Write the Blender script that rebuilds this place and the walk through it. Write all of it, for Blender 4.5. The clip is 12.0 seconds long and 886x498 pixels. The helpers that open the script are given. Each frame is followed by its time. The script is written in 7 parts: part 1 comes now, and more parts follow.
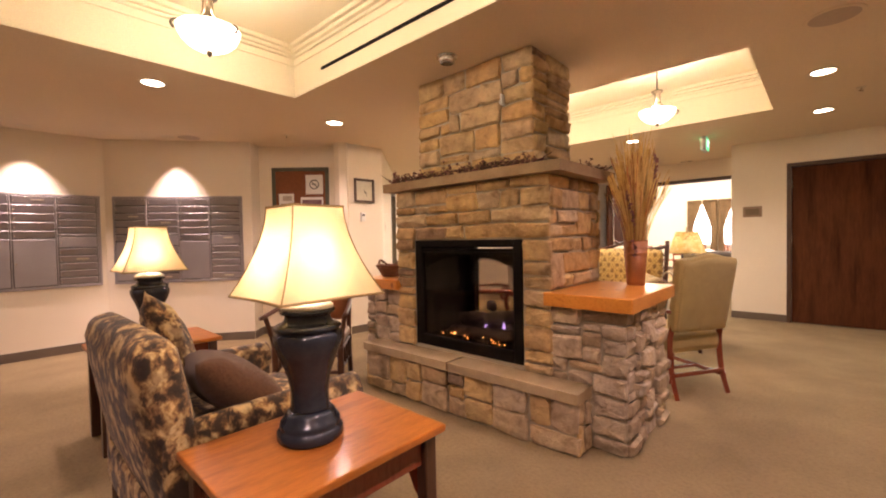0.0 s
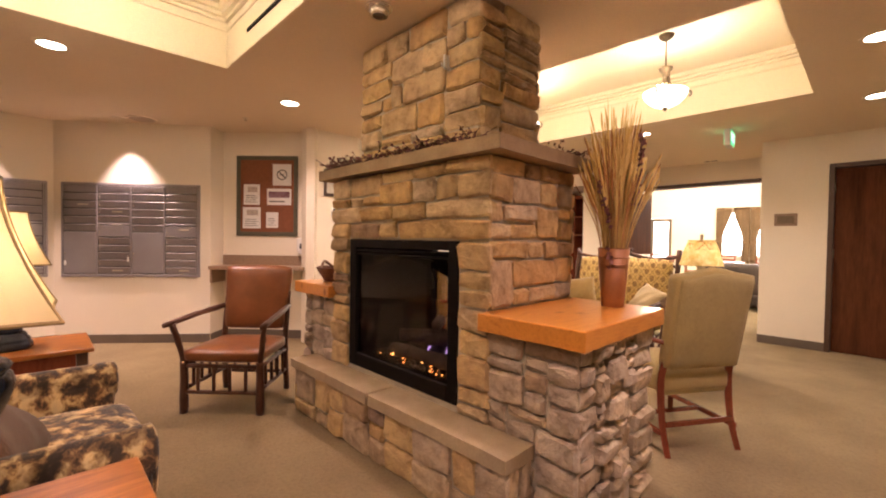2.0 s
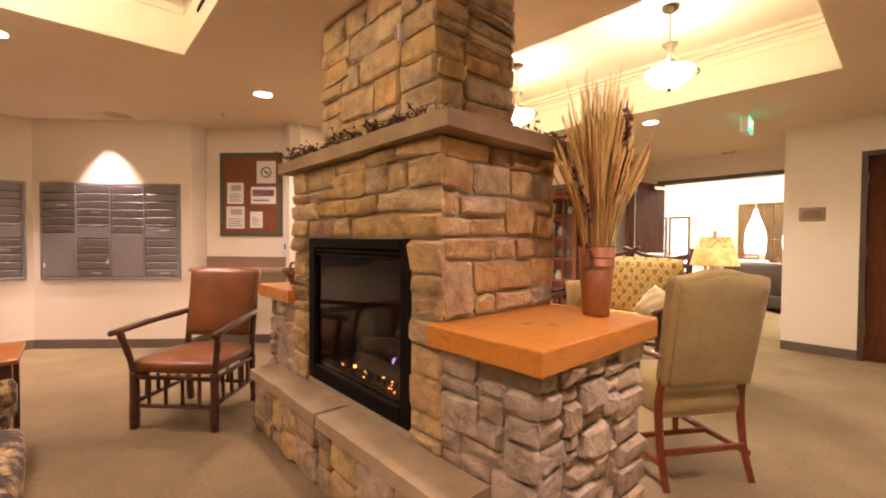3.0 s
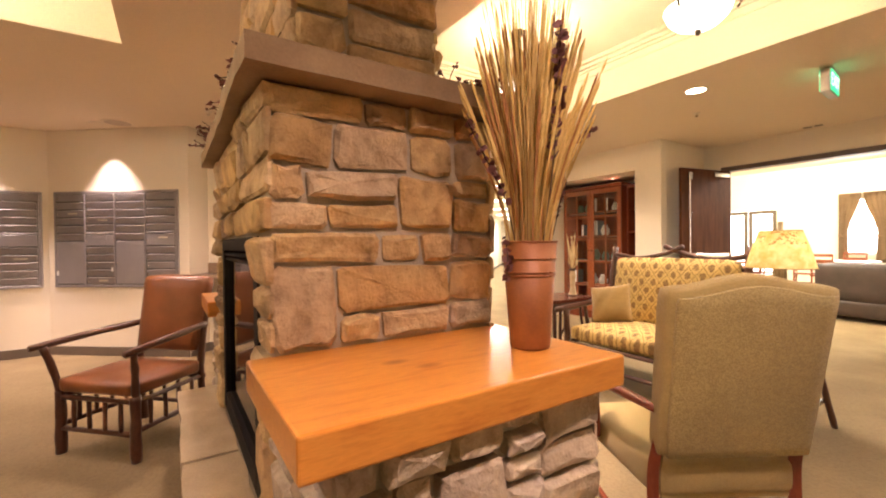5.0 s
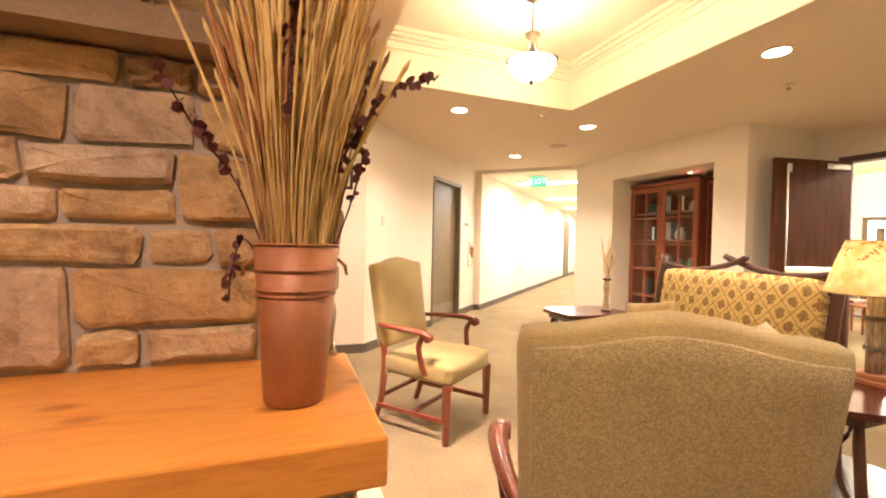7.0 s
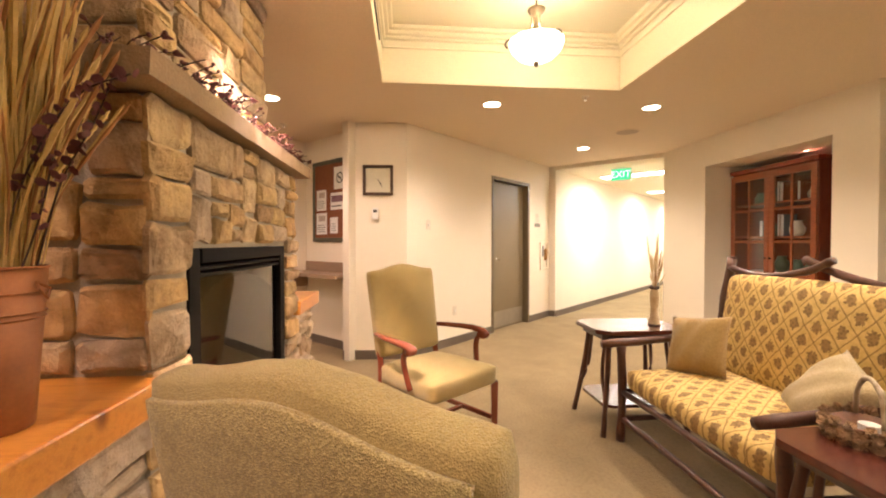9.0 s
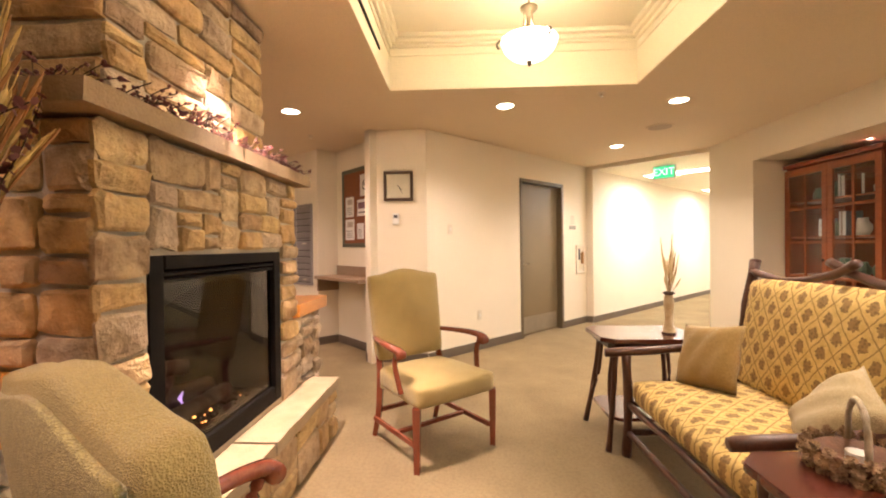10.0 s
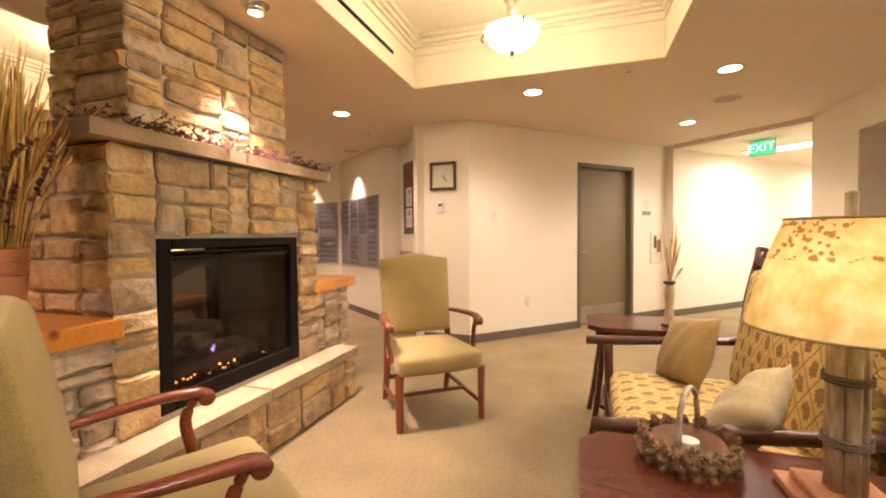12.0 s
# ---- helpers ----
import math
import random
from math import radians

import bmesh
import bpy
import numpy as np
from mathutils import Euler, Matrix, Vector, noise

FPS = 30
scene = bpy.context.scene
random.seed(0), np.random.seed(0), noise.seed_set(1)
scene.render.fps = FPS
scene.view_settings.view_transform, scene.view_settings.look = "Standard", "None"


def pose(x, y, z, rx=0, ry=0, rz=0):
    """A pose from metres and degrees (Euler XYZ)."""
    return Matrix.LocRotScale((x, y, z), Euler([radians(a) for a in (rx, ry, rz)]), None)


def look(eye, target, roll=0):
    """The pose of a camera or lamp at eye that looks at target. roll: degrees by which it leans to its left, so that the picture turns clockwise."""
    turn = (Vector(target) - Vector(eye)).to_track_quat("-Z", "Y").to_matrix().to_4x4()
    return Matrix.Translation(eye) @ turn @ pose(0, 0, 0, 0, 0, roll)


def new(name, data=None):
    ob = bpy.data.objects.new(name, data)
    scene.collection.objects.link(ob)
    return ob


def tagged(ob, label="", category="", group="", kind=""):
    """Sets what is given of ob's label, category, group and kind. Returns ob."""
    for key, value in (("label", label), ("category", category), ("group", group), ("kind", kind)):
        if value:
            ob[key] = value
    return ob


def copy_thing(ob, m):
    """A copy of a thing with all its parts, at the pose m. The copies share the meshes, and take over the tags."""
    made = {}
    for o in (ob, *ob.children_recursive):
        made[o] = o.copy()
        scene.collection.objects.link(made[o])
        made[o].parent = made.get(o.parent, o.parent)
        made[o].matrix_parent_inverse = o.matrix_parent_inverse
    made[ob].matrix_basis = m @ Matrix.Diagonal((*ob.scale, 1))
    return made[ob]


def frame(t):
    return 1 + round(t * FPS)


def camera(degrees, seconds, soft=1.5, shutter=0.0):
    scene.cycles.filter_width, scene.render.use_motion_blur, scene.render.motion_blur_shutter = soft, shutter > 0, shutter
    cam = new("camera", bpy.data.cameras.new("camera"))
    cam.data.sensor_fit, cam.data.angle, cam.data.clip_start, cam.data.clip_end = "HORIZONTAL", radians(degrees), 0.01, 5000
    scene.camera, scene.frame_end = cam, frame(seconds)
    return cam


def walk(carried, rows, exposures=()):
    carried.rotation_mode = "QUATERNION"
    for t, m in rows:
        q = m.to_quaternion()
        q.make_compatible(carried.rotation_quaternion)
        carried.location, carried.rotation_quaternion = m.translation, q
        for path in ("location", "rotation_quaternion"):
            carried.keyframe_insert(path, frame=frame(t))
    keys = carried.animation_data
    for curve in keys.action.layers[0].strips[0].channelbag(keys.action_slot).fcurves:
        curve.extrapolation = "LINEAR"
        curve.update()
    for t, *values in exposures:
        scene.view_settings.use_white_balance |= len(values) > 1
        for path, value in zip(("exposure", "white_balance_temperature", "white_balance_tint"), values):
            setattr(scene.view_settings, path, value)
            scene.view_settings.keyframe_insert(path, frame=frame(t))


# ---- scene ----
cam = camera(93.4, 12.0, soft=2.0)
PATH = [
    (0, (0.06, 1.907, 1.25), (-1.288, 3.383, 1.199), -1.1),
    (0.5, (0.056, 2.104, 1.252), (-1.309, 3.565, 1.208), -0.3),
    (1, (0.055, 2.302, 1.252), (-1.33, 3.744, 1.213), 0.2),
    (1.5, (0.052, 2.535, 1.248), (-1.357, 3.954, 1.208), 0.6),
    (2, (0.042, 2.76, 1.239), (-1.39, 4.155, 1.196), 0.8),
    (2.5, (0.023, 2.978, 1.236), (-1.434, 4.348, 1.189), 0.7),
    (3, (0.018, 3.188, 1.231), (-1.47, 4.524, 1.188), 0.4),
    (5, (-0.023, 4.056, 1.203), (-1.699, 5.147, 1.181), -0.6),
    (5.5, (-0.021, 4.264, 1.206), (-1.747, 5.274, 1.181), -0.1),
    (6, (-0.019, 4.487, 1.218), (-1.798, 5.400, 1.177), 0.7),
    (6.5, (-0.03, 4.694, 1.22), (-1.855, 5.511, 1.187), 1.0),
    (7, (-0.038, 4.906, 1.219), (-1.911, 5.607, 1.186), 1.3),
    (9, (-0.059, 5.688, 1.254), (-2.051, 5.865, 1.222), 0.0),
    (9.5, (-0.057, 5.874, 1.264), (-2.057, 5.922, 1.242), -0.2),
    (10, (-0.053, 6.069, 1.256), (-2.051, 5.981, 1.244), -0.6),
    (10.5, (-0.028, 6.266, 1.249), (-2.016, 6.051, 1.242), -0.8),
    (11, (-0.003, 6.47, 1.242), (-1.972, 6.121, 1.231), -0.8),
    (11.5, (0.011, 6.67, 1.241), (-1.929, 6.183, 1.207), -0.6),
    (12, (0.021, 6.879, 1.241), (-1.88, 6.259, 1.174), -0.5),
]
walk(cam, [(t, look(eye, target, roll)) for t, eye, target, roll in PATH],
     [(0, 1.04, 6500, 18), (2, 1.06, 6500, 18), (3, 1.25, 6500, 15), (5, 1.34, 6500, 11), (7, 1.41, 6500, 11), (9, 1.1, 6500, 10), (10, 1.02, 6500, 10), (12, 0.98, 6500, 10)])

# ---- world and lamps ----
world = bpy.data.worlds.new("sky")
scene.world = world
world.use_nodes = True
sky = world.node_tree.nodes.new("ShaderNodeTexSky")
sky.sky_type, sky.sun_disc = "NISHITA", False
sky.sun_elevation, sky.sun_rotation = radians(40), radians(200)
world.node_tree.nodes["Background"].inputs["Strength"].default_value = 0.12
world.node_tree.links.new(sky.outputs[0], world.node_tree.nodes["Background"].inputs[0])

WARM = (1.0, 0.725, 0.645)
GOLD = (1.0, 0.82, 0.69)
CEIL = 2.525


def lamp(kind, name, at, watts, color=WARM, size=0.05, aim=None, cone=100, blend=0.6, shape=None):
    data = bpy.data.lights.new(name, kind)
    data.energy, data.color = watts, color
    if kind == "AREA":
        data.shape, data.size = "RECTANGLE", size
        data.size_y = shape or size
    else:
        data.shadow_soft_size = size
    if kind == "SPOT":
        data.spot_size, data.spot_blend = radians(cone), blend
    ob = new(name, data)
    ob.matrix_world = look(at, aim) if aim else pose(*at)
    return ob


# ---- materials ----
def material(name, color=(0.5, 0.5, 0.5), rough=0.6, metal=0.0):
    mat = bpy.data.materials.new(name)
    mat.use_nodes = True
    b = mat.node_tree.nodes["Principled BSDF"]
    b.inputs["Base Color"].default_value = (*color, 1)
    b.inputs["Roughness"].default_value = rough
    b.inputs["Metallic"].default_value = metal
    return mat


def node(mat, kind, **values):
    n = mat.node_tree.nodes.new(kind)
    for key, value in values.items():
        n.inputs[key.replace("_", " ")].default_value = value
    return n


def link(mat, a, b):
    mat.node_tree.links.new(a, b)


def shader(mat):
    return mat.node_tree.nodes["Principled BSDF"]


def coords(mat, scale=(1, 1, 1), world_space=True):
    m = node(mat, "ShaderNodeMapping", Scale=scale)
    if world_space:
        g = mat.node_tree.nodes.new("ShaderNodeNewGeometry")
        link(mat, g.outputs["Position"], m.inputs["Vector"])
    else:
        g = mat.node_tree.nodes.new("ShaderNodeTexCoord")
        link(mat, g.outputs["Object"], m.inputs["Vector"])
    return m.outputs[0]


def ramp(mat, fac, stops):
    r = mat.node_tree.nodes.new("ShaderNodeValToRGB")
    while len(r.color_ramp.elements) < len(stops):
        r.color_ramp.elements.new(0.5)
    for e, (p, c) in zip(r.color_ramp.elements, stops):
        e.position, e.color = p, (*c, 1)
    link(mat, fac, r.inputs[0])
    return r.outputs[0]


def noise_tex(mat, vec, scale, detail=4.0, rough=0.55):
    n = node(mat, "ShaderNodeTexNoise", Scale=scale, Detail=detail, Roughness=rough)
    link(mat, vec, n.inputs["Vector"])
    return n.outputs["Fac"]


def bump(mat, height, strength=0.3, distance=0.01):
    b = node(mat, "ShaderNodeBump", Strength=strength, Distance=distance)
    link(mat, height, b.inputs["Height"])
    link(mat, b.outputs[0], shader(mat).inputs["Normal"])


def mixed(mat, fac, a, b, kind="MIX"):
    m = mat.node_tree.nodes.new("ShaderNodeMix")
    m.data_type, m.blend_type = "RGBA", kind
    for socket, value in ((m.inputs[0], fac), (m.inputs[6], a), (m.inputs[7], b)):
        if isinstance(value, (int, float)):
            socket.default_value = value
        elif isinstance(value, tuple):
            socket.default_value = (*value, 1)
        else:
            link(mat, value, socket)
    return m.outputs[2]


def mottled(name, c1, c2, scale=8.0, rough=0.7, bumps=0.1, fine=120.0, metal=0.0, world_space=True, stretch=(1, 1, 1), dist=0.004):
    """Two scales of variation: a soft blotch and a fine grain that also makes the relief."""
    mat = material(name, c1, rough, metal)
    v = coords(mat, stretch, world_space)
    big, small = noise_tex(mat, v, scale), noise_tex(mat, v, fine, 2.0)
    base = ramp(mat, big, [(0.3, c1), (0.7, c2)])
    grain = ramp(mat, small, [(0.3, (0.82, 0.82, 0.82)), (0.7, (1, 1, 1))])
    link(mat, mixed(mat, 0.7, base, grain, "MULTIPLY"), shader(mat).inputs["Base Color"])
    if bumps:
        bump(mat, small, bumps, dist)
    return mat


def glowing(name, color, strength):
    mat = material(name, (0.9, 0.88, 0.8), 0.4)
    shader(mat).inputs["Emission Color"].default_value = (*color, 1)
    shader(mat).inputs["Emission Strength"].default_value = strength
    return mat


def glass(name, color=(1, 1, 1), rough=0.02):
    mat = material(name, color, rough)
    shader(mat).inputs["Transmission Weight"].default_value = 1.0
    shader(mat).inputs["IOR"].default_value = 1.45
    return mat


PAINT = mottled("cream_wall_paint", (0.80, 0.71, 0.575), (0.83, 0.745, 0.605), 1.5, 0.75, 0.12, 220.0)
CEILING = mottled("tan_ceiling_paint", (0.77, 0.645, 0.485), (0.79, 0.665, 0.505), 1.2, 0.85, 0.1, 180.0)
TRAY = mottled("pale_yellow_tray_paint", (0.80, 0.72, 0.53), (0.82, 0.74, 0.56), 1.2, 0.8, 0.08, 180.0)
CARPET = mottled("tan_carpet", (0.285, 0.212, 0.120), (0.35, 0.262, 0.150), 2.5, 0.95, 0.9, 420.0, dist=0.006)


def carpet_pile(mat):
    """Mixes a flecked loop pattern and soft brushed patches into the carpet's colour."""
    out = shader(mat).inputs["Base Color"].links[0].from_socket
    v = coords(mat)
    fleck = ramp(mat, noise_tex(mat, v, 48.0, 3.0, 0.7), [(0.34, (0.84, 0.83, 0.82)), (0.52, (1.0, 1.0, 1.0)), (0.68, (1.06, 1.055, 1.04))])
    brush = ramp(mat, noise_tex(mat, v, 1.7, 3.0), [(0.35, (0.91, 0.905, 0.90)), (0.65, (1.05, 1.05, 1.04))])
    link(mat, mixed(mat, 1.0, mixed(mat, 0.8, out, fleck, "MULTIPLY"), brush, "MULTIPLY"), shader(mat).inputs["Base Color"])


carpet_pile(CARPET)
BASEB = mottled("brown_rubber_baseboard", (0.13, 0.10, 0.075), (0.15, 0.115, 0.085), 5.0, 0.5, 0.03)


# ---- mesh helpers ----
def finish(name, bm, mat, parent=None, label="", smooth=False):
    me = bpy.data.meshes.new(name)
    bm.to_mesh(me)
    bm.free()
    if mat:
        me.materials.append(mat)
    if smooth:
        for p in me.polygons:
            p.use_smooth = True
    ob = new(name, me)
    ob.parent = parent
    if label:
        ob["label"] = label
    return ob


def part(name, bm, mat, parent, label="", smooth=False):
    return finish(name, bm, mat, parent, label, smooth)


def empty(name, m, label="", category="", group="", kind=""):
    ob = new(name)
    ob.empty_display_size = 0.1
    ob.matrix_world = m
    return tagged(ob, label, category, group, kind)


def add_box(bm, lo, hi, m=None, bevel=0.0, segments=1):
    lo, hi = Vector(lo), Vector(hi)
    t = Matrix.Translation((lo + hi) / 2) @ Matrix.Diagonal((*(hi - lo), 1))
    if bevel:
        b2 = bmesh.new()
        bmesh.ops.create_cube(b2, size=1, matrix=t)
        bmesh.ops.bevel(b2, geom=b2.edges[:], offset=bevel, segments=segments, affect="EDGES", profile=0.5)
        if m:
            bmesh.ops.transform(b2, matrix=m, verts=b2.verts)
        me = bpy.data.meshes.new("tmp")
        b2.to_mesh(me)
        b2.free()
        bm.from_mesh(me)
        bpy.data.meshes.remove(me)
    else:
        bmesh.ops.create_cube(bm, size=1, matrix=(m or Matrix()) @ t)
    return bm


def box(lo, hi, m=None, bevel=0.0, segments=1):
    return add_box(bmesh.new(), lo, hi, m, bevel, segments)


def add_prism(bm, outline, z0, z1):
    low = [bm.verts.new((x, y, z0)) for x, y in outline]
    top = [bm.verts.new((x, y, z1)) for x, y in outline]
    n = len(outline)
    faces = [bm.faces.new(top), bm.faces.new(low[::-1])]
    for i in range(n):
        faces.append(bm.faces.new((low[i], low[(i + 1) % n], top[(i + 1) % n], top[i])))
    bmesh.ops.recalc_face_normals(bm, faces=faces)
    return bm


def add_lathe(bm, profile, at=(0, 0, 0), n=24, m=None, caps=True):
    """A turned shape: profile of (radius, height) from bottom to top."""
    rings = []
    for r, z in profile:
        rings.append([bm.verts.new((m or Matrix()) @ Vector((at[0] + r * math.cos(2 * math.pi * i / n), at[1] + r * math.sin(2 * math.pi * i / n), at[2] + z))) for i in range(n)])
    for a, b in zip(rings, rings[1:]):
        for i in range(n):
            bm.faces.new((a[i], a[(i + 1) % n], b[(i + 1) % n], b[i]))
    if caps:
        bm.faces.new(rings[0][::-1])
        bm.faces.new(rings[-1])
    return bm


def lathe(profile, at=(0, 0, 0), n=24, m=None, caps=True):
    return add_lathe(bmesh.new(), profile, at, n, m, caps)


def add_tube(bm, points, radii, n=8, wobble=0.0, flat=1.0):
    """A round or flattened bar along points; radii: one number or one a point."""
    points = [Vector(p) for p in points]
    if isinstance(radii, (int, float)):
        radii = [radii] * len(points)
    rings = []
    up = Vector((0, 0, 1))
    for i, p in enumerate(points):
        d = (points[min(i + 1, len(points) - 1)] - points[max(i - 1, 0)]).normalized()
        ref = up if abs(d.z) < 0.9 else Vector((1, 0, 0))
        a = d.cross(ref).normalized()
        b = a.cross(d).normalized()
        ring = []
        for k in range(n):
            w = 1 + (random.uniform(-wobble, wobble) if wobble else 0)
            c, s = math.cos(2 * math.pi * k / n), math.sin(2 * math.pi * k / n)
            ring.append(bm.verts.new(p + (a * c + b * s * flat) * radii[i] * w))
        rings.append(ring)
    for r0, r1 in zip(rings, rings[1:]):
        for k in range(n):
            bm.faces.new((r0[k], r1[k], r1[(k + 1) % n], r0[(k + 1) % n]))
    bm.faces.new(rings[0])
    bm.faces.new(rings[-1][::-1])
    return bm


def tube(points, radii, n=8, wobble=0.0, flat=1.0):
    return add_tube(bmesh.new(), points, radii, n, wobble, flat)


# ---- structure ----
def wall(name, p0, p1, thick=0.12, z0=0.0, z1=CEIL, holes=(), mat=None, base=True, side=1):
    """A wall from p0 to p1 whose room face lies on that line; its body goes to the side; holes (s0, s1, low, high)."""
    p0, p1 = Vector((*p0, 0)), Vector((*p1, 0))
    length = (p1 - p0).length
    m = Matrix.Translation(p0) @ Matrix.Rotation(math.atan2(p1.y - p0.y, p1.x - p0.x), 4, "Z")
    y0, y1 = (0, thick) if side > 0 else (-thick, 0)
    bm = bmesh.new()
    s = 0.0
    for a, b, lo, hi in sorted(holes):
        add_box(bm, (s, y0, z0), (a, y1, z1), m)
        if lo > z0 + 0.001:
            add_box(bm, (a, y0, z0), (b, y1, lo), m)
        if hi < z1 - 0.001:
            add_box(bm, (a, y0, hi), (b, y1, z1), m)
        s = b
    add_box(bm, (s, y0, z0), (length, y1, z1), m)
    ob = tagged(finish(name, bm, mat or PAINT), "cream painted wall", "wall", kind="structure")
    if base:
        bb = bmesh.new()
        s = 0.0
        ya, yb = (-0.012, -0.001) if side > 0 else (0.001, 0.012)
        for a, b, lo, hi in [h for h in sorted(holes) if h[2] < 0.1] + [(length, length, 0, 0)]:
            if a - s > 0.02:
                add_box(bb, (s, ya, 0.002), (a, yb, 0.102), m, 0.003)
            s = b
        tagged(finish("baseboard", bb, BASEB), "dark brown rubber baseboard along the wall", "baseboard", kind="structure")
    return ob, m


tagged(finish("floor", box((-22, -1.4, -0.1), (5, 24, 0)), CARPET), "tan patterned carpet floor", "floor", kind="structure")

WEST = (-6.40, 2.90)
NOOK_A, NOOK_B, NOOK_C = (-5.36, 4.22), (-5.56, 4.42), (-4.76, 5.20)
CLOCK_A, CLOCK_B = (-4.58, 5.02), (-4.55, 5.70)
DIAG_END = (-6.96, 8.11)
wall("wall_west", (-6.40, -1.2), WEST)
wall("wall_mail", WEST, NOOK_A)
wall("wall_nook_side", NOOK_A, NOOK_B, 0.1)
wall("wall_nook_back", NOOK_B, NOOK_C)
wall("wall_nook_end", NOOK_C, CLOCK_A, 0.1, side=1)
wall("wall_clock", CLOCK_A, CLOCK_B)
wall_diag, M_DIAG = wall("wall_diagonal", CLOCK_B, DIAG_END, holes=[(1.64, 2.70, 0.0, 2.17)])
HALL_A, HALL_B = (-6.88, 8.19), (-18.0, 19.70)
wall("wall_portal_side", DIAG_END, HALL_A, 0.1)
wall("wall_hall", HALL_A, HALL_B, z1=2.5)
wall("wall_hall_far_side", (-16.8, 20.9), (-5.70, 9.34), 0.12, z1=2.5)
wall("wall_hall_end", HALL_B, (-16.8, 20.9), z1=2.5)
wall("wall_portal_header", (-6.95, 8.12), (-5.70, 9.335), 0.12, z0=2.465, base=False)
NX0, NX1 = -4.88, -3.35
wall("wall_niche", (-5.70, 9.34), (-2.99, 9.34), 0.12, holes=[(5.70 + NX0, 5.70 + NX1, 0.0, 2.18)])
wall("wall_niche_left", (NX0, 9.46), (NX0, 10.15), 0.1, base=False)
wall("wall_niche_right", (NX1, 10.15), (NX1, 9.46), 0.1, base=False)
wall("wall_niche_back", (NX0, 10.15), (NX1, 10.15), 0.1, base=False)
tagged(finish("ceiling_niche", box((NX0, 9.46, 2.18), (NX1, 10.15, 2.28)), PAINT), "cream niche ceiling", "ceiling", kind="structure")
wall("wall_recess_left", (-2.99, 9.463), (-2.99, 10.45), 0.12)
wall("wall_double_door", (-2.99, 10.45), (-0.95, 10.45), 0.14, holes=[(0.22, 2.035, 0.0, 2.22)])
wall("wall_recess_right", (-0.95, 10.45), (-0.95, 9.473), 0.12)
wall("wall_east_door", (-0.95, 9.33), (2.3, 9.33), 0.14, holes=[(0.63, 1.72, 0.0, 2.18)])
wall("wall_east", (2.3, 9.33), (2.3, -1.2))
wall("wall_south", (2.3, -1.2), (-6.4, -1.2))

# ceiling with two trays
TX0, TX1 = -3.43, -0.33
TRAYS = [(1.83, 3.81), (5.50, 7.475)]
TOP = 2.95
bm = bmesh.new()
add_box(bm, (-9, -1.4, CEIL), (TX0, 10.6, CEIL + 0.1))
add_box(bm, (TX1, -1.4, CEIL), (2.5, 10.6, CEIL + 0.1))
for y0, y1 in ((-1.4, 1.83), (3.81, 5.50), (7.475, 10.6)):
    add_box(bm, (TX0, y0, CEIL), (TX1, y1, CEIL + 0.1))
tagged(finish("ceiling", bm, CEILING), "tan painted flat ceiling", "ceiling", kind="structure")
for y0, y1 in TRAYS:
    bm = bmesh.new()
    e = 0.1
    add_box(bm, (TX0 - e, y0 - e, CEIL + 0.1), (TX0, y1 + e, TOP))
    add_box(bm, (TX1, y0 - e, CEIL + 0.1), (TX1 + e, y1 + e, TOP))
    add_box(bm, (TX0, y0 - e, CEIL + 0.1), (TX1, y0, TOP))
    add_box(bm, (TX0, y1, CEIL + 0.1), (TX1, y1 + e, TOP))
    # inner lining that hides the cut edge of the ceiling sheet
    i = 0.004
    add_box(bm, (TX0, y0, CEIL + 0.002), (TX0 + i, y1, CEIL + 0.1))
    add_box(bm, (TX1 - i, y0, CEIL + 0.002), (TX1, y1, CEIL + 0.1))
    add_box(bm, (TX0 + i, y0, CEIL + 0.002), (TX1 - i, y0 + i, CEIL + 0.1))
    add_box(bm, (TX0 + i, y1 - i, CEIL + 0.002), (TX1 - i, y1, CEIL + 0.1))
    add_box(bm, (TX0 - e, y0 - e, TOP), (TX1 + e, y1 + e, TOP + 0.08))
    tagged(finish("ceiling_tray", bm, TRAY), "pale yellow recessed tray ceiling", "ceiling", kind="structure")
    # stepped crown moulding
    bm = bmesh.new()
    for out, lo, hi in ((0.014, 2.795, 2.81), (0.03, 2.86, 2.885), (0.06, 2.885, 2.915), (0.09, 2.915, TOP)):
        add_box(bm, (TX0, y0, lo), (TX0 + out, y1, hi), None, 0.006)
        add_box(bm, (TX1 - out, y0, lo), (TX1, y1, hi), None, 0.006)
        add_box(bm, (TX0 + out, y0, lo), (TX1 - out, y0 + out, hi), None, 0.006)
        add_box(bm, (TX0 + out, y1 - out, lo), (TX1 - out, y1, hi), None, 0.006)
    tagged(finish("trim_crown", bm, TRAY), "pale stepped crown moulding round the tray", "moulding", kind="structure")

# ---- materials of the things ----
def wood(name, c1, c2, rough=0.3, scale=6.0, along=(1, 8, 8), coat=0.0):
    mat = material(name, c1, rough)
    v = coords(mat, along, False)
    w = noise_tex(mat, v, scale, 6.0, 0.6)
    fine = noise_tex(mat, v, scale * 9, 3.0)
    base = ramp(mat, w, [(0.28, c1), (0.52, c2), (0.75, c1)])
    grain = ramp(mat, fine, [(0.35, (0.72, 0.72, 0.72)), (0.65, (1, 1, 1))])
    link(mat, mixed(mat, 0.6, base, grain, "MULTIPLY"), shader(mat).inputs["Base Color"])
    bump(mat, fine, 0.06, 0.002)
    shader(mat).inputs["Coat Weight"].default_value = coat
    shader(mat).inputs["Coat Roughness"].default_value = 0.12
    return mat


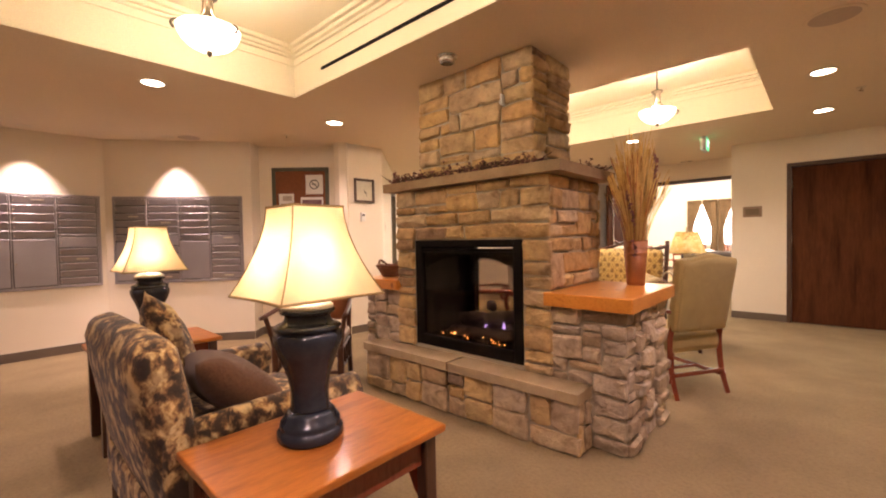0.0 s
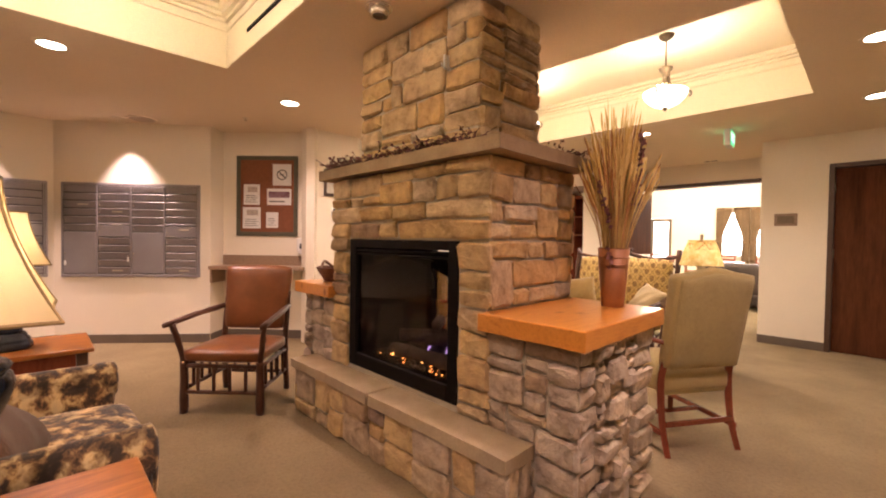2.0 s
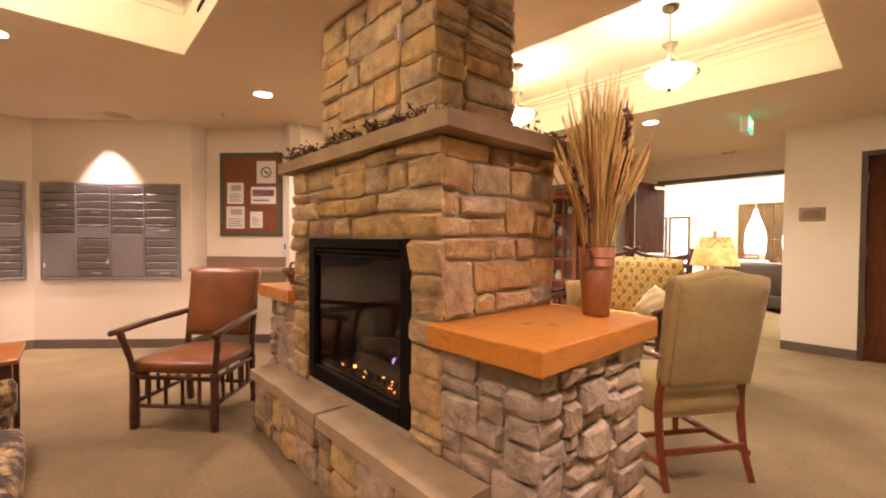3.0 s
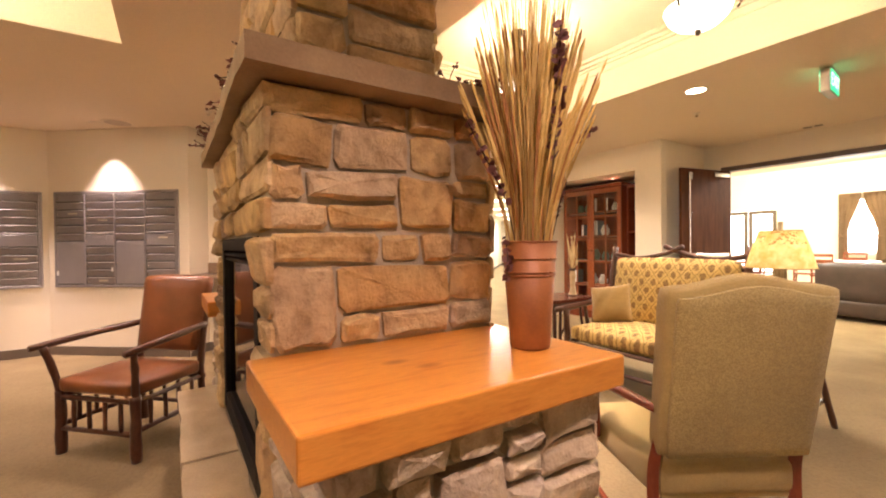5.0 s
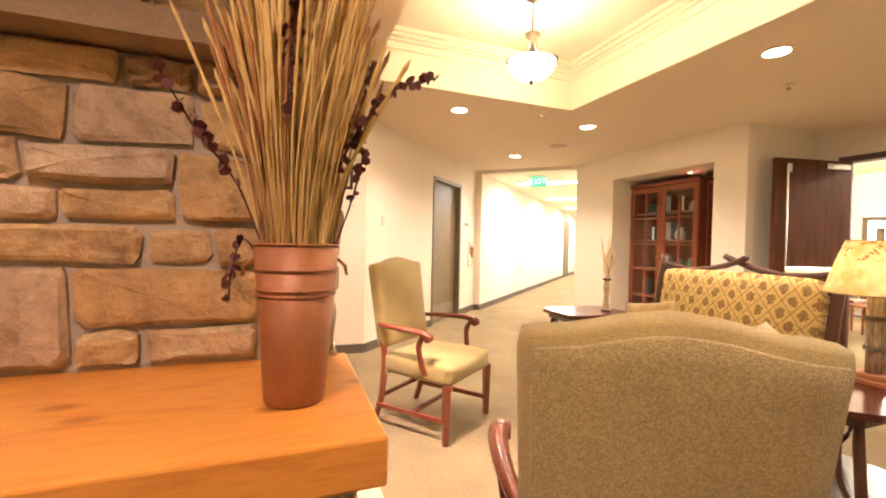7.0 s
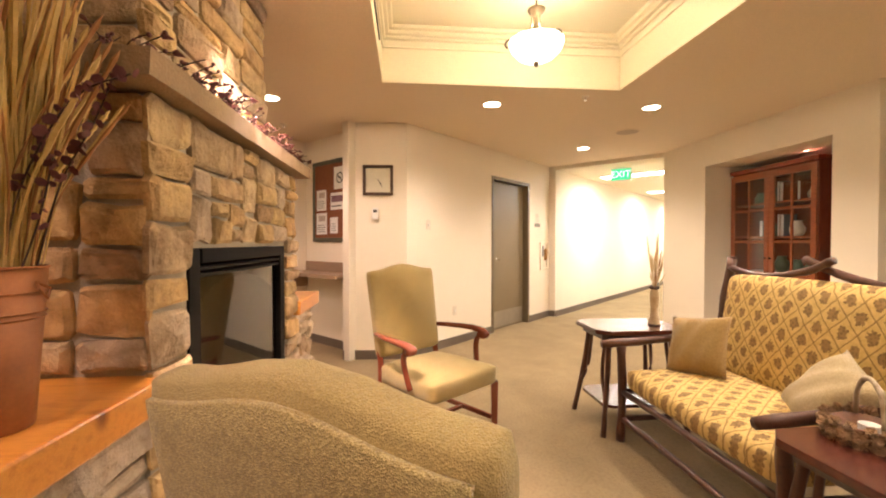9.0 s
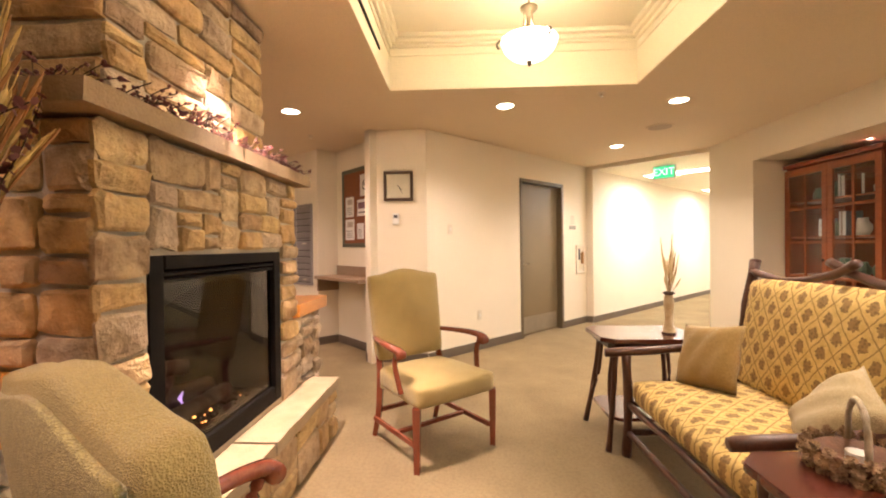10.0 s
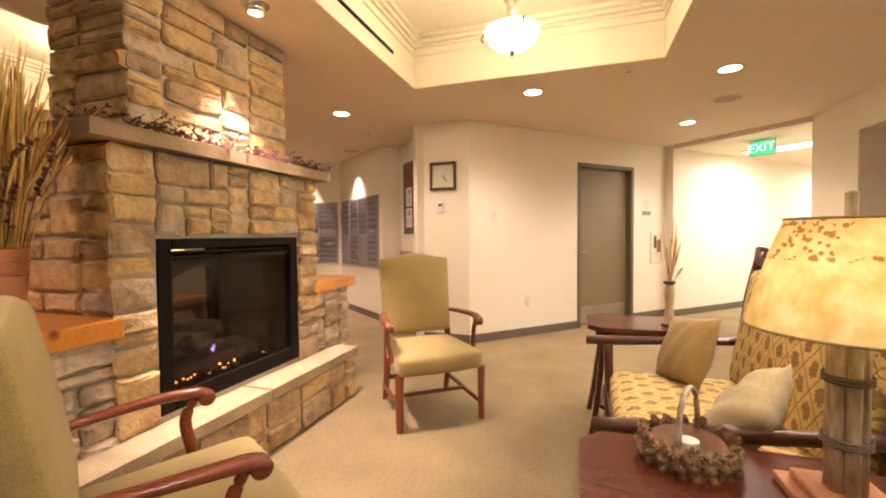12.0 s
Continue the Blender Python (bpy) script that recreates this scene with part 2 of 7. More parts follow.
def knotty():
    """Honey-stained pine with sparse dark knots."""
    mat = material("honey_pine", (0.5, 0.2, 0.05), 0.28)
    v = coords(mat, (7, 1, 7), False)
    w = noise_tex(mat, v, 5.0, 6.0, 0.6)
    fine = noise_tex(mat, v, 45.0, 3.0)
    base = ramp(mat, w, [(0.25, (0.54, 0.185, 0.028)), (0.5, (0.67, 0.275, 0.050)), (0.75, (0.48, 0.155, 0.023))])
    grain = ramp(mat, fine, [(0.35, (0.85, 0.85, 0.85)), (0.65, (1, 1, 1))])
    k = node(mat, "ShaderNodeTexVoronoi", Scale=5.0)
    link(mat, coords(mat, (1.7, 0.9, 1.2), False), k.inputs["Vector"])
    spot = ramp(mat, k.outputs["Distance"], [(0.07, (0.22, 0.12, 0.07)), (0.12, (0.5, 0.36, 0.26)), (0.22, (1, 1, 1))])
    link(mat, mixed(mat, 0.9, mixed(mat, 0.6, base, grain, "MULTIPLY"), spot, "MULTIPLY"), shader(mat).inputs["Base Color"])
    shader(mat).inputs["Coat Weight"].default_value = 0.35
    shader(mat).inputs["Coat Roughness"].default_value = 0.15
    return mat


def stone_mat(name, tones):
    """Split-face veneer stone; each piece takes its own tone."""
    mat = material(name, (0.4, 0.3, 0.18), 0.85)
    info = mat.node_tree.nodes.new("ShaderNodeObjectInfo")
    tone = ramp(mat, info.outputs["Random"], tones)
    v = coords(mat)
    big, mid, fine = noise_tex(mat, v, 6.0, 6.0, 0.62), noise_tex(mat, v, 13.0, 6.0, 0.62), noise_tex(mat, v, 160.0, 3.0)
    stain = ramp(mat, big, [(0.28, (0.50, 0.42, 0.36)), (0.42, (0.86, 0.80, 0.74)), (0.56, (1.05, 1.0, 0.92)), (0.72, (1.25, 1.14, 0.95))])
    vein = ramp(mat, mid, [(0.36, (0.66, 0.60, 0.53)), (0.5, (0.95, 0.93, 0.90)), (0.66, (1.08, 1.05, 1.0))])
    tone = mixed(mat, 0.8, tone, vein, "MULTIPLY")
    speck = ramp(mat, fine, [(0.3, (0.88, 0.86, 0.84)), (0.65, (1.03, 1.03, 1.03))])
    link(mat, mixed(mat, 0.7, mixed(mat, 0.9, tone, stain, "MULTIPLY"), speck, "MULTIPLY"), shader(mat).inputs["Base Color"])
    b1 = node(mat, "ShaderNodeBump", Strength=0.9, Distance=0.035)
    link(mat, mid, b1.inputs["Height"])
    b2 = node(mat, "ShaderNodeBump", Strength=0.18, Distance=0.003)
    link(mat, fine, b2.inputs["Height"])
    link(mat, b1.outputs[0], b2.inputs["Normal"])
    link(mat, b2.outputs[0], shader(mat).inputs["Normal"])
    return mat


def floral(name, ground, dark, bits=20.0):
    """Dense leaf print: ragged overlapping blotches of brown, tan and cream."""
    mat = material(name, ground, 0.9)
    v = coords(mat, (1, 1, 1), False)
    n = node(mat, "ShaderNodeTexNoise", Scale=16.0, Detail=3.0)
    link(mat, v, n.inputs["Vector"])
    add = node(mat, "ShaderNodeVectorMath", )
    add.operation = "MULTIPLY_ADD"
    link(mat, n.outputs["Color"], add.inputs[0])
    add.inputs[1].default_value = (0.05, 0.05, 0.05)
    link(mat, v, add.inputs[2])
    a, b = noise_tex(mat, add.outputs[0], bits, 4.0, 0.6), noise_tex(mat, add.outputs[0], bits * 0.62, 3.0)
    c = ramp(mat, a, [(0.41, dark), (0.46, (0.085, 0.047, 0.023)), (0.495, ground), (0.53, (0.27, 0.17, 0.075)), (0.56, (0.40, 0.28, 0.13)), (0.62, (0.55, 0.42, 0.23))])
    shade = ramp(mat, b, [(0.42, (0.50, 0.44, 0.40)), (0.50, (1.0, 0.97, 0.92)), (0.62, (1.25, 1.16, 1.0))])
    link(mat, mixed(mat, 0.9, c, shade, "MULTIPLY"), shader(mat).inputs["Base Color"])
    bump(mat, noise_tex(mat, v, 350.0, 2.0), 0.35, 0.003)
    shader(mat).inputs["Sheen Weight"].default_value = 0.15
    return mat


def calc(mat, op, a, b=None, c=None):
    n = mat.node_tree.nodes.new("ShaderNodeMath")
    n.operation = op
    for socket, value in zip(n.inputs, (a, b, c)):
        if value is None:
            continue
        if isinstance(value, (int, float)):
            socket.default_value = value
        else:
            link(mat, value, socket)
    return n.outputs[0]


def diamond_print(name, flat):
    """Yellow cloth with a brown diamond lattice and a flower in each diamond; flat: laid along x and y, else x and z."""
    mat = material(name, (0.62, 0.46, 0.2), 0.9)
    v = coords(mat, (1, 1, 1), False)
    warp = node(mat, "ShaderNodeTexNoise", Scale=30.0, Detail=2.0)
    link(mat, v, warp.inputs["Vector"])
    sep = mat.node_tree.nodes.new("ShaderNodeSeparateXYZ")
    link(mat, v, sep.inputs[0])
    wob = calc(mat, "MULTIPLY", calc(mat, "SUBTRACT", warp.outputs["Fac"], 0.5), 0.16)
    u = calc(mat, "DIVIDE", sep.outputs[0], 0.115)
    w = calc(mat, "DIVIDE", sep.outputs[1 if flat else 2], 0.150)
    a = calc(mat, "ADD", calc(mat, "ADD", u, w), wob)
    b = calc(mat, "ADD", calc(mat, "SUBTRACT", u, w), wob)
    fa = calc(mat, "ABSOLUTE", calc(mat, "SUBTRACT", calc(mat, "FRACT", a), 0.5))
    fb = calc(mat, "ABSOLUTE", calc(mat, "SUBTRACT", calc(mat, "FRACT", b), 0.5))
    line = calc(mat, "GREATER_THAN", calc(mat, "MAXIMUM", fa, fb), 0.468)
    r = calc(mat, "SQRT", calc(mat, "ADD", calc(mat, "MULTIPLY", fa, fa), calc(mat, "MULTIPLY", fb, fb)))
    petals = node(mat, "ShaderNodeTexVoronoi", Scale=70.0)
    link(mat, v, petals.inputs["Vector"])
    ragged = calc(mat, "ADD", r, calc(mat, "MULTIPLY", petals.outputs["Distance"], 0.22))
    flower = calc(mat, "LESS_THAN", ragged, 0.405)
    ground = ramp(mat, noise_tex(mat, v, 40.0, 3.0), [(0.3, (0.56, 0.39, 0.125)), (0.7, (0.70, 0.51, 0.20))])
    c = mixed(mat, calc(mat, "MULTIPLY", line, 0.75), ground, (0.20, 0.12, 0.04))
    tint = ramp(mat, petals.outputs["Distance"], [(0.1, (0.10, 0.055, 0.025)), (0.6, (0.27, 0.16, 0.06))])
    c = mixed(mat, calc(mat, "MULTIPLY", flower, 0.85), c, tint)
    link(mat, c, shader(mat).inputs["Base Color"])
    bump(mat, noise_tex(mat, v, 300.0, 2.0), 0.3, 0.003)
    return mat


def weave(name, c1, c2, scale=150.0, rough=0.9):
    """Coarse chenille weave in two tones."""
    mat = material(name, c1, rough)
    v = coords(mat, (1, 1, 1), False)
    t = node(mat, "ShaderNodeTexVoronoi", Scale=scale)
    link(mat, v, t.inputs["Vector"])
    sep = mat.node_tree.nodes.new("ShaderNodeSeparateColor")
    link(mat, t.outputs["Color"], sep.inputs[0])
    c = ramp(mat, sep.outputs[0], [(0.25, c1), (0.75, c2)])
    blot = ramp(mat, noise_tex(mat, v, 5.0, 3.0), [(0.3, (0.86, 0.86, 0.86)), (0.7, (1.06, 1.06, 1.06))])
    link(mat, mixed(mat, 0.8, c, blot, "MULTIPLY"), shader(mat).inputs["Base Color"])
    bump(mat, t.outputs["Distance"], 0.6, 0.004)
    shader(mat).inputs["Sheen Weight"].default_value = 0.2
    return mat


STONE = stone_mat("tan_veneer_stone", [(0.0, (0.43, 0.295, 0.14)), (0.13, (0.60, 0.455, 0.24)), (0.26, (0.40, 0.30, 0.19)), (0.38, (0.61, 0.46, 0.23)), (0.50, (0.49, 0.32, 0.145)), (0.62, (0.56, 0.44, 0.28)), (0.76, (0.45, 0.37, 0.29)), (0.88, (0.58, 0.41, 0.19)), (1.0, (0.30, 0.22, 0.165))])
LEDGE = stone_mat("grey_buff_ledge_stone", [(0.0, (0.44, 0.37, 0.29)), (0.2, (0.56, 0.48, 0.38)), (0.4, (0.36, 0.30, 0.25)), (0.55, (0.52, 0.42, 0.29)), (0.7, (0.47, 0.41, 0.36)), (0.85, (0.60, 0.52, 0.42)), (1.0, (0.40, 0.30, 0.20))])
MORTAR = mottled("grey_mortar", (0.40, 0.34, 0.25), (0.48, 0.41, 0.31), 14.0, 0.95, 0.7, 170.0)
SLAB = mottled("sandstone_slab", (0.36, 0.27, 0.16), (0.46, 0.35, 0.22), 7.0, 0.85, 0.5, 110.0, dist=0.006)
MANTEL = mottled("brown_sandstone_mantel", (0.25, 0.165, 0.09), (0.35, 0.245, 0.14), 7.0, 0.85, 0.5, 110.0, dist=0.006)
PINE = knotty()
CHERRY = wood("cherry_wood", (0.20, 0.046, 0.015), (0.30, 0.08, 0.025), 0.28, 4.0, (1, 8, 8), 0.25)
MAHOGANY = wood("mahogany_wood", (0.17, 0.036, 0.018), (0.23, 0.055, 0.026), 0.25, 5.0, (6, 6, 1), 0.3)
DARKWOOD = wood("dark_stained_wood", (0.045, 0.02, 0.012), (0.075, 0.032, 0.018), 0.3, 5.0, (6, 6, 1), 0.2)
HICKORY = wood("dark_hickory_branch", (0.055, 0.02, 0.012), (0.10, 0.035, 0.018), 0.38, 9.0, (5, 5, 5), 0.15)
TABLETOP = wood("dark_red_plank", (0.07, 0.016, 0.010), (0.11, 0.026, 0.014), 0.26, 4.0, (8, 1.5, 8), 0.3)
WALNUT = wood("walnut_veneer", (0.055, 0.019, 0.010), (0.115, 0.042, 0.019), 0.5, 2.2, (5, 5, 0.5), 0.0)
DOORTRIM = mottled("dark_brown_door_frame", (0.075, 0.04, 0.025), (0.09, 0.05, 0.03), 6.0, 0.45, 0.03)
LEATHER = mottled("cognac_leather", (0.155, 0.050, 0.018), (0.25, 0.088, 0.031), 5.0, 0.28, 0.18, 190.0, world_space=False)
GREENCLOTH = weave("olive_gold_upholstery", (0.37, 0.27, 0.095), (0.46, 0.34, 0.125), 420.0)
BACKCLOTH = weave("olive_tweed_upholstery", (0.31, 0.23, 0.085), (0.49, 0.38, 0.15), 400.0)
PRINT_SEAT = diamond_print("diamond_print_seat", True)
PRINT_BACK = diamond_print("diamond_print_back", False)
PRINT_DARK = floral("dark_leaf_print", (0.19, 0.105, 0.05), (0.035, 0.021, 0.014), 17.0)
PILLOWBROWN = weave("brown_pillow_cloth", (0.078, 0.030, 0.012), (0.115, 0.047, 0.020), 240.0)
PILLOWPALE = weave("pale_gold_pillow", (0.40, 0.31, 0.16), (0.48, 0.38, 0.21), 260.0)
PILLOWTAN = weave("tan_velvet_pillow", (0.27, 0.165, 0.045), (0.34, 0.215, 0.065), 260.0)
BLACK = mottled("black_iron", (0.0045, 0.0033, 0.0027), (0.008, 0.006, 0.005), 20.0, 0.42, 0.1, 200.0)
SOOT = mottled("sooty_firebrick", (0.02, 0.017, 0.015), (0.035, 0.03, 0.026), 10.0, 0.9, 0.3, 60.0)
STEEL = mottled("grey_mailbox_metal", (0.28, 0.255, 0.26), (0.335, 0.31, 0.315), 3.0, 0.42, 0.03, 300.0, metal=0.35)
CHROME = mottled("satin_chrome", (0.72, 0.70, 0.67), (0.80, 0.78, 0.75), 9.0, 0.24, 0.0, metal=1.0)
BRONZE = mottled("brushed_pewter", (0.12, 0.09, 0.055), (0.18, 0.135, 0.085), 9.0, 0.35, 0.03, metal=0.85)
COPPER = mottled("rusted_copper_pot", (0.235, 0.075, 0.020), (0.35, 0.122, 0.034), 9.0, 0.5, 0.1, 120.0, metal=0.15)
WHITE = mottled("white_plastic", (0.76, 0.74, 0.70), (0.80, 0.78, 0.74), 6.0, 0.45, 0.0)
OFFWHITE = mottled("off_white_trim", (0.70, 0.62, 0.50), (0.73, 0.65, 0.53), 6.0, 0.6, 0.0)
PAPER = mottled("white_paper", (0.78, 0.76, 0.74), (0.82, 0.80, 0.78), 9.0, 0.8, 0.0)
INK = mottled("dark_ink", (0.06, 0.055, 0.06), (0.09, 0.08, 0.08), 30.0, 0.7, 0.0)
CORK = mottled("red_brown_cork", (0.20, 0.07, 0.032), (0.25, 0.09, 0.042), 30.0, 0.95, 0.3, 190.0)
OLIVE = mottled("olive_painted_frame", (0.085, 0.08, 0.05), (0.10, 0.095, 0.06), 12.0, 0.5, 0.03)
GREYDOOR = mottled("taupe_door_paint", (0.185, 0.137, 0.073), (0.205, 0.152, 0.082), 2.0, 0.45, 0.04, 260.0)
GREYFRAME = mottled("taupe_frame_paint", (0.125, 0.093, 0.052), (0.14, 0.105, 0.06), 3.0, 0.42, 0.02)
LAMINATE = mottled("brown_laminate", (0.26, 0.17, 0.11), (0.33, 0.22, 0.145), 40.0, 0.4, 0.0)
SLATE = mottled("dark_slate_glaze", (0.020, 0.025, 0.038), (0.038, 0.045, 0.064), 10.0, 0.22, 0.06, 60.0, metal=0.25, world_space=False)
PEWTER = mottled("pale_pewter_cap", (0.55, 0.52, 0.46), (0.65, 0.62, 0.56), 12.0, 0.4, 0.05, metal=0.3)
WHEAT = mottled("dried_wheat", (0.56, 0.36, 0.095), (0.74, 0.53, 0.20), 20.0, 0.8, 0.1, 150.0)
RUSTGRASS = mottled("russet_dried_grass", (0.27, 0.11, 0.03), (0.42, 0.20, 0.065), 20.0, 0.8, 0.1, 150.0)
PURPLE = mottled("dusky_purple_leaf", (0.20, 0.07, 0.075), (0.32, 0.14, 0.13), 25.0, 0.7, 0.1, 150.0)
TWIG = mottled("dark_twig", (0.035, 0.018, 0.012), (0.07, 0.035, 0.02), 25.0, 0.8, 0.2, 90.0)
BERRY = mottled("dark_red_berry", (0.10, 0.025, 0.02), (0.17, 0.05, 0.035), 30.0, 0.5, 0.05)
PINECONE = mottled("pine_cone_scale", (0.15, 0.075, 0.032), (0.56, 0.38, 0.22), 60.0, 0.85, 0.2, 150.0)
BIRCH = mottled("birch_stick_bark", (0.33, 0.25, 0.15), (0.62, 0.52, 0.38), 16.0, 0.8, 0.4, 90.0, world_space=False, stretch=(4, 4, 1))
ROPE = mottled("grey_twine", (0.16, 0.13, 0.10), (0.22, 0.18, 0.14), 60.0, 0.9, 0.4, 200.0)
WICKER = mottled("wicker", (0.12, 0.05, 0.022), (0.20, 0.085, 0.04), 30.0, 0.7, 0.3, 140.0)
CANGLOW = glowing("recessed_lamp_lens", (1.0, 0.86, 0.66), 9.0)
BOWLGLOW = glowing("alabaster_bowl_glass", (1.0, 0.90, 0.74), 3.4)
HALLGLOW = glowing("hall_light_lens", (1.0, 0.93, 0.82), 5.0)
EXITGLOW = glowing("exit_sign_green", (0.04, 0.70, 0.27), 0.75)
EMBER = glowing("ember", (1.0, 0.32, 0.05), 4.0)
FLAME = glowing("gas_flame", (1.0, 0.45, 0.10), 3.0)
BLUEFLAME = glowing("violet_gas_flame", (0.45, 0.28, 0.80), 1.6)
LOG = mottled("charred_log", (0.06, 0.04, 0.03), (0.16, 0.11, 0.08), 14.0, 0.95, 0.6, 60.0)
GLASS = glass("clear_glass")
FIREGLASS = glass("tinted_fireplace_glass", (0.52, 0.47, 0.43))
shader(FIREGLASS).inputs["IOR"].default_value = 1.3


def shade_mat(name, c1, c2, leaves=False):
    """Lit lamp shade: thin cloth or parchment that the bulb shines through."""
    mat = material(name, c1, 0.8)
    v = coords(mat, (1, 1, 1), False)
    c = ramp(mat, noise_tex(mat, v, 22.0 if leaves else 3.0, 4.0), [(0.3, c1), (0.7, c2)])
    if leaves:
        sep = mat.node_tree.nodes.new("ShaderNodeSeparateXYZ")
        link(mat, v, sep.inputs[0])
        vor = node(mat, "ShaderNodeTexVoronoi", Scale=75.0)
        link(mat, v, vor.inputs["Vector"])
        patch = calc(mat, "GREATER_THAN", noise_tex(mat, v, 12.0, 1.0), 0.53)
        band = calc(mat, "MULTIPLY", patch, calc(mat, "GREATER_THAN", sep.outputs[2], 0.56))
        leaf = calc(mat, "MULTIPLY", band, calc(mat, "LESS_THAN", vor.outputs["Distance"], 0.42))
        c = mixed(mat, calc(mat, "MULTIPLY", leaf, 0.8), c, (0.30, 0.10, 0.015))
    tr = mat.node_tree.nodes.new("ShaderNodeBsdfTranslucent")
    di = mat.node_tree.nodes.new("ShaderNodeBsdfDiffuse")
    mx = mat.node_tree.nodes.new("ShaderNodeMixShader")
    mx.inputs[0].default_value = 0.6
    link(mat, c, tr.inputs[0])
    link(mat, c, di.inputs[0])
    link(mat, di.outputs[0], mx.inputs[1])
    link(mat, tr.outputs[0], mx.inputs[2])
    link(mat, mx.outputs[0], mat.node_tree.nodes["Material Output"].inputs[0])
    return mat


SHADE = shade_mat("cream_silk_shade", (0.80, 0.64, 0.38), (0.84, 0.69, 0.43))
PARCHMENT = shade_mat("parchment_shade", (0.66, 0.45, 0.14), (0.88, 0.74, 0.42), True)
SHADETRIM = mottled("shade_braid", (0.32, 0.21, 0.085), (0.38, 0.26, 0.11), 60.0, 0.8, 0.2)


for m_, lvl in ((BLACK, 0.12), (WALNUT, 0.04), (SOOT, 0.2), (CARPET, 0.1)):
    shader(m_).inputs["Specular IOR Level"].default_value = lvl
shader(BLACK).inputs["Roughness"].default_value = 0.6
shader(EXITGLOW).inputs["Base Color"].default_value = (0.02, 0.12, 0.06, 1)


# ---- softer shapes ----
def add_pad(bm, lo, hi, r=0.03, bulge=(0, 0, 0), cuts=7, warp=None, m=None):
    """A stuffed, round-edged block; bulge: how far the faces swell along each axis; warp: moves a point."""
    lo, hi = Vector(lo), Vector(hi)
    c, h = (lo + hi) / 2, (hi - lo) / 2
    b2 = bmesh.new()
    bmesh.ops.create_cube(b2, size=2)
    bmesh.ops.subdivide_edges(b2, edges=b2.edges[:], cuts=cuts, use_grid_fill=True)
    for v in b2.verts:
        p = Vector((math.copysign(abs(a) ** 0.75, a) for a in v.co))
        inner = [h[i] - r for i in range(3)]
        q = Vector([p[i] * h[i] for i in range(3)])
        k = Vector([max(-inner[i], min(inner[i], q[i])) for i in range(3)])
        d = q - k
        if d.length > 1e-6:
            d = d.normalized() * r
        q = k + d
        for i in range(3):
            j, l = (i + 1) % 3, (i + 2) % 3
            q[i] += math.copysign(1, p[i]) * bulge[i] * (1 - p[j] ** 2) * (1 - p[l] ** 2) * (abs(p[i]) > 0.4)
        q += c
        v.co = warp(q) if warp else q
    if m:
        bmesh.ops.transform(b2, matrix=m, verts=b2.verts)
    me = bpy.data.meshes.new("tmp")
    b2.to_mesh(me)
    b2.free()
    bm.from_mesh(me)
    bpy.data.meshes.remove(me)
    return bm


def pad(*args, **kw):
    return add_pad(bmesh.new(), *args, **kw)


def pillow_mesh(w, h, t, n=12, seed=0):
    """A throw pillow lying in the xz plane with pinched corners."""
    rng = random.Random(seed)
    bm = bmesh.new()
    for side in (1, -1):
        grid = []
        for i in range(n + 1):
            row = []
            for j in range(n + 1):
                a, b = 2 * i / n - 1, 2 * j / n - 1
                pinch = 1 - 0.09 * (1 - abs(a * b))
                th = t / 2 * ((1 - abs(a) ** 3.0) * (1 - abs(b) ** 3.0)) ** 0.55
                crease = 0.006 * math.sin(9 * a + 5 * b * side + seed)
                row.append(bm.verts.new((a * w / 2 * (1 - 0.07 * (1 - b * b)), side * (th + crease * (th > 0.01)), b * h / 2 * (1 - 0.07 * (1 - a * a)))))
            grid.append(row)
        for i in range(n):
            for j in range(n):
                f = [grid[i][j], grid[i + 1][j], grid[i + 1][j + 1], grid[i][j + 1]]
                bm.faces.new(f if side < 0 else f[::-1])
    bmesh.ops.remove_doubles(bm, verts=bm.verts, dist=0.0008)
    return bm


def curve_points(points, n=10):
    """A smooth line through a few points."""
    pts = [Vector(p) for p in points]
    out = []
    for i in range(len(pts) - 1):
        p0, p1, p2, p3 = pts[max(i - 1, 0)], pts[i], pts[i + 1], pts[min(i + 2, len(pts) - 1)]
        for k in range(n):
            t = k / n
            out.append(0.5 * ((2 * p1) + (p2 - p0) * t + (2 * p0 - 5 * p1 + 4 * p2 - p3) * t * t + (3 * p1 - p0 - 3 * p2 + p3) * t ** 3))
    return out + [pts[-1]]


def add_text(name, body, size, m, mat, parent=None):
    cu = bpy.data.curves.new(name, "FONT")
    cu.body, cu.size, cu.extrude, cu.align_x, cu.align_y = body, size, 0.0008, "CENTER", "CENTER"
    cu.resolution_u = 2
    cu.materials.append(mat)
    ob = new(name, cu)
    ob.parent = parent
    ob.matrix_local = m
    return ob


# ---- fireplace ----
FIRE = (-1.905, 4.65)
fireplace = empty("fireplace", pose(*FIRE, 0), "two-sided tan stone fireplace with mantel and hearth", "fireplace")
D = 0.022
HX, HY = 0.715, 0.39
FBX, FZ0, FZ1 = 0.50, 0.40, 1.235

for x0, x1, z0, z1 in ((-HX + D, -FBX, 0.0, 1.64), (FBX, HX - D, 0.0, 1.64), (-FBX, FBX, 0.0, FZ0), (-FBX, FBX, FZ1, 1.64)):
    breast = part("chimney_breast", box((x0, -HY + D, z0), (x1, HY - D, z1)), MORTAR, fireplace)
chimney = part("chimney", box((-0.54 + D, -0.275 + D, 1.71), (0.54 - D, 0.275 - D, CEIL)), MORTAR, fireplace)
pillars = {}
for sgn in (1, -1):
    xs = sorted((sgn * (HX - D), sgn * (1.165 - D)))
    pillars[sgn] = part("side_pillar", box((xs[0], -0.375 + D, 0), (xs[1], 0.375 - D, 0.83)), MORTAR, fireplace)
hearths = {}
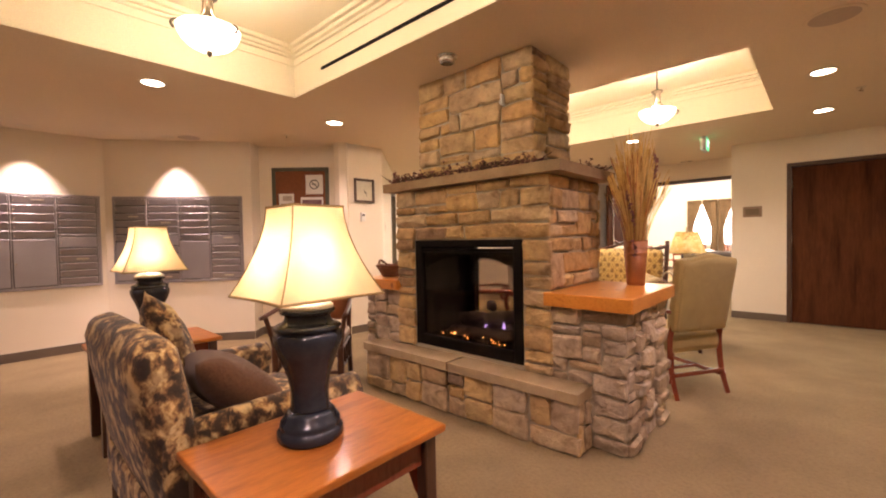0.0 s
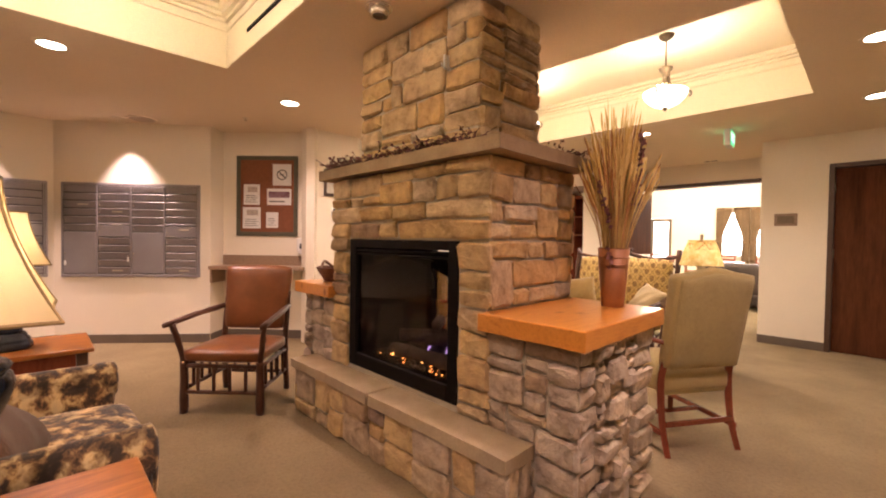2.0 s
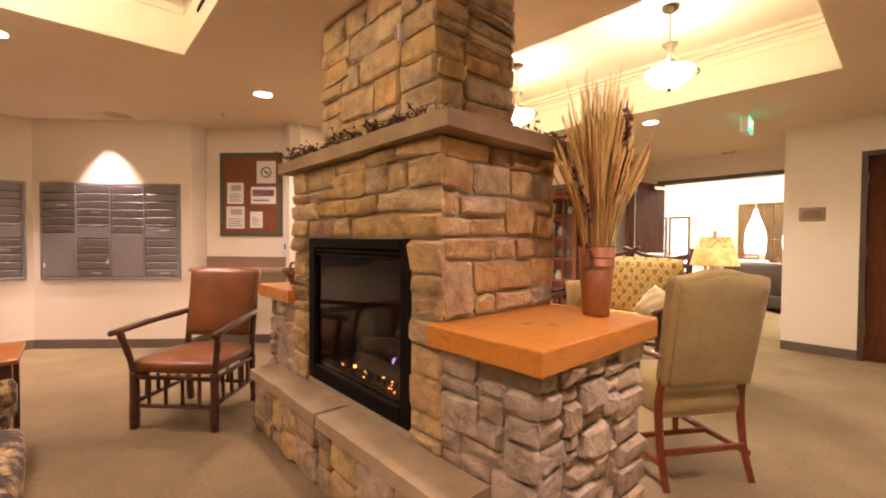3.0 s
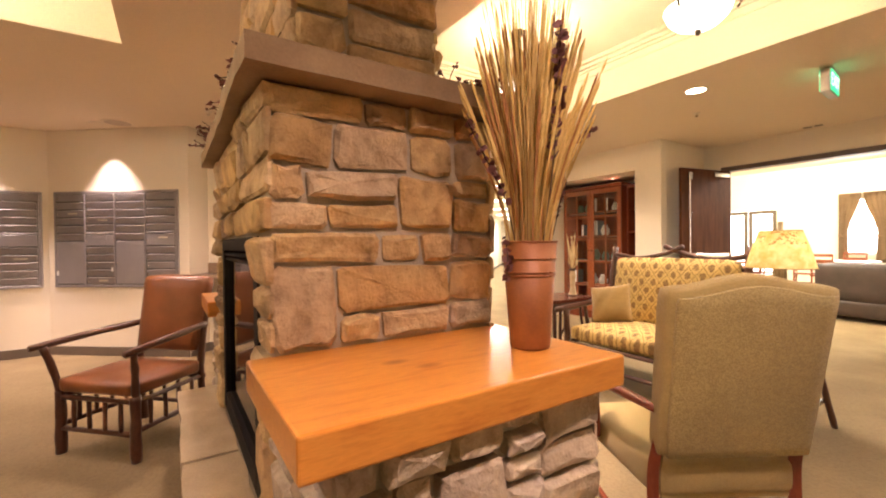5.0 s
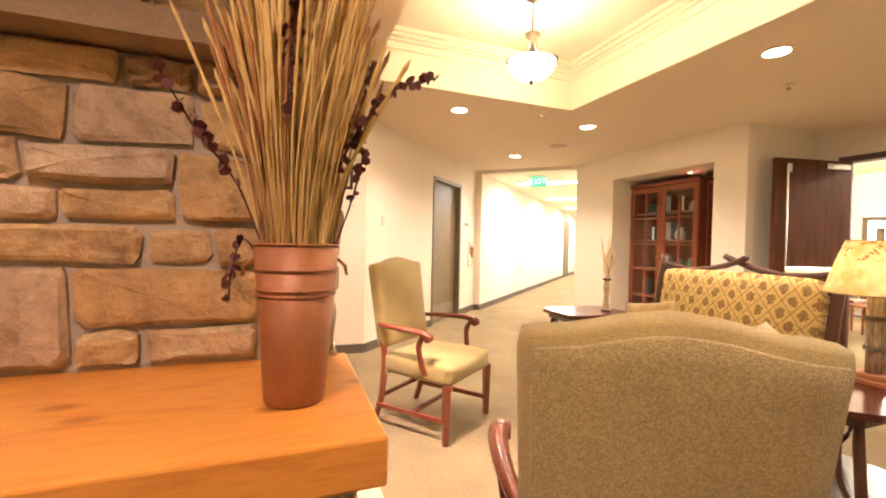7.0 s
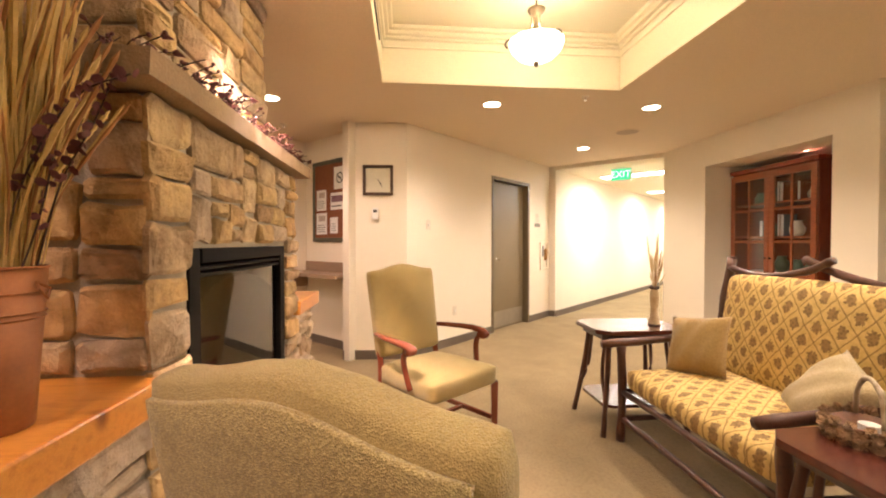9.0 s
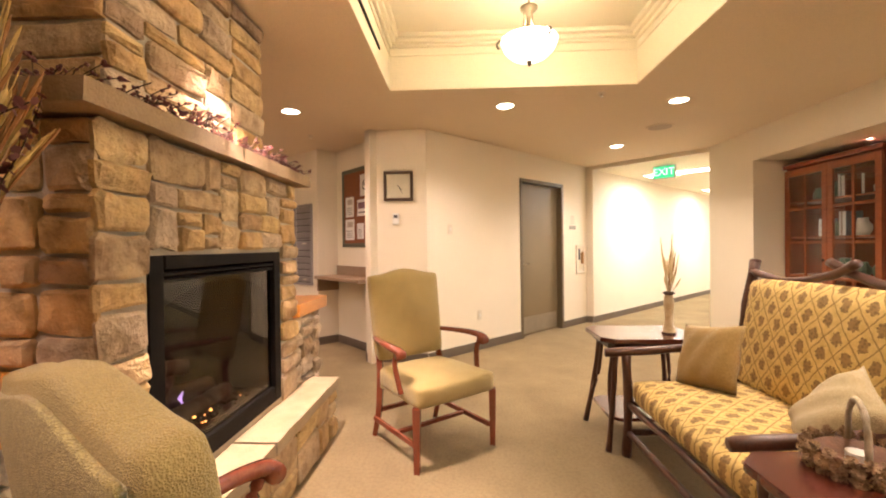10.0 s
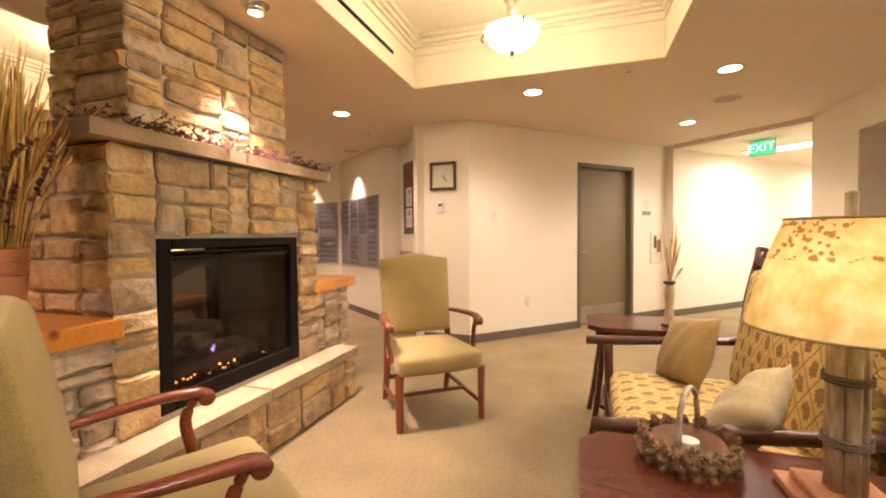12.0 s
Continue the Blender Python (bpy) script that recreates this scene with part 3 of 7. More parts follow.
for sgn in (1, -1):
    ys = sorted((sgn * (HY - D), sgn * (0.555 - D)))
    hearths[sgn] = part("hearth_base", box((-0.965 + D, ys[0], 0), (0.965 - D, ys[1], 0.31)), MORTAR, fireplace)


def rough_slab(lo, hi, cell=0.07, amp=0.008, seed=1):
    """A slab with a chipped, uneven edge."""
    bm = box(lo, hi)
    lo, hi = Vector(lo), Vector(hi)
    for i in range(3):
        n = max(1, int((hi[i] - lo[i]) / cell))
        for k in range(1, n):
            co = lo.copy()
            co[i] = lo[i] + (hi[i] - lo[i]) * k / n
            no = Vector((0, 0, 0))
            no[i] = 1
            bmesh.ops.bisect_plane(bm, geom=bm.verts[:] + bm.edges[:] + bm.faces[:], plane_co=co, plane_no=no)
    c = (lo + hi) / 2
    for v in bm.verts:
        d = noise.noise_vector(v.co * 9 + Vector((seed, 0, 0)))
        edge = sum(abs(v.co[i] - lo[i]) < 1e-4 or abs(v.co[i] - hi[i]) < 1e-4 for i in range(3))
        if edge >= 2:
            v.co += (c - v.co).normalized() * 0.006
        v.co += Vector((d.x * amp, d.y * amp, d.z * amp * 0.35))
    return bm


part("mantel", rough_slab((-0.815, -0.45, 1.645), (0.815, 0.45, 1.712), 0.06, 0.007, 3), MANTEL, fireplace, "chipped sandstone mantel slab")
for sgn in (1, -1):
    for x0, x1, sd in ((-0.972, -0.003, 5), (0.003, 0.972, 8)):
        ys = sorted((sgn * (HY - 0.02), sgn * 0.575))
        part("hearth_slab", rough_slab((x0, ys[0], 0.31), (x1, ys[1], 0.372), 0.06, 0.007, sd * sgn), SLAB, fireplace, "sandstone hearth slab")
    xs = sorted((sgn * (HX - 0.03), sgn * 1.215))
    part("side_shelf", box((xs[0], -0.435, 0.822), (xs[1], 0.415, 0.905), None, 0.006, 2), PINE, fireplace, "honey-stained knotty pine shelf")

# the two firebox fronts, lining and fire
part("lining", add_box(add_box(add_box(add_box(bmesh.new(), (-FBX, -0.33, FZ0), (-FBX + 0.012, 0.33, FZ1)), (FBX - 0.012, -0.33, FZ0), (FBX, 0.33, FZ1)), (-FBX + 0.012, -0.33, FZ1 - 0.03), (FBX - 0.012, 0.33, FZ1)), (-FBX + 0.012, -0.33, FZ0), (FBX - 0.012, 0.33, FZ0 + 0.06)), SOOT, fireplace, "soot-black firebox lining")
for sgn in (1, -1):
    def front(x0, x1, z0, z1, y0, y1, b=0.004):
        ys = sorted((sgn * y0, sgn * y1))
        return box((x0, ys[0], z0), (x1, ys[1], z1), None, b)
    fr = part("firebox_frame", front(-0.505, -0.43, FZ0, FZ1, 0.31, 0.376), BLACK, fireplace, "black iron firebox frame")
    part("frame_side", front(0.43, 0.505, FZ0, FZ1, 0.31, 0.376), BLACK, fr)
    part("frame_top", front(-0.43, 0.43, FZ1 - 0.05, FZ1, 0.31, 0.380), BLACK, fr)
    part("louvre", front(-0.43, 0.43, FZ1 - 0.075, FZ1 - 0.062, 0.33, 0.372), BLACK, fr)
    part("louvre", front(-0.43, 0.43, FZ1 - 0.098, FZ1 - 0.085, 0.335, 0.368), BLACK, fr)
    part("frame_bottom", front(-0.43, 0.43, FZ0, FZ0 + 0.085, 0.31, 0.376), BLACK, fr)
    bm = bmesh.new()
    n = 14
    y = sgn * 0.325
    for i in range(n):
        a0, a1 = -0.43 + 0.86 * i / n, -0.43 + 0.86 * (i + 1) / n
        h0, h1 = (1.02 + 0.10 * (1 - (a / 0.43) ** 2) for a in (a0, a1))
        vs = [bm.verts.new(p) for p in ((a0, y, h0), (a1, y, h1), (a1, y, 1.15), (a0, y, 1.15))]
        bm.faces.new(vs)
    bmesh.ops.solidify(bm, geom=bm.faces[:], thickness=0.006)
    part("arch_plate", bm, BLACK, fr)
    pane = part("glass_pane", front(-0.43, 0.43, FZ0 + 0.085, FZ1 - 0.098, 0.350, 0.354, 0), FIREGLASS, fireplace, "dark reflecting fireplace glass")
    pane.visible_shadow = False
rng = random.Random(11)
for x0, y0, x1, y1, z, r in ((-0.33, 0.05, 0.30, -0.06, 0.53, 0.05), (-0.25, -0.13, 0.12, 0.12, 0.60, 0.042), (0.0, -0.12, 0.33, 0.10, 0.61, 0.045), (-0.34, 0.14, 0.26, 0.15, 0.50, 0.045), (-0.3, -0.15, 0.3, -0.16, 0.50, 0.045), (-0.1, 0.1, 0.08, -0.12, 0.69, 0.035)):
    pts = [Vector((x0, y0, z)).lerp(Vector((x1, y1, z + 0.02)), k / 6) for k in range(7)]
    part("log", tube(pts, [r * rng.uniform(0.85, 1.1) for _ in pts], 9, 0.1), LOG, fireplace, "charred ceramic log", True)
bm = bmesh.new()
for _ in range(150):
    s = rng.uniform(0.006, 0.016)
    bmesh.ops.create_icosphere(bm, subdivisions=1, radius=s, matrix=pose(rng.uniform(-0.38, 0.38), rng.choice((1, -1)) * rng.uniform(0.1, 0.26), 0.465 + s * 0.5))
tagged(part("ember_bed", bm, LOG, fireplace), kind="stuff")
bm = bmesh.new()
for _ in range(26):
    s = rng.uniform(0.003, 0.006)
    bmesh.ops.create_icosphere(bm, subdivisions=1, radius=s, matrix=pose(rng.uniform(-0.36, 0.36), rng.choice((1, -1)) * rng.uniform(0.18, 0.27), 0.475))
tagged(part("ember_cluster", bm, EMBER, fireplace), kind="stuff")
for k in range(9):
    x, y = rng.uniform(-0.36, 0.36), rng.choice((1, -1)) * rng.uniform(0.15, 0.24)
    h = rng.uniform(0.010, 0.024)
    part("flame", lathe([(0.003, 0), (0.007, h * 0.3), (0.005, h * 0.6), (0.001, h)], (x, y, 0.475), 6), FLAME, fireplace, smooth=True)
for k in range(5):
    x, y = rng.uniform(-0.1, 0.22), rng.uniform(-0.12, 0.12)
    h = rng.uniform(0.05, 0.09)
    part("flame", tube([(x, y, 0.52), (x + 0.02, y, 0.52 + h * 0.5), (x + 0.01, y + 0.01, 0.52 + h)], [0.008, 0.011, 0.001], 6), BLUEFLAME, fireplace, smooth=True)


def stone_mesh(w, h, d, rng):
    """One split-face stone lying in the xz plane, its rough face towards -y."""
    bm = bmesh.new()
    cut = min(0.015, min(w, h) * rng.uniform(0.08, 0.2))
    k1, k2 = rng.uniform(0.35, 0.65), rng.uniform(0.35, 0.65)
    a, c = w / 2, h / 2
    ring = [(-a + cut, -c), (-a + w * k1, -c), (a - cut, -c), (a, -c + cut), (a, c - cut), (a - cut, c), (-a + w * k2, c), (-a + cut, c), (-a, c - cut), (-a, -c + cut)]
    j = min(0.009, h * 0.075)
    ring = [(x + rng.uniform(-j, j), z + rng.uniform(-j, j)) for x, z in ring]
    tilt_x, tilt_z = rng.uniform(-0.007, 0.007), rng.uniform(-0.006, 0.008)
    rings = []
    for dep, inset in ((0.0, 0.0), (0.62, 0.0), (1.0, 0.011)):
        fx, fz = 1 - 2 * inset / max(w, 0.05), 1 - 2 * inset / max(h, 0.05)
        push = dep == 1.0
        rings.append([bm.verts.new((x * fx, -d * dep - push * (tilt_x * x / a + tilt_z * z / c + rng.uniform(-0.004, 0.004)), z * fz)) for x, z in ring])
    n = len(ring)
    bm.faces.new(rings[0][::-1])
    for lo, hi in zip(rings, rings[1:]):
        for i in range(n):
            bm.faces.new((lo[i], lo[(i + 1) % n], hi[(i + 1) % n], hi[i]))
    mid = bm.verts.new((rng.uniform(-0.2, 0.2) * w, -d - rng.uniform(0.0, 0.010), rng.uniform(-0.2, 0.2) * h))
    for i in range(n):
        bm.faces.new((rings[2][i], rings[2][(i + 1) % n], mid))
    return bm


def lay_stones(parent, origin, ang, width, z0, z1, rng, holes=(), rows=None, hmin=0.065, hmax=0.16, lmin=0.12, lmax=0.34, gap=0.013, over=0.0, depth=(0.014, 0.034), mat=None):
    """Courses of stones on a face that starts at origin and runs along the turn ang; holes (u0, u1, z0, z1) stay free."""
    m = pose(*origin, 0, 0, ang)
    def free(p0, p1, a, b):
        """The stretches of p0 to p1 that no hole takes away between the heights a and b."""
        pieces = [(p0, p1)]
        for h0, h1, hz0, hz1 in holes:
            if b > hz0 + 0.02 and a < hz1 - 0.02:
                left = []
                for q0, q1 in pieces:
                    if q0 < h0:
                        left.append((q0, min(q1, h0)))
                    if q1 > h1:
                        left.append((max(q0, h1), q1))
                pieces = left
        return [q for q in pieces if q[1] - q[0] > 0.04]

    def place(p0, p1, a, b):
        for q0, q1 in free(p0, p1, a, b):
            w, h = q1 - q0 - gap * rng.uniform(0.6, 1.3), b - a - gap * rng.uniform(0.6, 1.3)
            st = part("stone", stone_mesh(w, h, rng.uniform(*depth), rng), mat or STONE, parent)
            st.matrix_local = m @ pose((q0 + q1) / 2, 0, (a + b) / 2, rng.uniform(-1, 1), rng.uniform(-1.2, 1.2), 0)

    if rows is not None:
        for a, b, cuts in rows:
            for u0, u1 in zip(cuts, cuts[1:]):
                place(u0, u1, a, b)
        return
    # a fine grid, filled from below with blocks of several courses and lengths
    total = width + 2 * over
    nx, nz = max(1, round(total / 0.03)), max(1, round((z1 - z0) / 0.03))
    cu, cz = total / nx, (z1 - z0) / nz
    taken = [[any(h[0] < -over + (i + 0.5) * cu < h[1] and h[2] < z0 + (k + 0.5) * cz < h[3] for h in holes) for i in range(nx)] for k in range(nz)]
    short, long_, low, high = (max(2, round(lmin / cu)), round(lmax / cu), max(2, round(hmin / cz)), max(2, round(hmax / cz)))
    for k in range(nz):
        for i in range(nx):
            if taken[k][i]:
                continue
            run = next((q for q in range(i, nx) if taken[k][q]), nx) - i
            w = min(run, rng.randint(short, long_))
            if run - w < short:
                w = run if run <= long_ else run - short
            h = rng.choice([q for q in range(low, high + 1) for _ in range(1 + 2 * (w * cu > 1.1 * q * cz))])
            h = min(h, nz - k)
            if nz - k - h < low:
                h = nz - k
            for q in range(h):
                if any(taken[k + q][i:i + w]):
                    h = q
                    break
            for q in range(h):
                taken[k + q][i:i + w] = [True] * w
            place(-over + i * cu, -over + (i + w) * cu, z0 + k * cz, z0 + (k + h) * cz)


# ---- fixtures of the room ----
def recessed_light(x, y, watts=62, cone=140, color=WARM):
    top = empty("recessed_light", pose(x, y, CEIL), "white recessed ceiling can light switched on", "ceiling light", "recessed ceiling lights")
    part("trim_ring", lathe([(0.076, -0.004), (0.098, -0.004), (0.098, 0.0), (0.076, 0.0)], n=28, caps=False), OFFWHITE, top)
    part("lens", lathe([(0.001, -0.002), (0.076, -0.002)], n=28, caps=False), CANGLOW, top)
    lamp("SPOT", "recessed_lamp", (x, y, CEIL - 0.02), watts, color, 0.06, (x, y, 0), cone, 0.8)


for x, y in ((-3.87, 2.84), (-3.87, 4.50), (-3.87, 6.48), (-3.83, 8.0), (0.05, 6.47), (0.05, 7.92), (-1.88, 7.92), (-5.54, 8.08), (0.05, 4.50), (0.05, 2.82), (0.05, 1.38), (-3.87, 1.3)):
    recessed_light(x, y, (38 if y > 5 else 60) if x > 0 else 82 if y > 5 else 64, 140, GOLD if y > 5 else WARM)


def pendant(x, y):
    """Alabaster bowl on three scrolled arms under a small canopy."""
    top = empty("pendant_light", pose(x, y, TOP), "alabaster bowl pendant with pewter stem, switched on", "pendant light", "bowl pendants in the trays")
    part("canopy", lathe([(0.005, -0.045), (0.03, -0.04), (0.055, -0.02), (0.06, 0.0)], n=20), BRONZE, top, smooth=True)
    part("stem", tube([(0, 0, -0.04), (0, 0, -0.26)], 0.006, 8), BRONZE, top)
    part("hub", lathe([(0.02, -0.41), (0.03, -0.39), (0.018, -0.36), (0.022, -0.31), (0.05, -0.285), (0.055, -0.27), (0.02, -0.255)], n=16), BRONZE, top, smooth=True)
    bowl = part("bowl", lathe([(0.012, -0.592), (0.06, -0.582), (0.11, -0.557), (0.146, -0.522), (0.163, -0.485), (0.167, -0.468), (0.161, -0.468), (0.156, -0.485), (0.139, -0.517), (0.105, -0.549), (0.055, -0.572)], n=32), BOWLGLOW, top, "glowing alabaster glass bowl", True)
    part("finial", lathe([(0.002, -0.622), (0.012, -0.612), (0.016, -0.602), (0.02, -0.587)], n=12), BRONZE, top, smooth=True)
    for k in range(3):
        a = 2 * math.pi * k / 3 + 0.5
        c, s = math.cos(a), math.sin(a)
        pts = curve_points([(0.025 * c, 0.025 * s, -0.28), (0.03 * c, 0.03 * s, -0.38), (0.08 * c, 0.08 * s, -0.44), (0.17 * c, 0.17 * s, -0.462), (0.192 * c, 0.192 * s, -0.488), (0.178 * c, 0.178 * s, -0.512)], 5)
        part("arm", tube(pts, 0.0075, 7), BRONZE, top, smooth=True)
    lamp("POINT", "pendant_bulb", (x, y, TOP - 0.36), 31, (1.0, 0.80, 0.57), 0.06)


for y in (2.82, 6.487):
    for x in (-2.58, -1.18):
        pendant(x, y)


def eyeball(x, y, aim, lit):
    top = empty("eyeball_spotlight", pose(x, y, CEIL), "chrome swivel eyeball spotlight in the ceiling", "spotlight", "eyeball spotlights")
    part("collar", lathe([(0.05, -0.006), (0.075, -0.006), (0.075, 0.0), (0.05, 0.0)], n=24, caps=False), CHROME, top)
    part("reflector", lathe([(0.042, -0.05), (0.05, -0.045), (0.055, -0.02), (0.052, 0.0)], n=24, caps=False), CHROME, top, smooth=True)
    part("bulb", lathe([(0.001, -0.03), (0.035, -0.03)], n=18, caps=False), CANGLOW if lit else PEWTER, top)
    if lit:
        lamp("SPOT", "eyeball_lamp", (x, y, CEIL - 0.055), 300, (1.0, 0.76, 0.66), 0.02, aim, 66, 0.8)


eyeball(-1.90, 4.13, (-1.95, 4.40, 1.75), False)
eyeball(-1.90, 5.17, (-1.98, 5.17, 0.3), True)

for x, y in ((0.1, 5.35), (-4.68, 8.23), (-5.6, 3.6)):
    sp = empty("ceiling_speaker", pose(x, y, CEIL), "round tan ceiling speaker grille", "speaker", "ceiling speakers")
    part("rim", lathe([(0.12, -0.006), (0.14, -0.005), (0.142, 0.0)], n=32, caps=False), CEILING, sp)
    part("grille", lathe([(0.001, -0.004), (0.12, -0.004)], n=32, caps=False), mottled("speaker_grille", (0.52, 0.42, 0.335), (0.56, 0.45, 0.36), 30.0, 0.8, 0.6, 500.0), sp)
for x, y in ((-4.70, 4.38), (-3.60, 7.25), (-5.5, 5.2), (-2.2, 8.6), (0.3, 7.2)):
    sp = empty("sprinkler_head", pose(x, y, CEIL), "small white fire sprinkler head", "sprinkler", "ceiling sprinklers")
    part("escutcheon", lathe([(0.03, -0.008), (0.034, 0.0)], n=16), OFFWHITE, sp)
    part("deflector", lathe([(0.016, -0.034), (0.017, -0.03), (0.006, -0.028), (0.008, -0.008)], n=12), CHROME, sp)
for y0, face in ((3.81, -1), (5.50, 1)):
    ya, yb = sorted((y0 + face * 0.0045, y0 + face * 0.012))
    tagged(finish("slot_diffuser", box((-2.98, ya, 2.645), (-0.7, yb, 2.668)), BLACK), "long black slot air diffuser", "air vent")

hk = empty("wall_hook", pose(-1.60, 4.36, 2.17), "small white hanging hook on the chimney stones", "hook")
part("plate", box((-0.007, -0.012, 0.0), (0.007, 0.03, 0.075), None, 0.002), WHITE, hk)
part("hook_tip", tube([(0, -0.012, 0.01), (0, -0.028, 0.006), (0, -0.03, 0.025)], 0.003, 6), WHITE, hk)

# mail boxes
def mailbox_bank(m, widths, layout, label):
    """A recessed bank of locker doors; layout: for each column heights as shares, large ones are parcel doors."""
    top = empty("mailbox_bank", m, label, "mailbox", "banks of mailboxes")
    total, h = sum(widths), 1.07
    part("frame", add_box(add_box(add_box(add_box(bmesh.new(), (0, -0.022, 0), (total, 0.0, 0.03), None, 0.002), (0, -0.022, h - 0.03), (total, 0.0, h), None, 0.002), (0, -0.022, 0.03), (0.02, 0.0, h - 0.03), None, 0.002), (total - 0.02, -0.022, 0.03), (total, 0.0, h - 0.03), None, 0.002), STEEL, top)
    part("back_panel", box((0.02, -0.006, 0.03), (total - 0.02, -0.001, h - 0.03)), INK, top)
    x = 0.02
    rng = random.Random(3)
    for w, rows in zip(widths, layout):
        w2 = w - 0.04 / len(widths)
        part("mullion", box((x + w2 - 0.016, -0.024, 0.03), (x + w2 - 0.004, -0.006, h - 0.03), None, 0.002), STEEL, top)
        unit = (h - 0.06) / sum(rows)
        z = h - 0.03
        for r in rows:
            hh = unit * r
            tilt = rng.uniform(-0.6, 0.6) + (11.0 if r == 1 else 0)
            d = part("locker_door", box((0.004, -0.012, -hh + 0.013), (w2 - 0.022, 0.0, 0.0), None, 0.003), STEEL, top)
            d.matrix_local = pose(x, -0.010, z - 0.003, tilt, 0, 0)
            lock = part("lock", lathe([(0.008, 0), (0.008, 0.006), (0.004, 0.008)], (0, 0, 0), 10, pose(0.022, -0.012, -hh / 2, 90)), CHROME, d)
            part("label_holder", box((w2 * 0.42, -0.0155, -min(hh, 0.07) * 0.62), (w2 * 0.72, -0.0125, -min(hh, 0.07) * 0.42)), OFFWHITE if rng.random() < 0.12 else STEEL, d)
            z -= hh
        x += w2
    return top


def along(p0, p1, s, z, off=0.0):
    """The pose of a thing on a wall from p0 to p1, s metres along it, its back on the wall."""
    a = math.atan2(p1[1] - p0[1], p1[0] - p0[0])
    x, y = p0[0] + s * math.cos(a) + off * math.sin(a), p0[1] + s * math.sin(a) - off * math.cos(a)
    return pose(x, y, z, 0, 0, math.degrees(a))


S6, S12 = [1] * 6 + [5.5], [1] * 12
mailbox_bank(along(WEST, NOOK_A, 0.09, 0.765), [0.37] * 4, [S6, [1] * 5 + [0.35] + [1.6] + [1] * 5, S6, [1] * 5 + [0.35, 1.6] + [1] * 5], "grey metal mailbox bank with small locker doors")
mailbox_bank(along((-6.40, -1.2), WEST, 4.05 - 1.50, 0.765), [0.375] * 4, [S12, [1] * 5 + [5.5], [1] * 5 + [5.5], [1] * 5 + [0.35, 1.6] + [1] * 5], "grey metal mailbox bank with parcel lockers")
for s, p0, p1 in ((0.82, WEST, NOOK_A), (3.42, (-6.40, -1.2), WEST)):
    m = along(p0, p1, s, CEIL, 0.22)
    x, y = m.translation.x, m.translation.y
    aim = (x, y, 0)
    d = empty("recessed_light", pose(x, y, CEIL), "small recessed wall-washer can light", "ceiling light", "recessed ceiling lights")
    part("trim_ring", lathe([(0.045, -0.004), (0.062, -0.004), (0.062, 0.0)], n=24, caps=False), OFFWHITE, d)
    part("lens", lathe([(0.001, 0.012), (0.045, 0.004)], n=24, caps=False), OFFWHITE, d)
    lamp("SPOT", "mail_wall_washer", (x, y, CEIL - 0.03), 104, (1.0, 0.74, 0.67), 0.02, aim, 72, 0.8)

for s, z in ((0.80, 1.0), (0.14, 0.96)):
    kr = empty("hanging_key", along(WEST, NOOK_A, s, z, 0.03), "mailbox key with a pale tag hanging in a lock", "key", "keys in the mailbox locks")
    part("key_tag", box((-0.012, -0.004, -0.06), (0.012, 0.0, -0.01), None, 0.002), WHITE, kr)
    part("key_ring", lathe([(0.007, -0.001), (0.009, 0.0), (0.007, 0.001)], n=12, m=pose(0, -0.002, 0, 90), caps=False), CHROME, kr)
    part("key_blade", box((-0.003, -0.002, 0.005), (0.003, 0.022, 0.013)), CHROME, kr)
for x, y in ((-1.74, 10.3),):
    vn = empty("ceiling_vent", pose(x, y, CEIL), "small tan double ceiling vent", "air vent")
    for k in (-1, 1):
        part("louvre", box((k * 0.05 - 0.04, -0.03, -0.006), (k * 0.05 + 0.04, 0.03, -0.001), None, 0.002), BRONZE, vn)

# notice board in the nook
nook_len = math.dist(NOOK_B, NOOK_C)
board = empty("notice_board", along(NOOK_B, NOOK_C, 0.17, 1.26), "cork notice board in an olive frame with pinned papers", "notice board")
BW, BH = 0.76, 0.98
part("cork", box((0.03, -0.014, 0.03), (BW - 0.03, -0.002, BH - 0.03)), CORK, board)
for lo, hi in (((0, -0.022, 0), (BW, -0.001, 0.05)), ((0, -0.022, BH - 0.05), (BW, -0.001, BH)), ((0, -0.022, 0.05), (0.05, -0.001, BH - 0.05)), ((BW - 0.05, -0.022, 0.05), (BW, -0.001, BH - 0.05))):
    part("frame_side", box(lo, hi, None, 0.004), OLIVE, board)
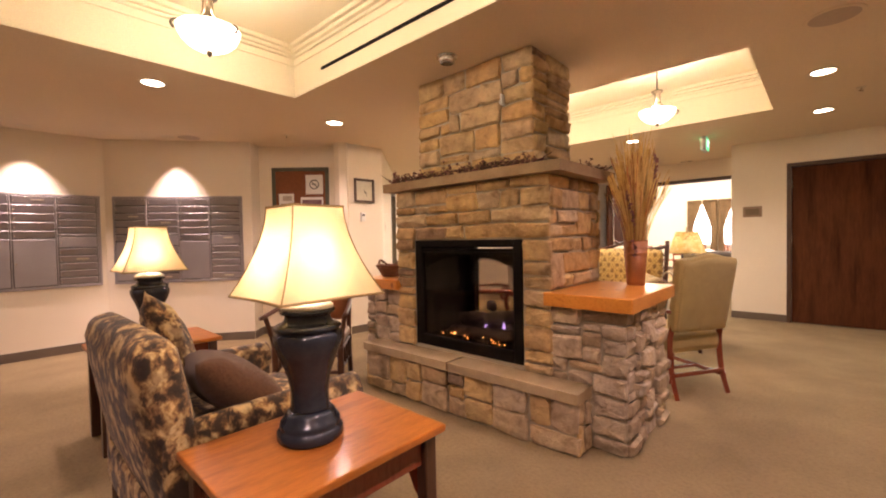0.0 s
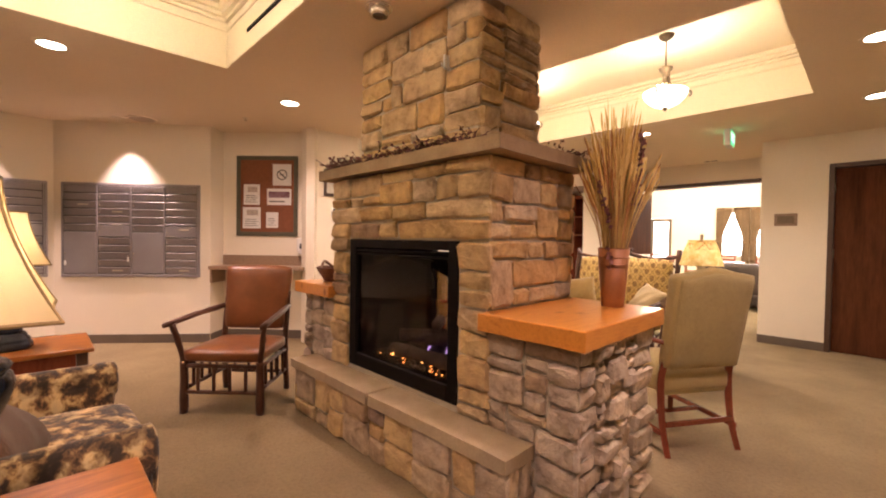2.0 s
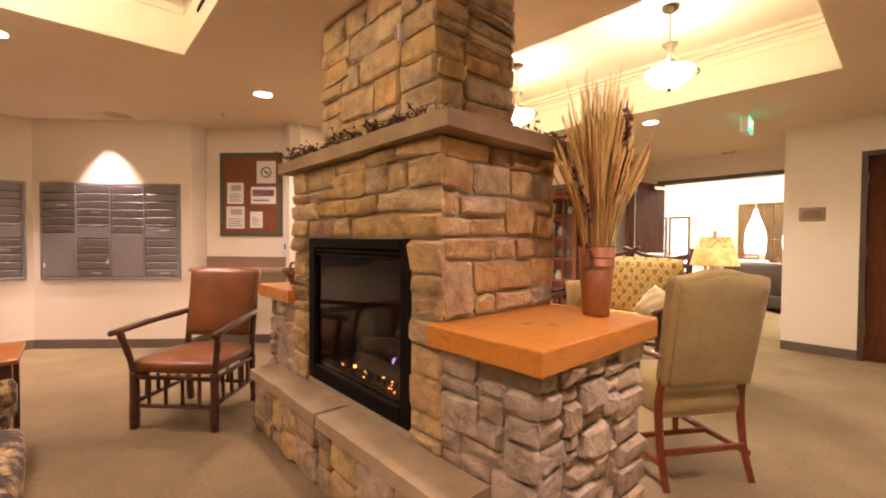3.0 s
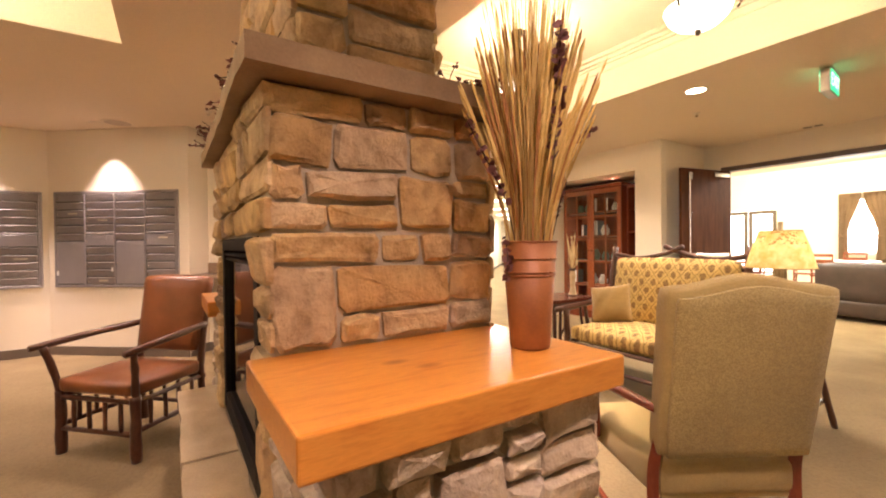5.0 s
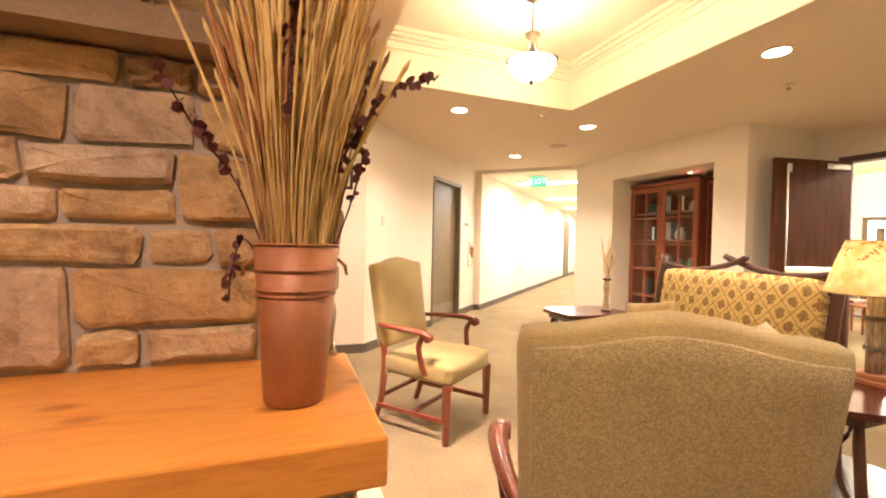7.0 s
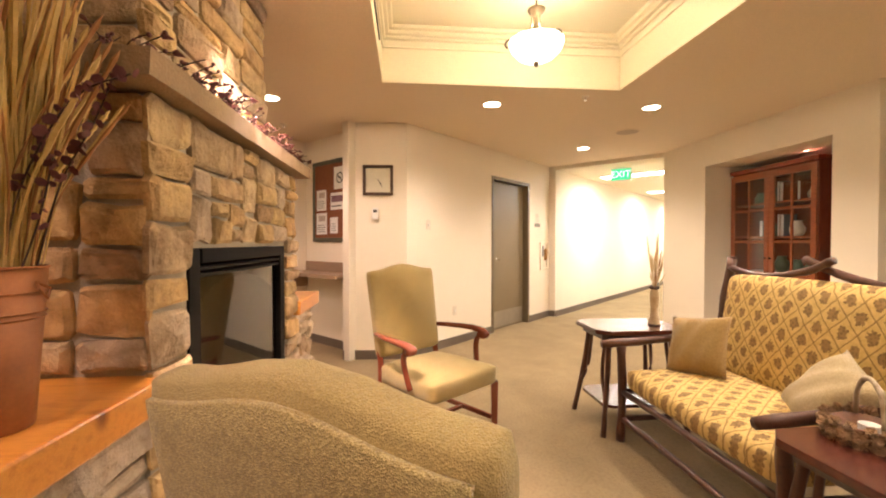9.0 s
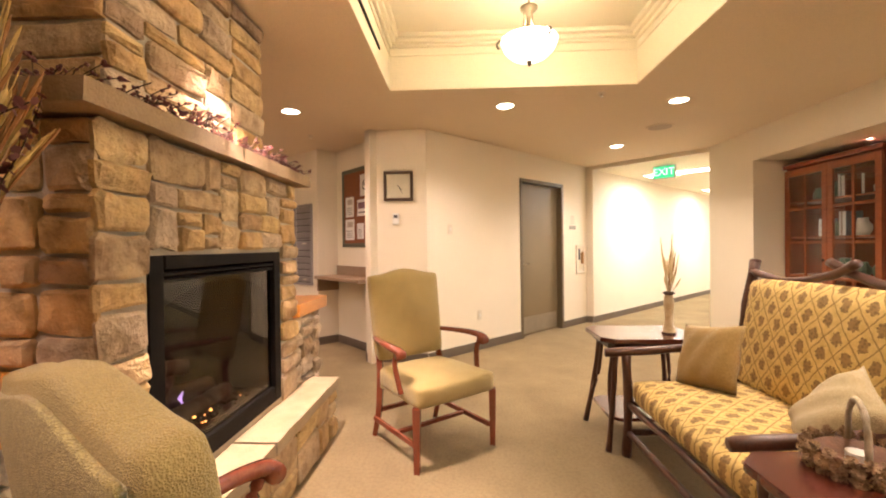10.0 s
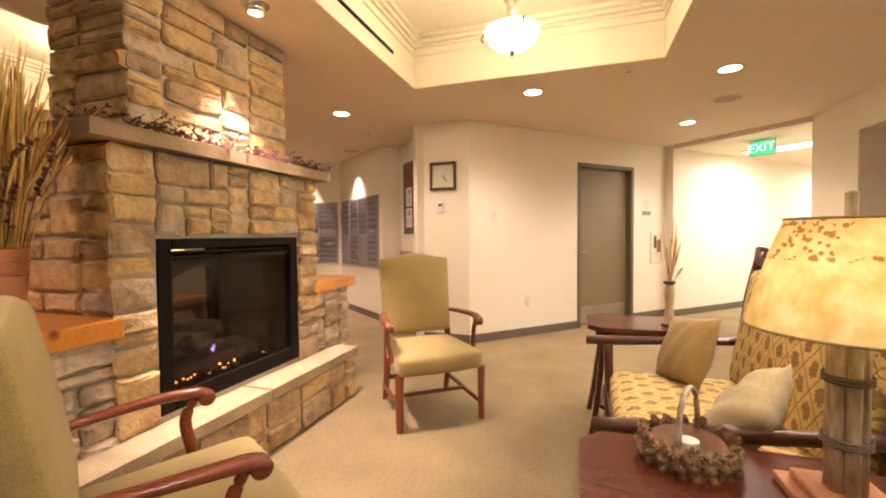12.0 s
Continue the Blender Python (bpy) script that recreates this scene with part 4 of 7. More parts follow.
for x, z, w, h, bars in ((0.45, 0.62, 0.23, 0.26, 0), (0.09, 0.38, 0.2, 0.25, 1), (0.38, 0.38, 0.3, 0.2, 3), (0.08, 0.09, 0.22, 0.26, 1), (0.37, 0.1, 0.15, 0.19, 2)):
    p = part("paper", box((x, -0.017, z), (x + w, -0.0145, z + h)), PAPER, board, "white pinned notice")
    if bars == 0:
        part("no_smoking_ring", lathe([(0.052, 0), (0.065, 0), (0.065, 0.001), (0.052, 0.001)], (0, 0, 0), 24, pose(x + w / 2, -0.0175, z + h * 0.5, 90), caps=False), INK, p)
        part("bar", box((-0.055, -0.0195, -0.006), (0.055, -0.0178, 0.006), pose(x + w / 2, 0, z + h * 0.5, 0, 45, 0)), INK, p)
        part("bar", box((x + w / 2 - 0.03, -0.019, z + h * 0.48), (x + w / 2 + 0.03, -0.0178, z + h * 0.53)), INK, p)
    elif bars == 3:
        part("picture", box((x + 0.02, -0.0185, z + 0.09), (x + w - 0.02, -0.0172, z + 0.165)), mottled("printed_picture", (0.28, 0.16, 0.2), (0.14, 0.05, 0.06), 9.0, 0.7, 0.0), p)
        part("text_bar", box((x + 0.03, -0.0185, z + 0.035), (x + w - 0.08, -0.0172, z + 0.05)), INK, p)
    else:
        if bars == 1:
            part("picture", box((x + 0.05, -0.0185, z + h * 0.62), (x + w - 0.03, -0.0172, z + h * 0.88)), mottled("small_drawing", (0.35, 0.3, 0.3), (0.6, 0.5, 0.42), 40.0, 0.8, 0.0), p)
        for k in range(4):
            part("text_bar", box((x + 0.025, -0.0185, z + 0.03 + k * 0.026), (x + w - 0.03 - 0.02 * (k % 2), -0.0172, z + 0.037 + k * 0.026)), INK, p)

counter = empty("nook_counter", along(NOOK_B, NOOK_C, 0.0, 0.0), "brown laminate writing counter in the nook", "counter")
part("worktop", box((0.004, -0.34, 0.86), (nook_len - 0.02, -0.004, 0.90), None, 0.006, 2), LAMINATE, counter)
part("backsplash", box((0.004, -0.02, 0.90), (nook_len - 0.02, -0.003, 1.02), None, 0.003), LAMINATE, counter)
part("bracket", box((0.004, -0.3, 0.70), (0.03, -0.004, 0.86), None, 0.003), LAMINATE, counter)
disp = empty("hand_sanitizer_dispenser", along(NOOK_B, NOOK_C, nook_len - 0.12, 1.04, 0.0), "white wall-mounted hand sanitizer dispenser", "dispenser")
part("body", box((-0.05, -0.09, 0.03), (0.05, -0.002, 0.20), None, 0.012, 2), WHITE, disp)
part("nozzle", box((-0.03, -0.085, 0.0), (0.03, -0.03, 0.03), None, 0.006), WHITE, disp)
part("window", box((-0.012, -0.0935, 0.07), (0.012, -0.0905, 0.13)), INK, disp)

# clock, switches and outlets
clock = empty("wall_clock", along(CLOCK_A, CLOCK_B, 0.375, 1.755), "square wooden framed wall clock with white face", "clock")
CW = 0.32
part("face", box((-CW / 2 + 0.02, -0.012, 0.02), (CW / 2 - 0.02, -0.003, CW - 0.02)), mottled("clock_face", (0.62, 0.58, 0.46), (0.68, 0.64, 0.52), 9.0, 0.6, 0.0), clock)
for lo, hi in (((-CW / 2, -0.03, 0), (CW / 2, -0.001, 0.03)), ((-CW / 2, -0.03, CW - 0.03), (CW / 2, -0.001, CW)), ((-CW / 2, -0.03, 0.03), (-CW / 2 + 0.03, -0.001, CW - 0.03)), ((CW / 2 - 0.03, -0.03, 0.03), (CW / 2, -0.001, CW - 0.03))):
    part("frame_side", box(lo, hi, None, 0.005), DOORTRIM, clock)
for ang, ln, w in ((150, 0.085, 0.006), (142, 0.055, 0.008)):
    part("clock_hand", box((-w / 2, -0.0145, -0.015), (w / 2, -0.0125, ln), pose(0, 0, CW / 2, 0, ang, 0)), INK, clock)
for s, z, h in ((0.345, 1.50, 0.12), (0.36, 1.46, 0.0)):
    if h:
        th = empty("thermostat", along(CLOCK_A, CLOCK_B, s, z), "small white wall thermostat", "thermostat")
        part("cover", box((-0.035, -0.028, 0), (0.035, -0.001, h), None, 0.006, 2), WHITE, th)
        part("display", box((-0.02, -0.0305, 0.07), (0.02, -0.0285, 0.10)), INK, th)


def wall_plate(p0, p1, s, z, name, label):
    th = empty(name, along(p0, p1, s, z), label, name.replace("_", " "))
    part("cover_plate", box((-0.036, -0.007, -0.058), (0.036, -0.001, 0.058), None, 0.002), OFFWHITE, th)
    part("toggle", box((-0.008, -0.018, -0.016), (0.008, -0.0075, 0.016), None, 0.002), WHITE, th)


wall_plate(CLOCK_B, DIAG_END, 0.34, 1.45, "light_switch", "cream wall switch plate")
wall_plate(CLOCK_B, DIAG_END, 0.82, 0.42, "electric_outlet", "cream wall outlet near the floor")

# grey door in the diagonal wall
def lever(parent, m):
    h = part("door_handle", lathe([(0.027, 0), (0.027, 0.008), (0.011, 0.012), (0.011, 0.05)], n=16, m=m), CHROME, parent, "satin chrome lever handle", True)
    part("lever", tube([m @ Vector((0, 0, 0.045)), m @ Vector((0.03, 0, 0.05)), m @ Vector((0.115, 0.004, 0.048))], [0.010, 0.010, 0.007], 8), CHROME, h, smooth=True)


def door_frame(name, m, s0, s1, top, thick, mat, proud=0.012, w=0.05):
    fr = empty(name, m, "", "door frame", kind="structure")
    for lo, hi in (((s0, -proud, 0), (s0 + w, thick + proud, top)), ((s1 - w, -proud, 0), (s1, thick + proud, top)), ((s0 + w, -proud, top - w), (s1 - w, thick + proud, top))):
        part("frame_side", box(lo, hi, None, 0.003), mat, fr)
    return fr


tagged(door_frame("door_1", M_DIAG, 1.64, 2.70, 2.17, 0.12, GREYFRAME), "taupe steel door frame")
gd = empty("steel_door", M_DIAG, "closed taupe steel door with kick plate", "door")
part("leaf", box((1.692, 0.075, 0.008), (2.648, 0.118, 2.117), None, 0.002), GREYDOOR, gd)
part("kick_plate", box((1.73, 0.071, 0.03), (2.61, 0.074, 0.26)), mottled("brushed_kick_plate", (0.30, 0.26, 0.2), (0.36, 0.31, 0.24), 5.0, 0.4, 0.02, metal=0.5), gd)
lever(gd, M_DIAG.inverted() @ M_DIAG @ pose(1.76, 0.075, 1.0, 90, 0, 0))
for z in (0.3, 1.1, 1.9):
    part("hinge", box((2.64, 0.062, z), (2.652, 0.074, z + 0.1)), CHROME, gd)

sg = empty("room_sign", along(CLOCK_B, DIAG_END, 2.97, 1.50), "small grey room sign with raised lines", "sign")
part("plate", box((-0.09, -0.008, 0), (0.09, -0.001, 0.06), None, 0.002), mottled("sign_grey", (0.25, 0.22, 0.18), (0.28, 0.25, 0.2), 9.0, 0.5, 0.0), sg)
for k in range(4):
    part("text_bar", box((-0.06, -0.004, 0.09 + k * 0.035), (0.06 - 0.02 * (k % 2), -0.001, 0.102 + k * 0.035)), mottled("pale_grey_letters", (0.45, 0.4, 0.33), (0.5, 0.44, 0.36), 9.0, 0.6, 0.0), sg)
ex = empty("extinguisher_cabinet", along(CLOCK_B, DIAG_END, 3.19, 0.80), "white framed fire extinguisher cabinet in the wall", "extinguisher cabinet")
for lo, hi in (((-0.13, -0.02, 0), (0.13, -0.001, 0.035)), ((-0.13, -0.02, 0.42), (0.13, -0.001, 0.455)), ((-0.13, -0.02, 0.035), (-0.095, -0.001, 0.42)), ((0.095, -0.02, 0.035), (0.13, -0.001, 0.42))):
    part("frame_side", box(lo, hi, None, 0.003), OFFWHITE, ex)
part("door_panel", box((-0.095, -0.008, 0.035), (0.095, -0.001, 0.42)), OFFWHITE, ex)
part("window", box((-0.06, -0.0105, 0.22), (0.0, -0.0085, 0.40)), INK, ex)
part("extinguisher", lathe([(0.02, 0), (0.028, 0.01), (0.028, 0.16), (0.012, 0.19)], (0.045, -0.02, 0.16), 12), mottled("ochre_metal", (0.4, 0.2, 0.06), (0.45, 0.24, 0.08), 8.0, 0.4, 0.0), ex)


def exit_sign(m, label, drop=0.0):
    top = empty("exit_sign", m, label, "exit sign", "lit exit signs")
    part("housing", box((-0.14, -0.03, -0.19 - drop), (0.14, 0.03, -0.015 - drop), None, 0.006), mottled("sign_housing", (0.6, 0.58, 0.52), (0.64, 0.62, 0.56), 6.0, 0.5, 0.0), top)
    part("canopy", box((-0.06, -0.035, -0.015), (0.06, 0.035, 0.0), None, 0.004), WHITE, top)
    if drop:
        part("stem", tube([(0, 0, -0.012), (0, 0, -0.02 - drop)], 0.008, 8), WHITE, top)
    for sgn in (1, -1):
        pl = part("sign_face", box((-0.13, sgn * 0.0325 - 0.0015, -0.18 - drop), (0.13, sgn * 0.0325 + 0.0015, -0.025 - drop)), EXITGLOW, top, "glowing green sign face")
        add_text("letters", "EXIT", 0.135, pose(0, sgn * 0.036, -0.103 - drop, 90, 0, 0 if sgn < 0 else 180), glowing("exit_letters", (0.55, 1.0, 0.68), 1.0), pl)


exit_sign(pose(-1.11, 8.37, CEIL, 0, 0, 94), "green lit exit sign hanging from the ceiling")
exit_sign(pose(-6.60, 9.19, 2.472, 0, 0, 46) @ Matrix.Diagonal((1.12, 1.0, 1.12, 1)), "green lit exit sign just inside the hallway opening")

# walnut door in the wall beside the dining room
M_EAST = pose(-0.95, 9.33, 0)
tagged(door_frame("door_2", M_EAST, 0.63, 1.72, 2.18, 0.14, DOORTRIM), "dark brown door frame")
wd = empty("walnut_door", M_EAST, "closed dark walnut veneer door", "door")
part("leaf", box((0.683, 0.045, 0.008), (1.667, 0.09, 2.127), None, 0.002), WALNUT, wd)
lever(wd, pose(1.585, 0.045, 1.02, 90, 0, 180))
for z in (0.3, 1.1, 1.85):
    part("hinge", box((0.676, 0.03, z), (0.688, 0.044, z + 0.1)), CHROME, wd)
pq = empty("room_plaque", pose(-0.70, 9.33, 1.47), "brown room plaque beside the door", "sign")
part("plate", box((-0.11, -0.012, 0), (0.11, -0.001, 0.15), None, 0.004), LAMINATE, pq)
part("inset", box((-0.08, -0.0145, 0.03), (0.08, -0.0125, 0.12)), mottled("plaque_inset", (0.16, 0.11, 0.06), (0.2, 0.14, 0.08), 20.0, 0.5, 0.0), pq)

# double door to the dining room, one leaf seen standing open
M_DD = pose(-2.99, 10.45, 0)
tagged(door_frame("door_3", M_DD, 0.22, 2.035, 2.22, 0.14, DOORTRIM, 0.015, 0.06), "dark brown double door frame")
dl = empty("open_double_door_leaf", pose(-2.66, 10.42, 0, 0, 0, -101), "dark walnut door leaf standing open, chrome bolt and closer", "door")
part("leaf", box((0.0, -0.022, 0.01), (0.93, 0.022, 2.15), None, 0.002), WALNUT, dl)
for z0, z1 in ((0.05, 2.02),):
    part("vertical_rod", tube([(0.80, 0.036, z0), (0.80, 0.036, z1)], 0.009, 8), CHROME, dl)
part("top_latch", box((0.77, 0.0225, 2.0), (0.83, 0.055, 2.09), None, 0.004), CHROME, dl)
part("push_bar", box((0.1, 0.0225, 0.98), (0.84, 0.075, 1.05), None, 0.01, 2), CHROME, dl)
part("closer", box((0.08, 0.0225, 2.05), (0.36, 0.07, 2.11), None, 0.006), CHROME, dl)

# display cabinet in the niche
def mullion_door(parent, x0, x1, y, z0, z1, cols, rows, hinge_right=False):
    d = part("cabinet_door", box((x0, y, z0), (x0 + 0.06, y + 0.025, z1), None, 0.003), CHERRY, parent, "glazed cherry cabinet door")
    part("stile", box((x1 - 0.06, y, z0), (x1, y + 0.025, z1), None, 0.003), CHERRY, d)
    for za, zb in ((z0, z0 + 0.07), (z1 - 0.07, z1)):
        part("rail", box((x0 + 0.06, y, za), (x1 - 0.06, y + 0.025, zb), None, 0.003), CHERRY, d)
    for k in range(1, cols):
        x = x0 + 0.06 + (x1 - x0 - 0.12) * k / cols
        part("mullion", box((x - 0.011, y + 0.003, z0 + 0.07), (x + 0.011, y + 0.022, z1 - 0.07)), CHERRY, d)
    for k in range(1, rows):
        z = z0 + 0.07 + (z1 - z0 - 0.14) * k / rows
        part("mullion", box((x0 + 0.06, y + 0.005, z - 0.011), (x1 - 0.06, y + 0.020, z + 0.011)), CHERRY, d)
    pane = part("pane", box((x0 + 0.06, y + 0.011, z0 + 0.07), (x1 - 0.06, y + 0.014, z1 - 0.07)), GLASS, d, "clear glass pane")
    pane.visible_shadow = False
    xk = x0 + 0.03 if hinge_right else x1 - 0.03
    part("knob", lathe([(0.006, 0), (0.012, 0.01), (0.014, 0.02), (0.004, 0.026)], (0, 0, 0), 12, pose(xk, y, (z0 + z1) / 2, 90)), BLACK, d, smooth=True)


cab = empty("display_cabinet", pose(0, 0, 0), "tall cherry display cabinet with glazed double doors", "cabinet")
C0, C1, CY0, CY1, CZ = -4.86, -3.78, 9.66, 10.12, 2.06
for lo, hi in (((C0, CY0 + 0.026, 0), (C0 + 0.03, CY1, CZ)), ((C1 - 0.03, CY0 + 0.026, 0), (C1, CY1, CZ)), ((C0 + 0.03, CY0 + 0.026, 0.0), (C1 - 0.03, CY1, 0.12)), ((C0 + 0.03, CY0 + 0.026, CZ - 0.05), (C1 - 0.03, CY1, CZ)), ((C0 + 0.03, CY1 - 0.02, 0.12), (C1 - 0.03, CY1, CZ - 0.05))):
    part("carcass_panel", box(lo, hi, None, 0.003), MAHOGANY, cab)
part("cornice", box((C0 - 0.015, CY0 - 0.01, CZ), (C1 + 0.02, CY1, CZ + 0.05), None, 0.012, 2), MAHOGANY, cab)
for z in (0.5, 0.9, 1.3, 1.68):
    part("shelf", box((C0 + 0.03, CY0 + 0.05, z), (C1 - 0.03, CY1 - 0.02, z + 0.02)), CHERRY, cab)
mid = (C0 + C1) / 2
mullion_door(cab, C0 + 0.004, mid - 0.002, CY0, 0.12, CZ - 0.02, 2, 5)
mullion_door(cab, mid + 0.002, C1 - 0.004, CY0, 0.12, CZ - 0.02, 2, 5, True)
side = empty("open_bookcase", pose(0, 0, 0), "dark narrow open bookcase beside the cabinet", "bookcase")
for lo, hi in (((-3.775, 9.80, 0), (-3.75, CY1, CZ)), ((-3.385, 9.80, 0), (-3.36, CY1, CZ)), ((-3.75, CY1 - 0.02, 0), (-3.385, CY1, CZ)), ((-3.75, 9.80, CZ - 0.04), (-3.385, CY1 - 0.02, CZ)), ((-3.75, 9.80, 0), (-3.385, CY1 - 0.02, 0.1))):
    part("carcass_panel", box(lo, hi, None, 0.003), MAHOGANY, side)
for z in (0.55, 0.95, 1.35, 1.68):
    part("shelf", box((-3.75, 9.82, z), (-3.385, CY1 - 0.02, z + 0.022)), MAHOGANY, side)
POTTERY = [mottled("cream_pottery", (0.62, 0.58, 0.48), (0.7, 0.66, 0.55), 12.0, 0.35, 0.0), mottled("green_pottery", (0.06, 0.11, 0.07), (0.10, 0.16, 0.10), 12.0, 0.3, 0.0), mottled("blue_book_cloth", (0.10, 0.13, 0.17), (0.14, 0.17, 0.22), 12.0, 0.7, 0.0), mottled("tan_book_cloth", (0.35, 0.22, 0.11), (0.40, 0.26, 0.14), 12.0, 0.7, 0.0)]
rng = random.Random(21)
for z in (0.52, 0.92, 1.32, 1.70):
    x = C0 + 0.09
    while x < C1 - 0.16:
        k = rng.random()
        y = 9.92
        if k < 0.25:
            w, h = rng.uniform(0.03, 0.05), rng.uniform(0.18, 0.26)
            bk = empty("book", pose(x + w / 2, y, z), "cloth-bound book standing on a cabinet shelf", "book", "books in the cabinet")
            part("cover", box((-w / 2, -0.08, 0), (w / 2, 0.08, h), None, 0.003), rng.choice(POTTERY[2:] + [CHERRY, INK]), bk)
            part("page_block", box((-w / 2 + 0.004, -0.083, 0.005), (w / 2 - 0.004, -0.0805, h - 0.005)), PAPER, bk)
            x += w + rng.uniform(0.003, 0.05)
        elif k < 0.6:
            r = rng.uniform(0.05, 0.075)
            tagged(finish("pottery_vase", lathe([(r * 0.6, 0), (r * 0.95, r * 0.6), (r, r * 1.3), (r * 0.55, r * 2.1), (r * 0.6, r * 2.4)], (x + r, y, z), 20), POTTERY[0] if rng.random() < 0.3 else POTTERY[1], smooth=True), "small glazed pottery vase on a cabinet shelf", "vase", "pottery in the cabinet")
            x += 2 * r + 0.05
        else:
            x += 0.14
for z, w in ((1.70, 0.13), (1.372, 0.1), (0.972, 0.14)):
    tagged(finish("pottery_jar", lathe([(w * 0.5, 0), (w * 0.72, w * 0.4), (w * 0.62, w * 1.1), (w * 0.4, w * 1.3)], (-3.565, 9.95, z + 0.003), 20), POTTERY[0], smooth=True), "cream pottery jar on an open shelf", "jar", "pottery in the bookcase")
nl = empty("niche_downlight", pose(-3.95, 9.72, 2.18), "small round downlight in the niche ceiling", "ceiling light")
part("trim_ring", lathe([(0.022, -0.004), (0.032, -0.004), (0.032, 0.0)], n=18, caps=False), OFFWHITE, nl)
part("lens", lathe([(0.001, -0.002), (0.022, -0.002)], n=18, caps=False), CANGLOW, nl)
lamp("SPOT", "niche_lamp", (-3.95, 9.72, 2.165), 8, WARM, 0.02, (-3.98, 9.85, 0), 110, 0.7)

# hallway
hall_dir = Vector((HALL_B[0] - HALL_A[0], HALL_B[1] - HALL_A[1], 0)).normalized()
hall_side = Vector((hall_dir.y, -hall_dir.x, 0))
hall_ang = math.degrees(math.atan2(hall_dir.y, hall_dir.x))
M_HALL = pose(*HALL_A, 0, 0, 0, hall_ang)
tagged(finish("ceiling_hall", box((-0.2, -1.9, 2.472), (16.2, 0.1, 2.53), M_HALL @ pose(0.30, 0, 0)), TRAY), "pale hallway ceiling", "ceiling", kind="structure")
for s in (1.35, 4.4, 7.4, 10.4, 13.4):
    hl = empty("hall_ceiling_light", M_HALL @ pose(s, -0.9, 2.472), "bright flat hallway ceiling light panel", "ceiling light", "hallway ceiling lights")
    part("frame", box((-0.17, -0.62, -0.02), (0.17, 0.62, 0.0), None, 0.004), WHITE, hl)
    part("diffuser", box((-0.15, -0.6, -0.0235), (0.15, 0.6, -0.0205)), HALLGLOW, hl)
    p = M_HALL @ Vector((s, -0.9, 2.36))
    lamp("AREA", "hall_lamp", tuple(p), 33, (1.0, 0.95, 0.91), 0.4, (p.x, p.y, 0), shape=0.9)
for s in (8.9,):
    hd = empty("hall_door", M_HALL @ pose(s, 0, 0), "taupe hallway door in a taupe frame", "door", "hallway doors")
    part("leaf", box((0.05, -0.014, 0.01), (0.95, -0.004, 2.08)), GREYDOOR, hd)
    for lo, hi in (((0.0, -0.03, 0), (0.05, -0.002, 2.13)), ((0.95, -0.03, 0), (1.0, -0.002, 2.13)), ((0.05, -0.03, 2.08), (0.95, -0.002, 2.13))):
        part("frame_side", box(lo, hi), GREYFRAME, hd)

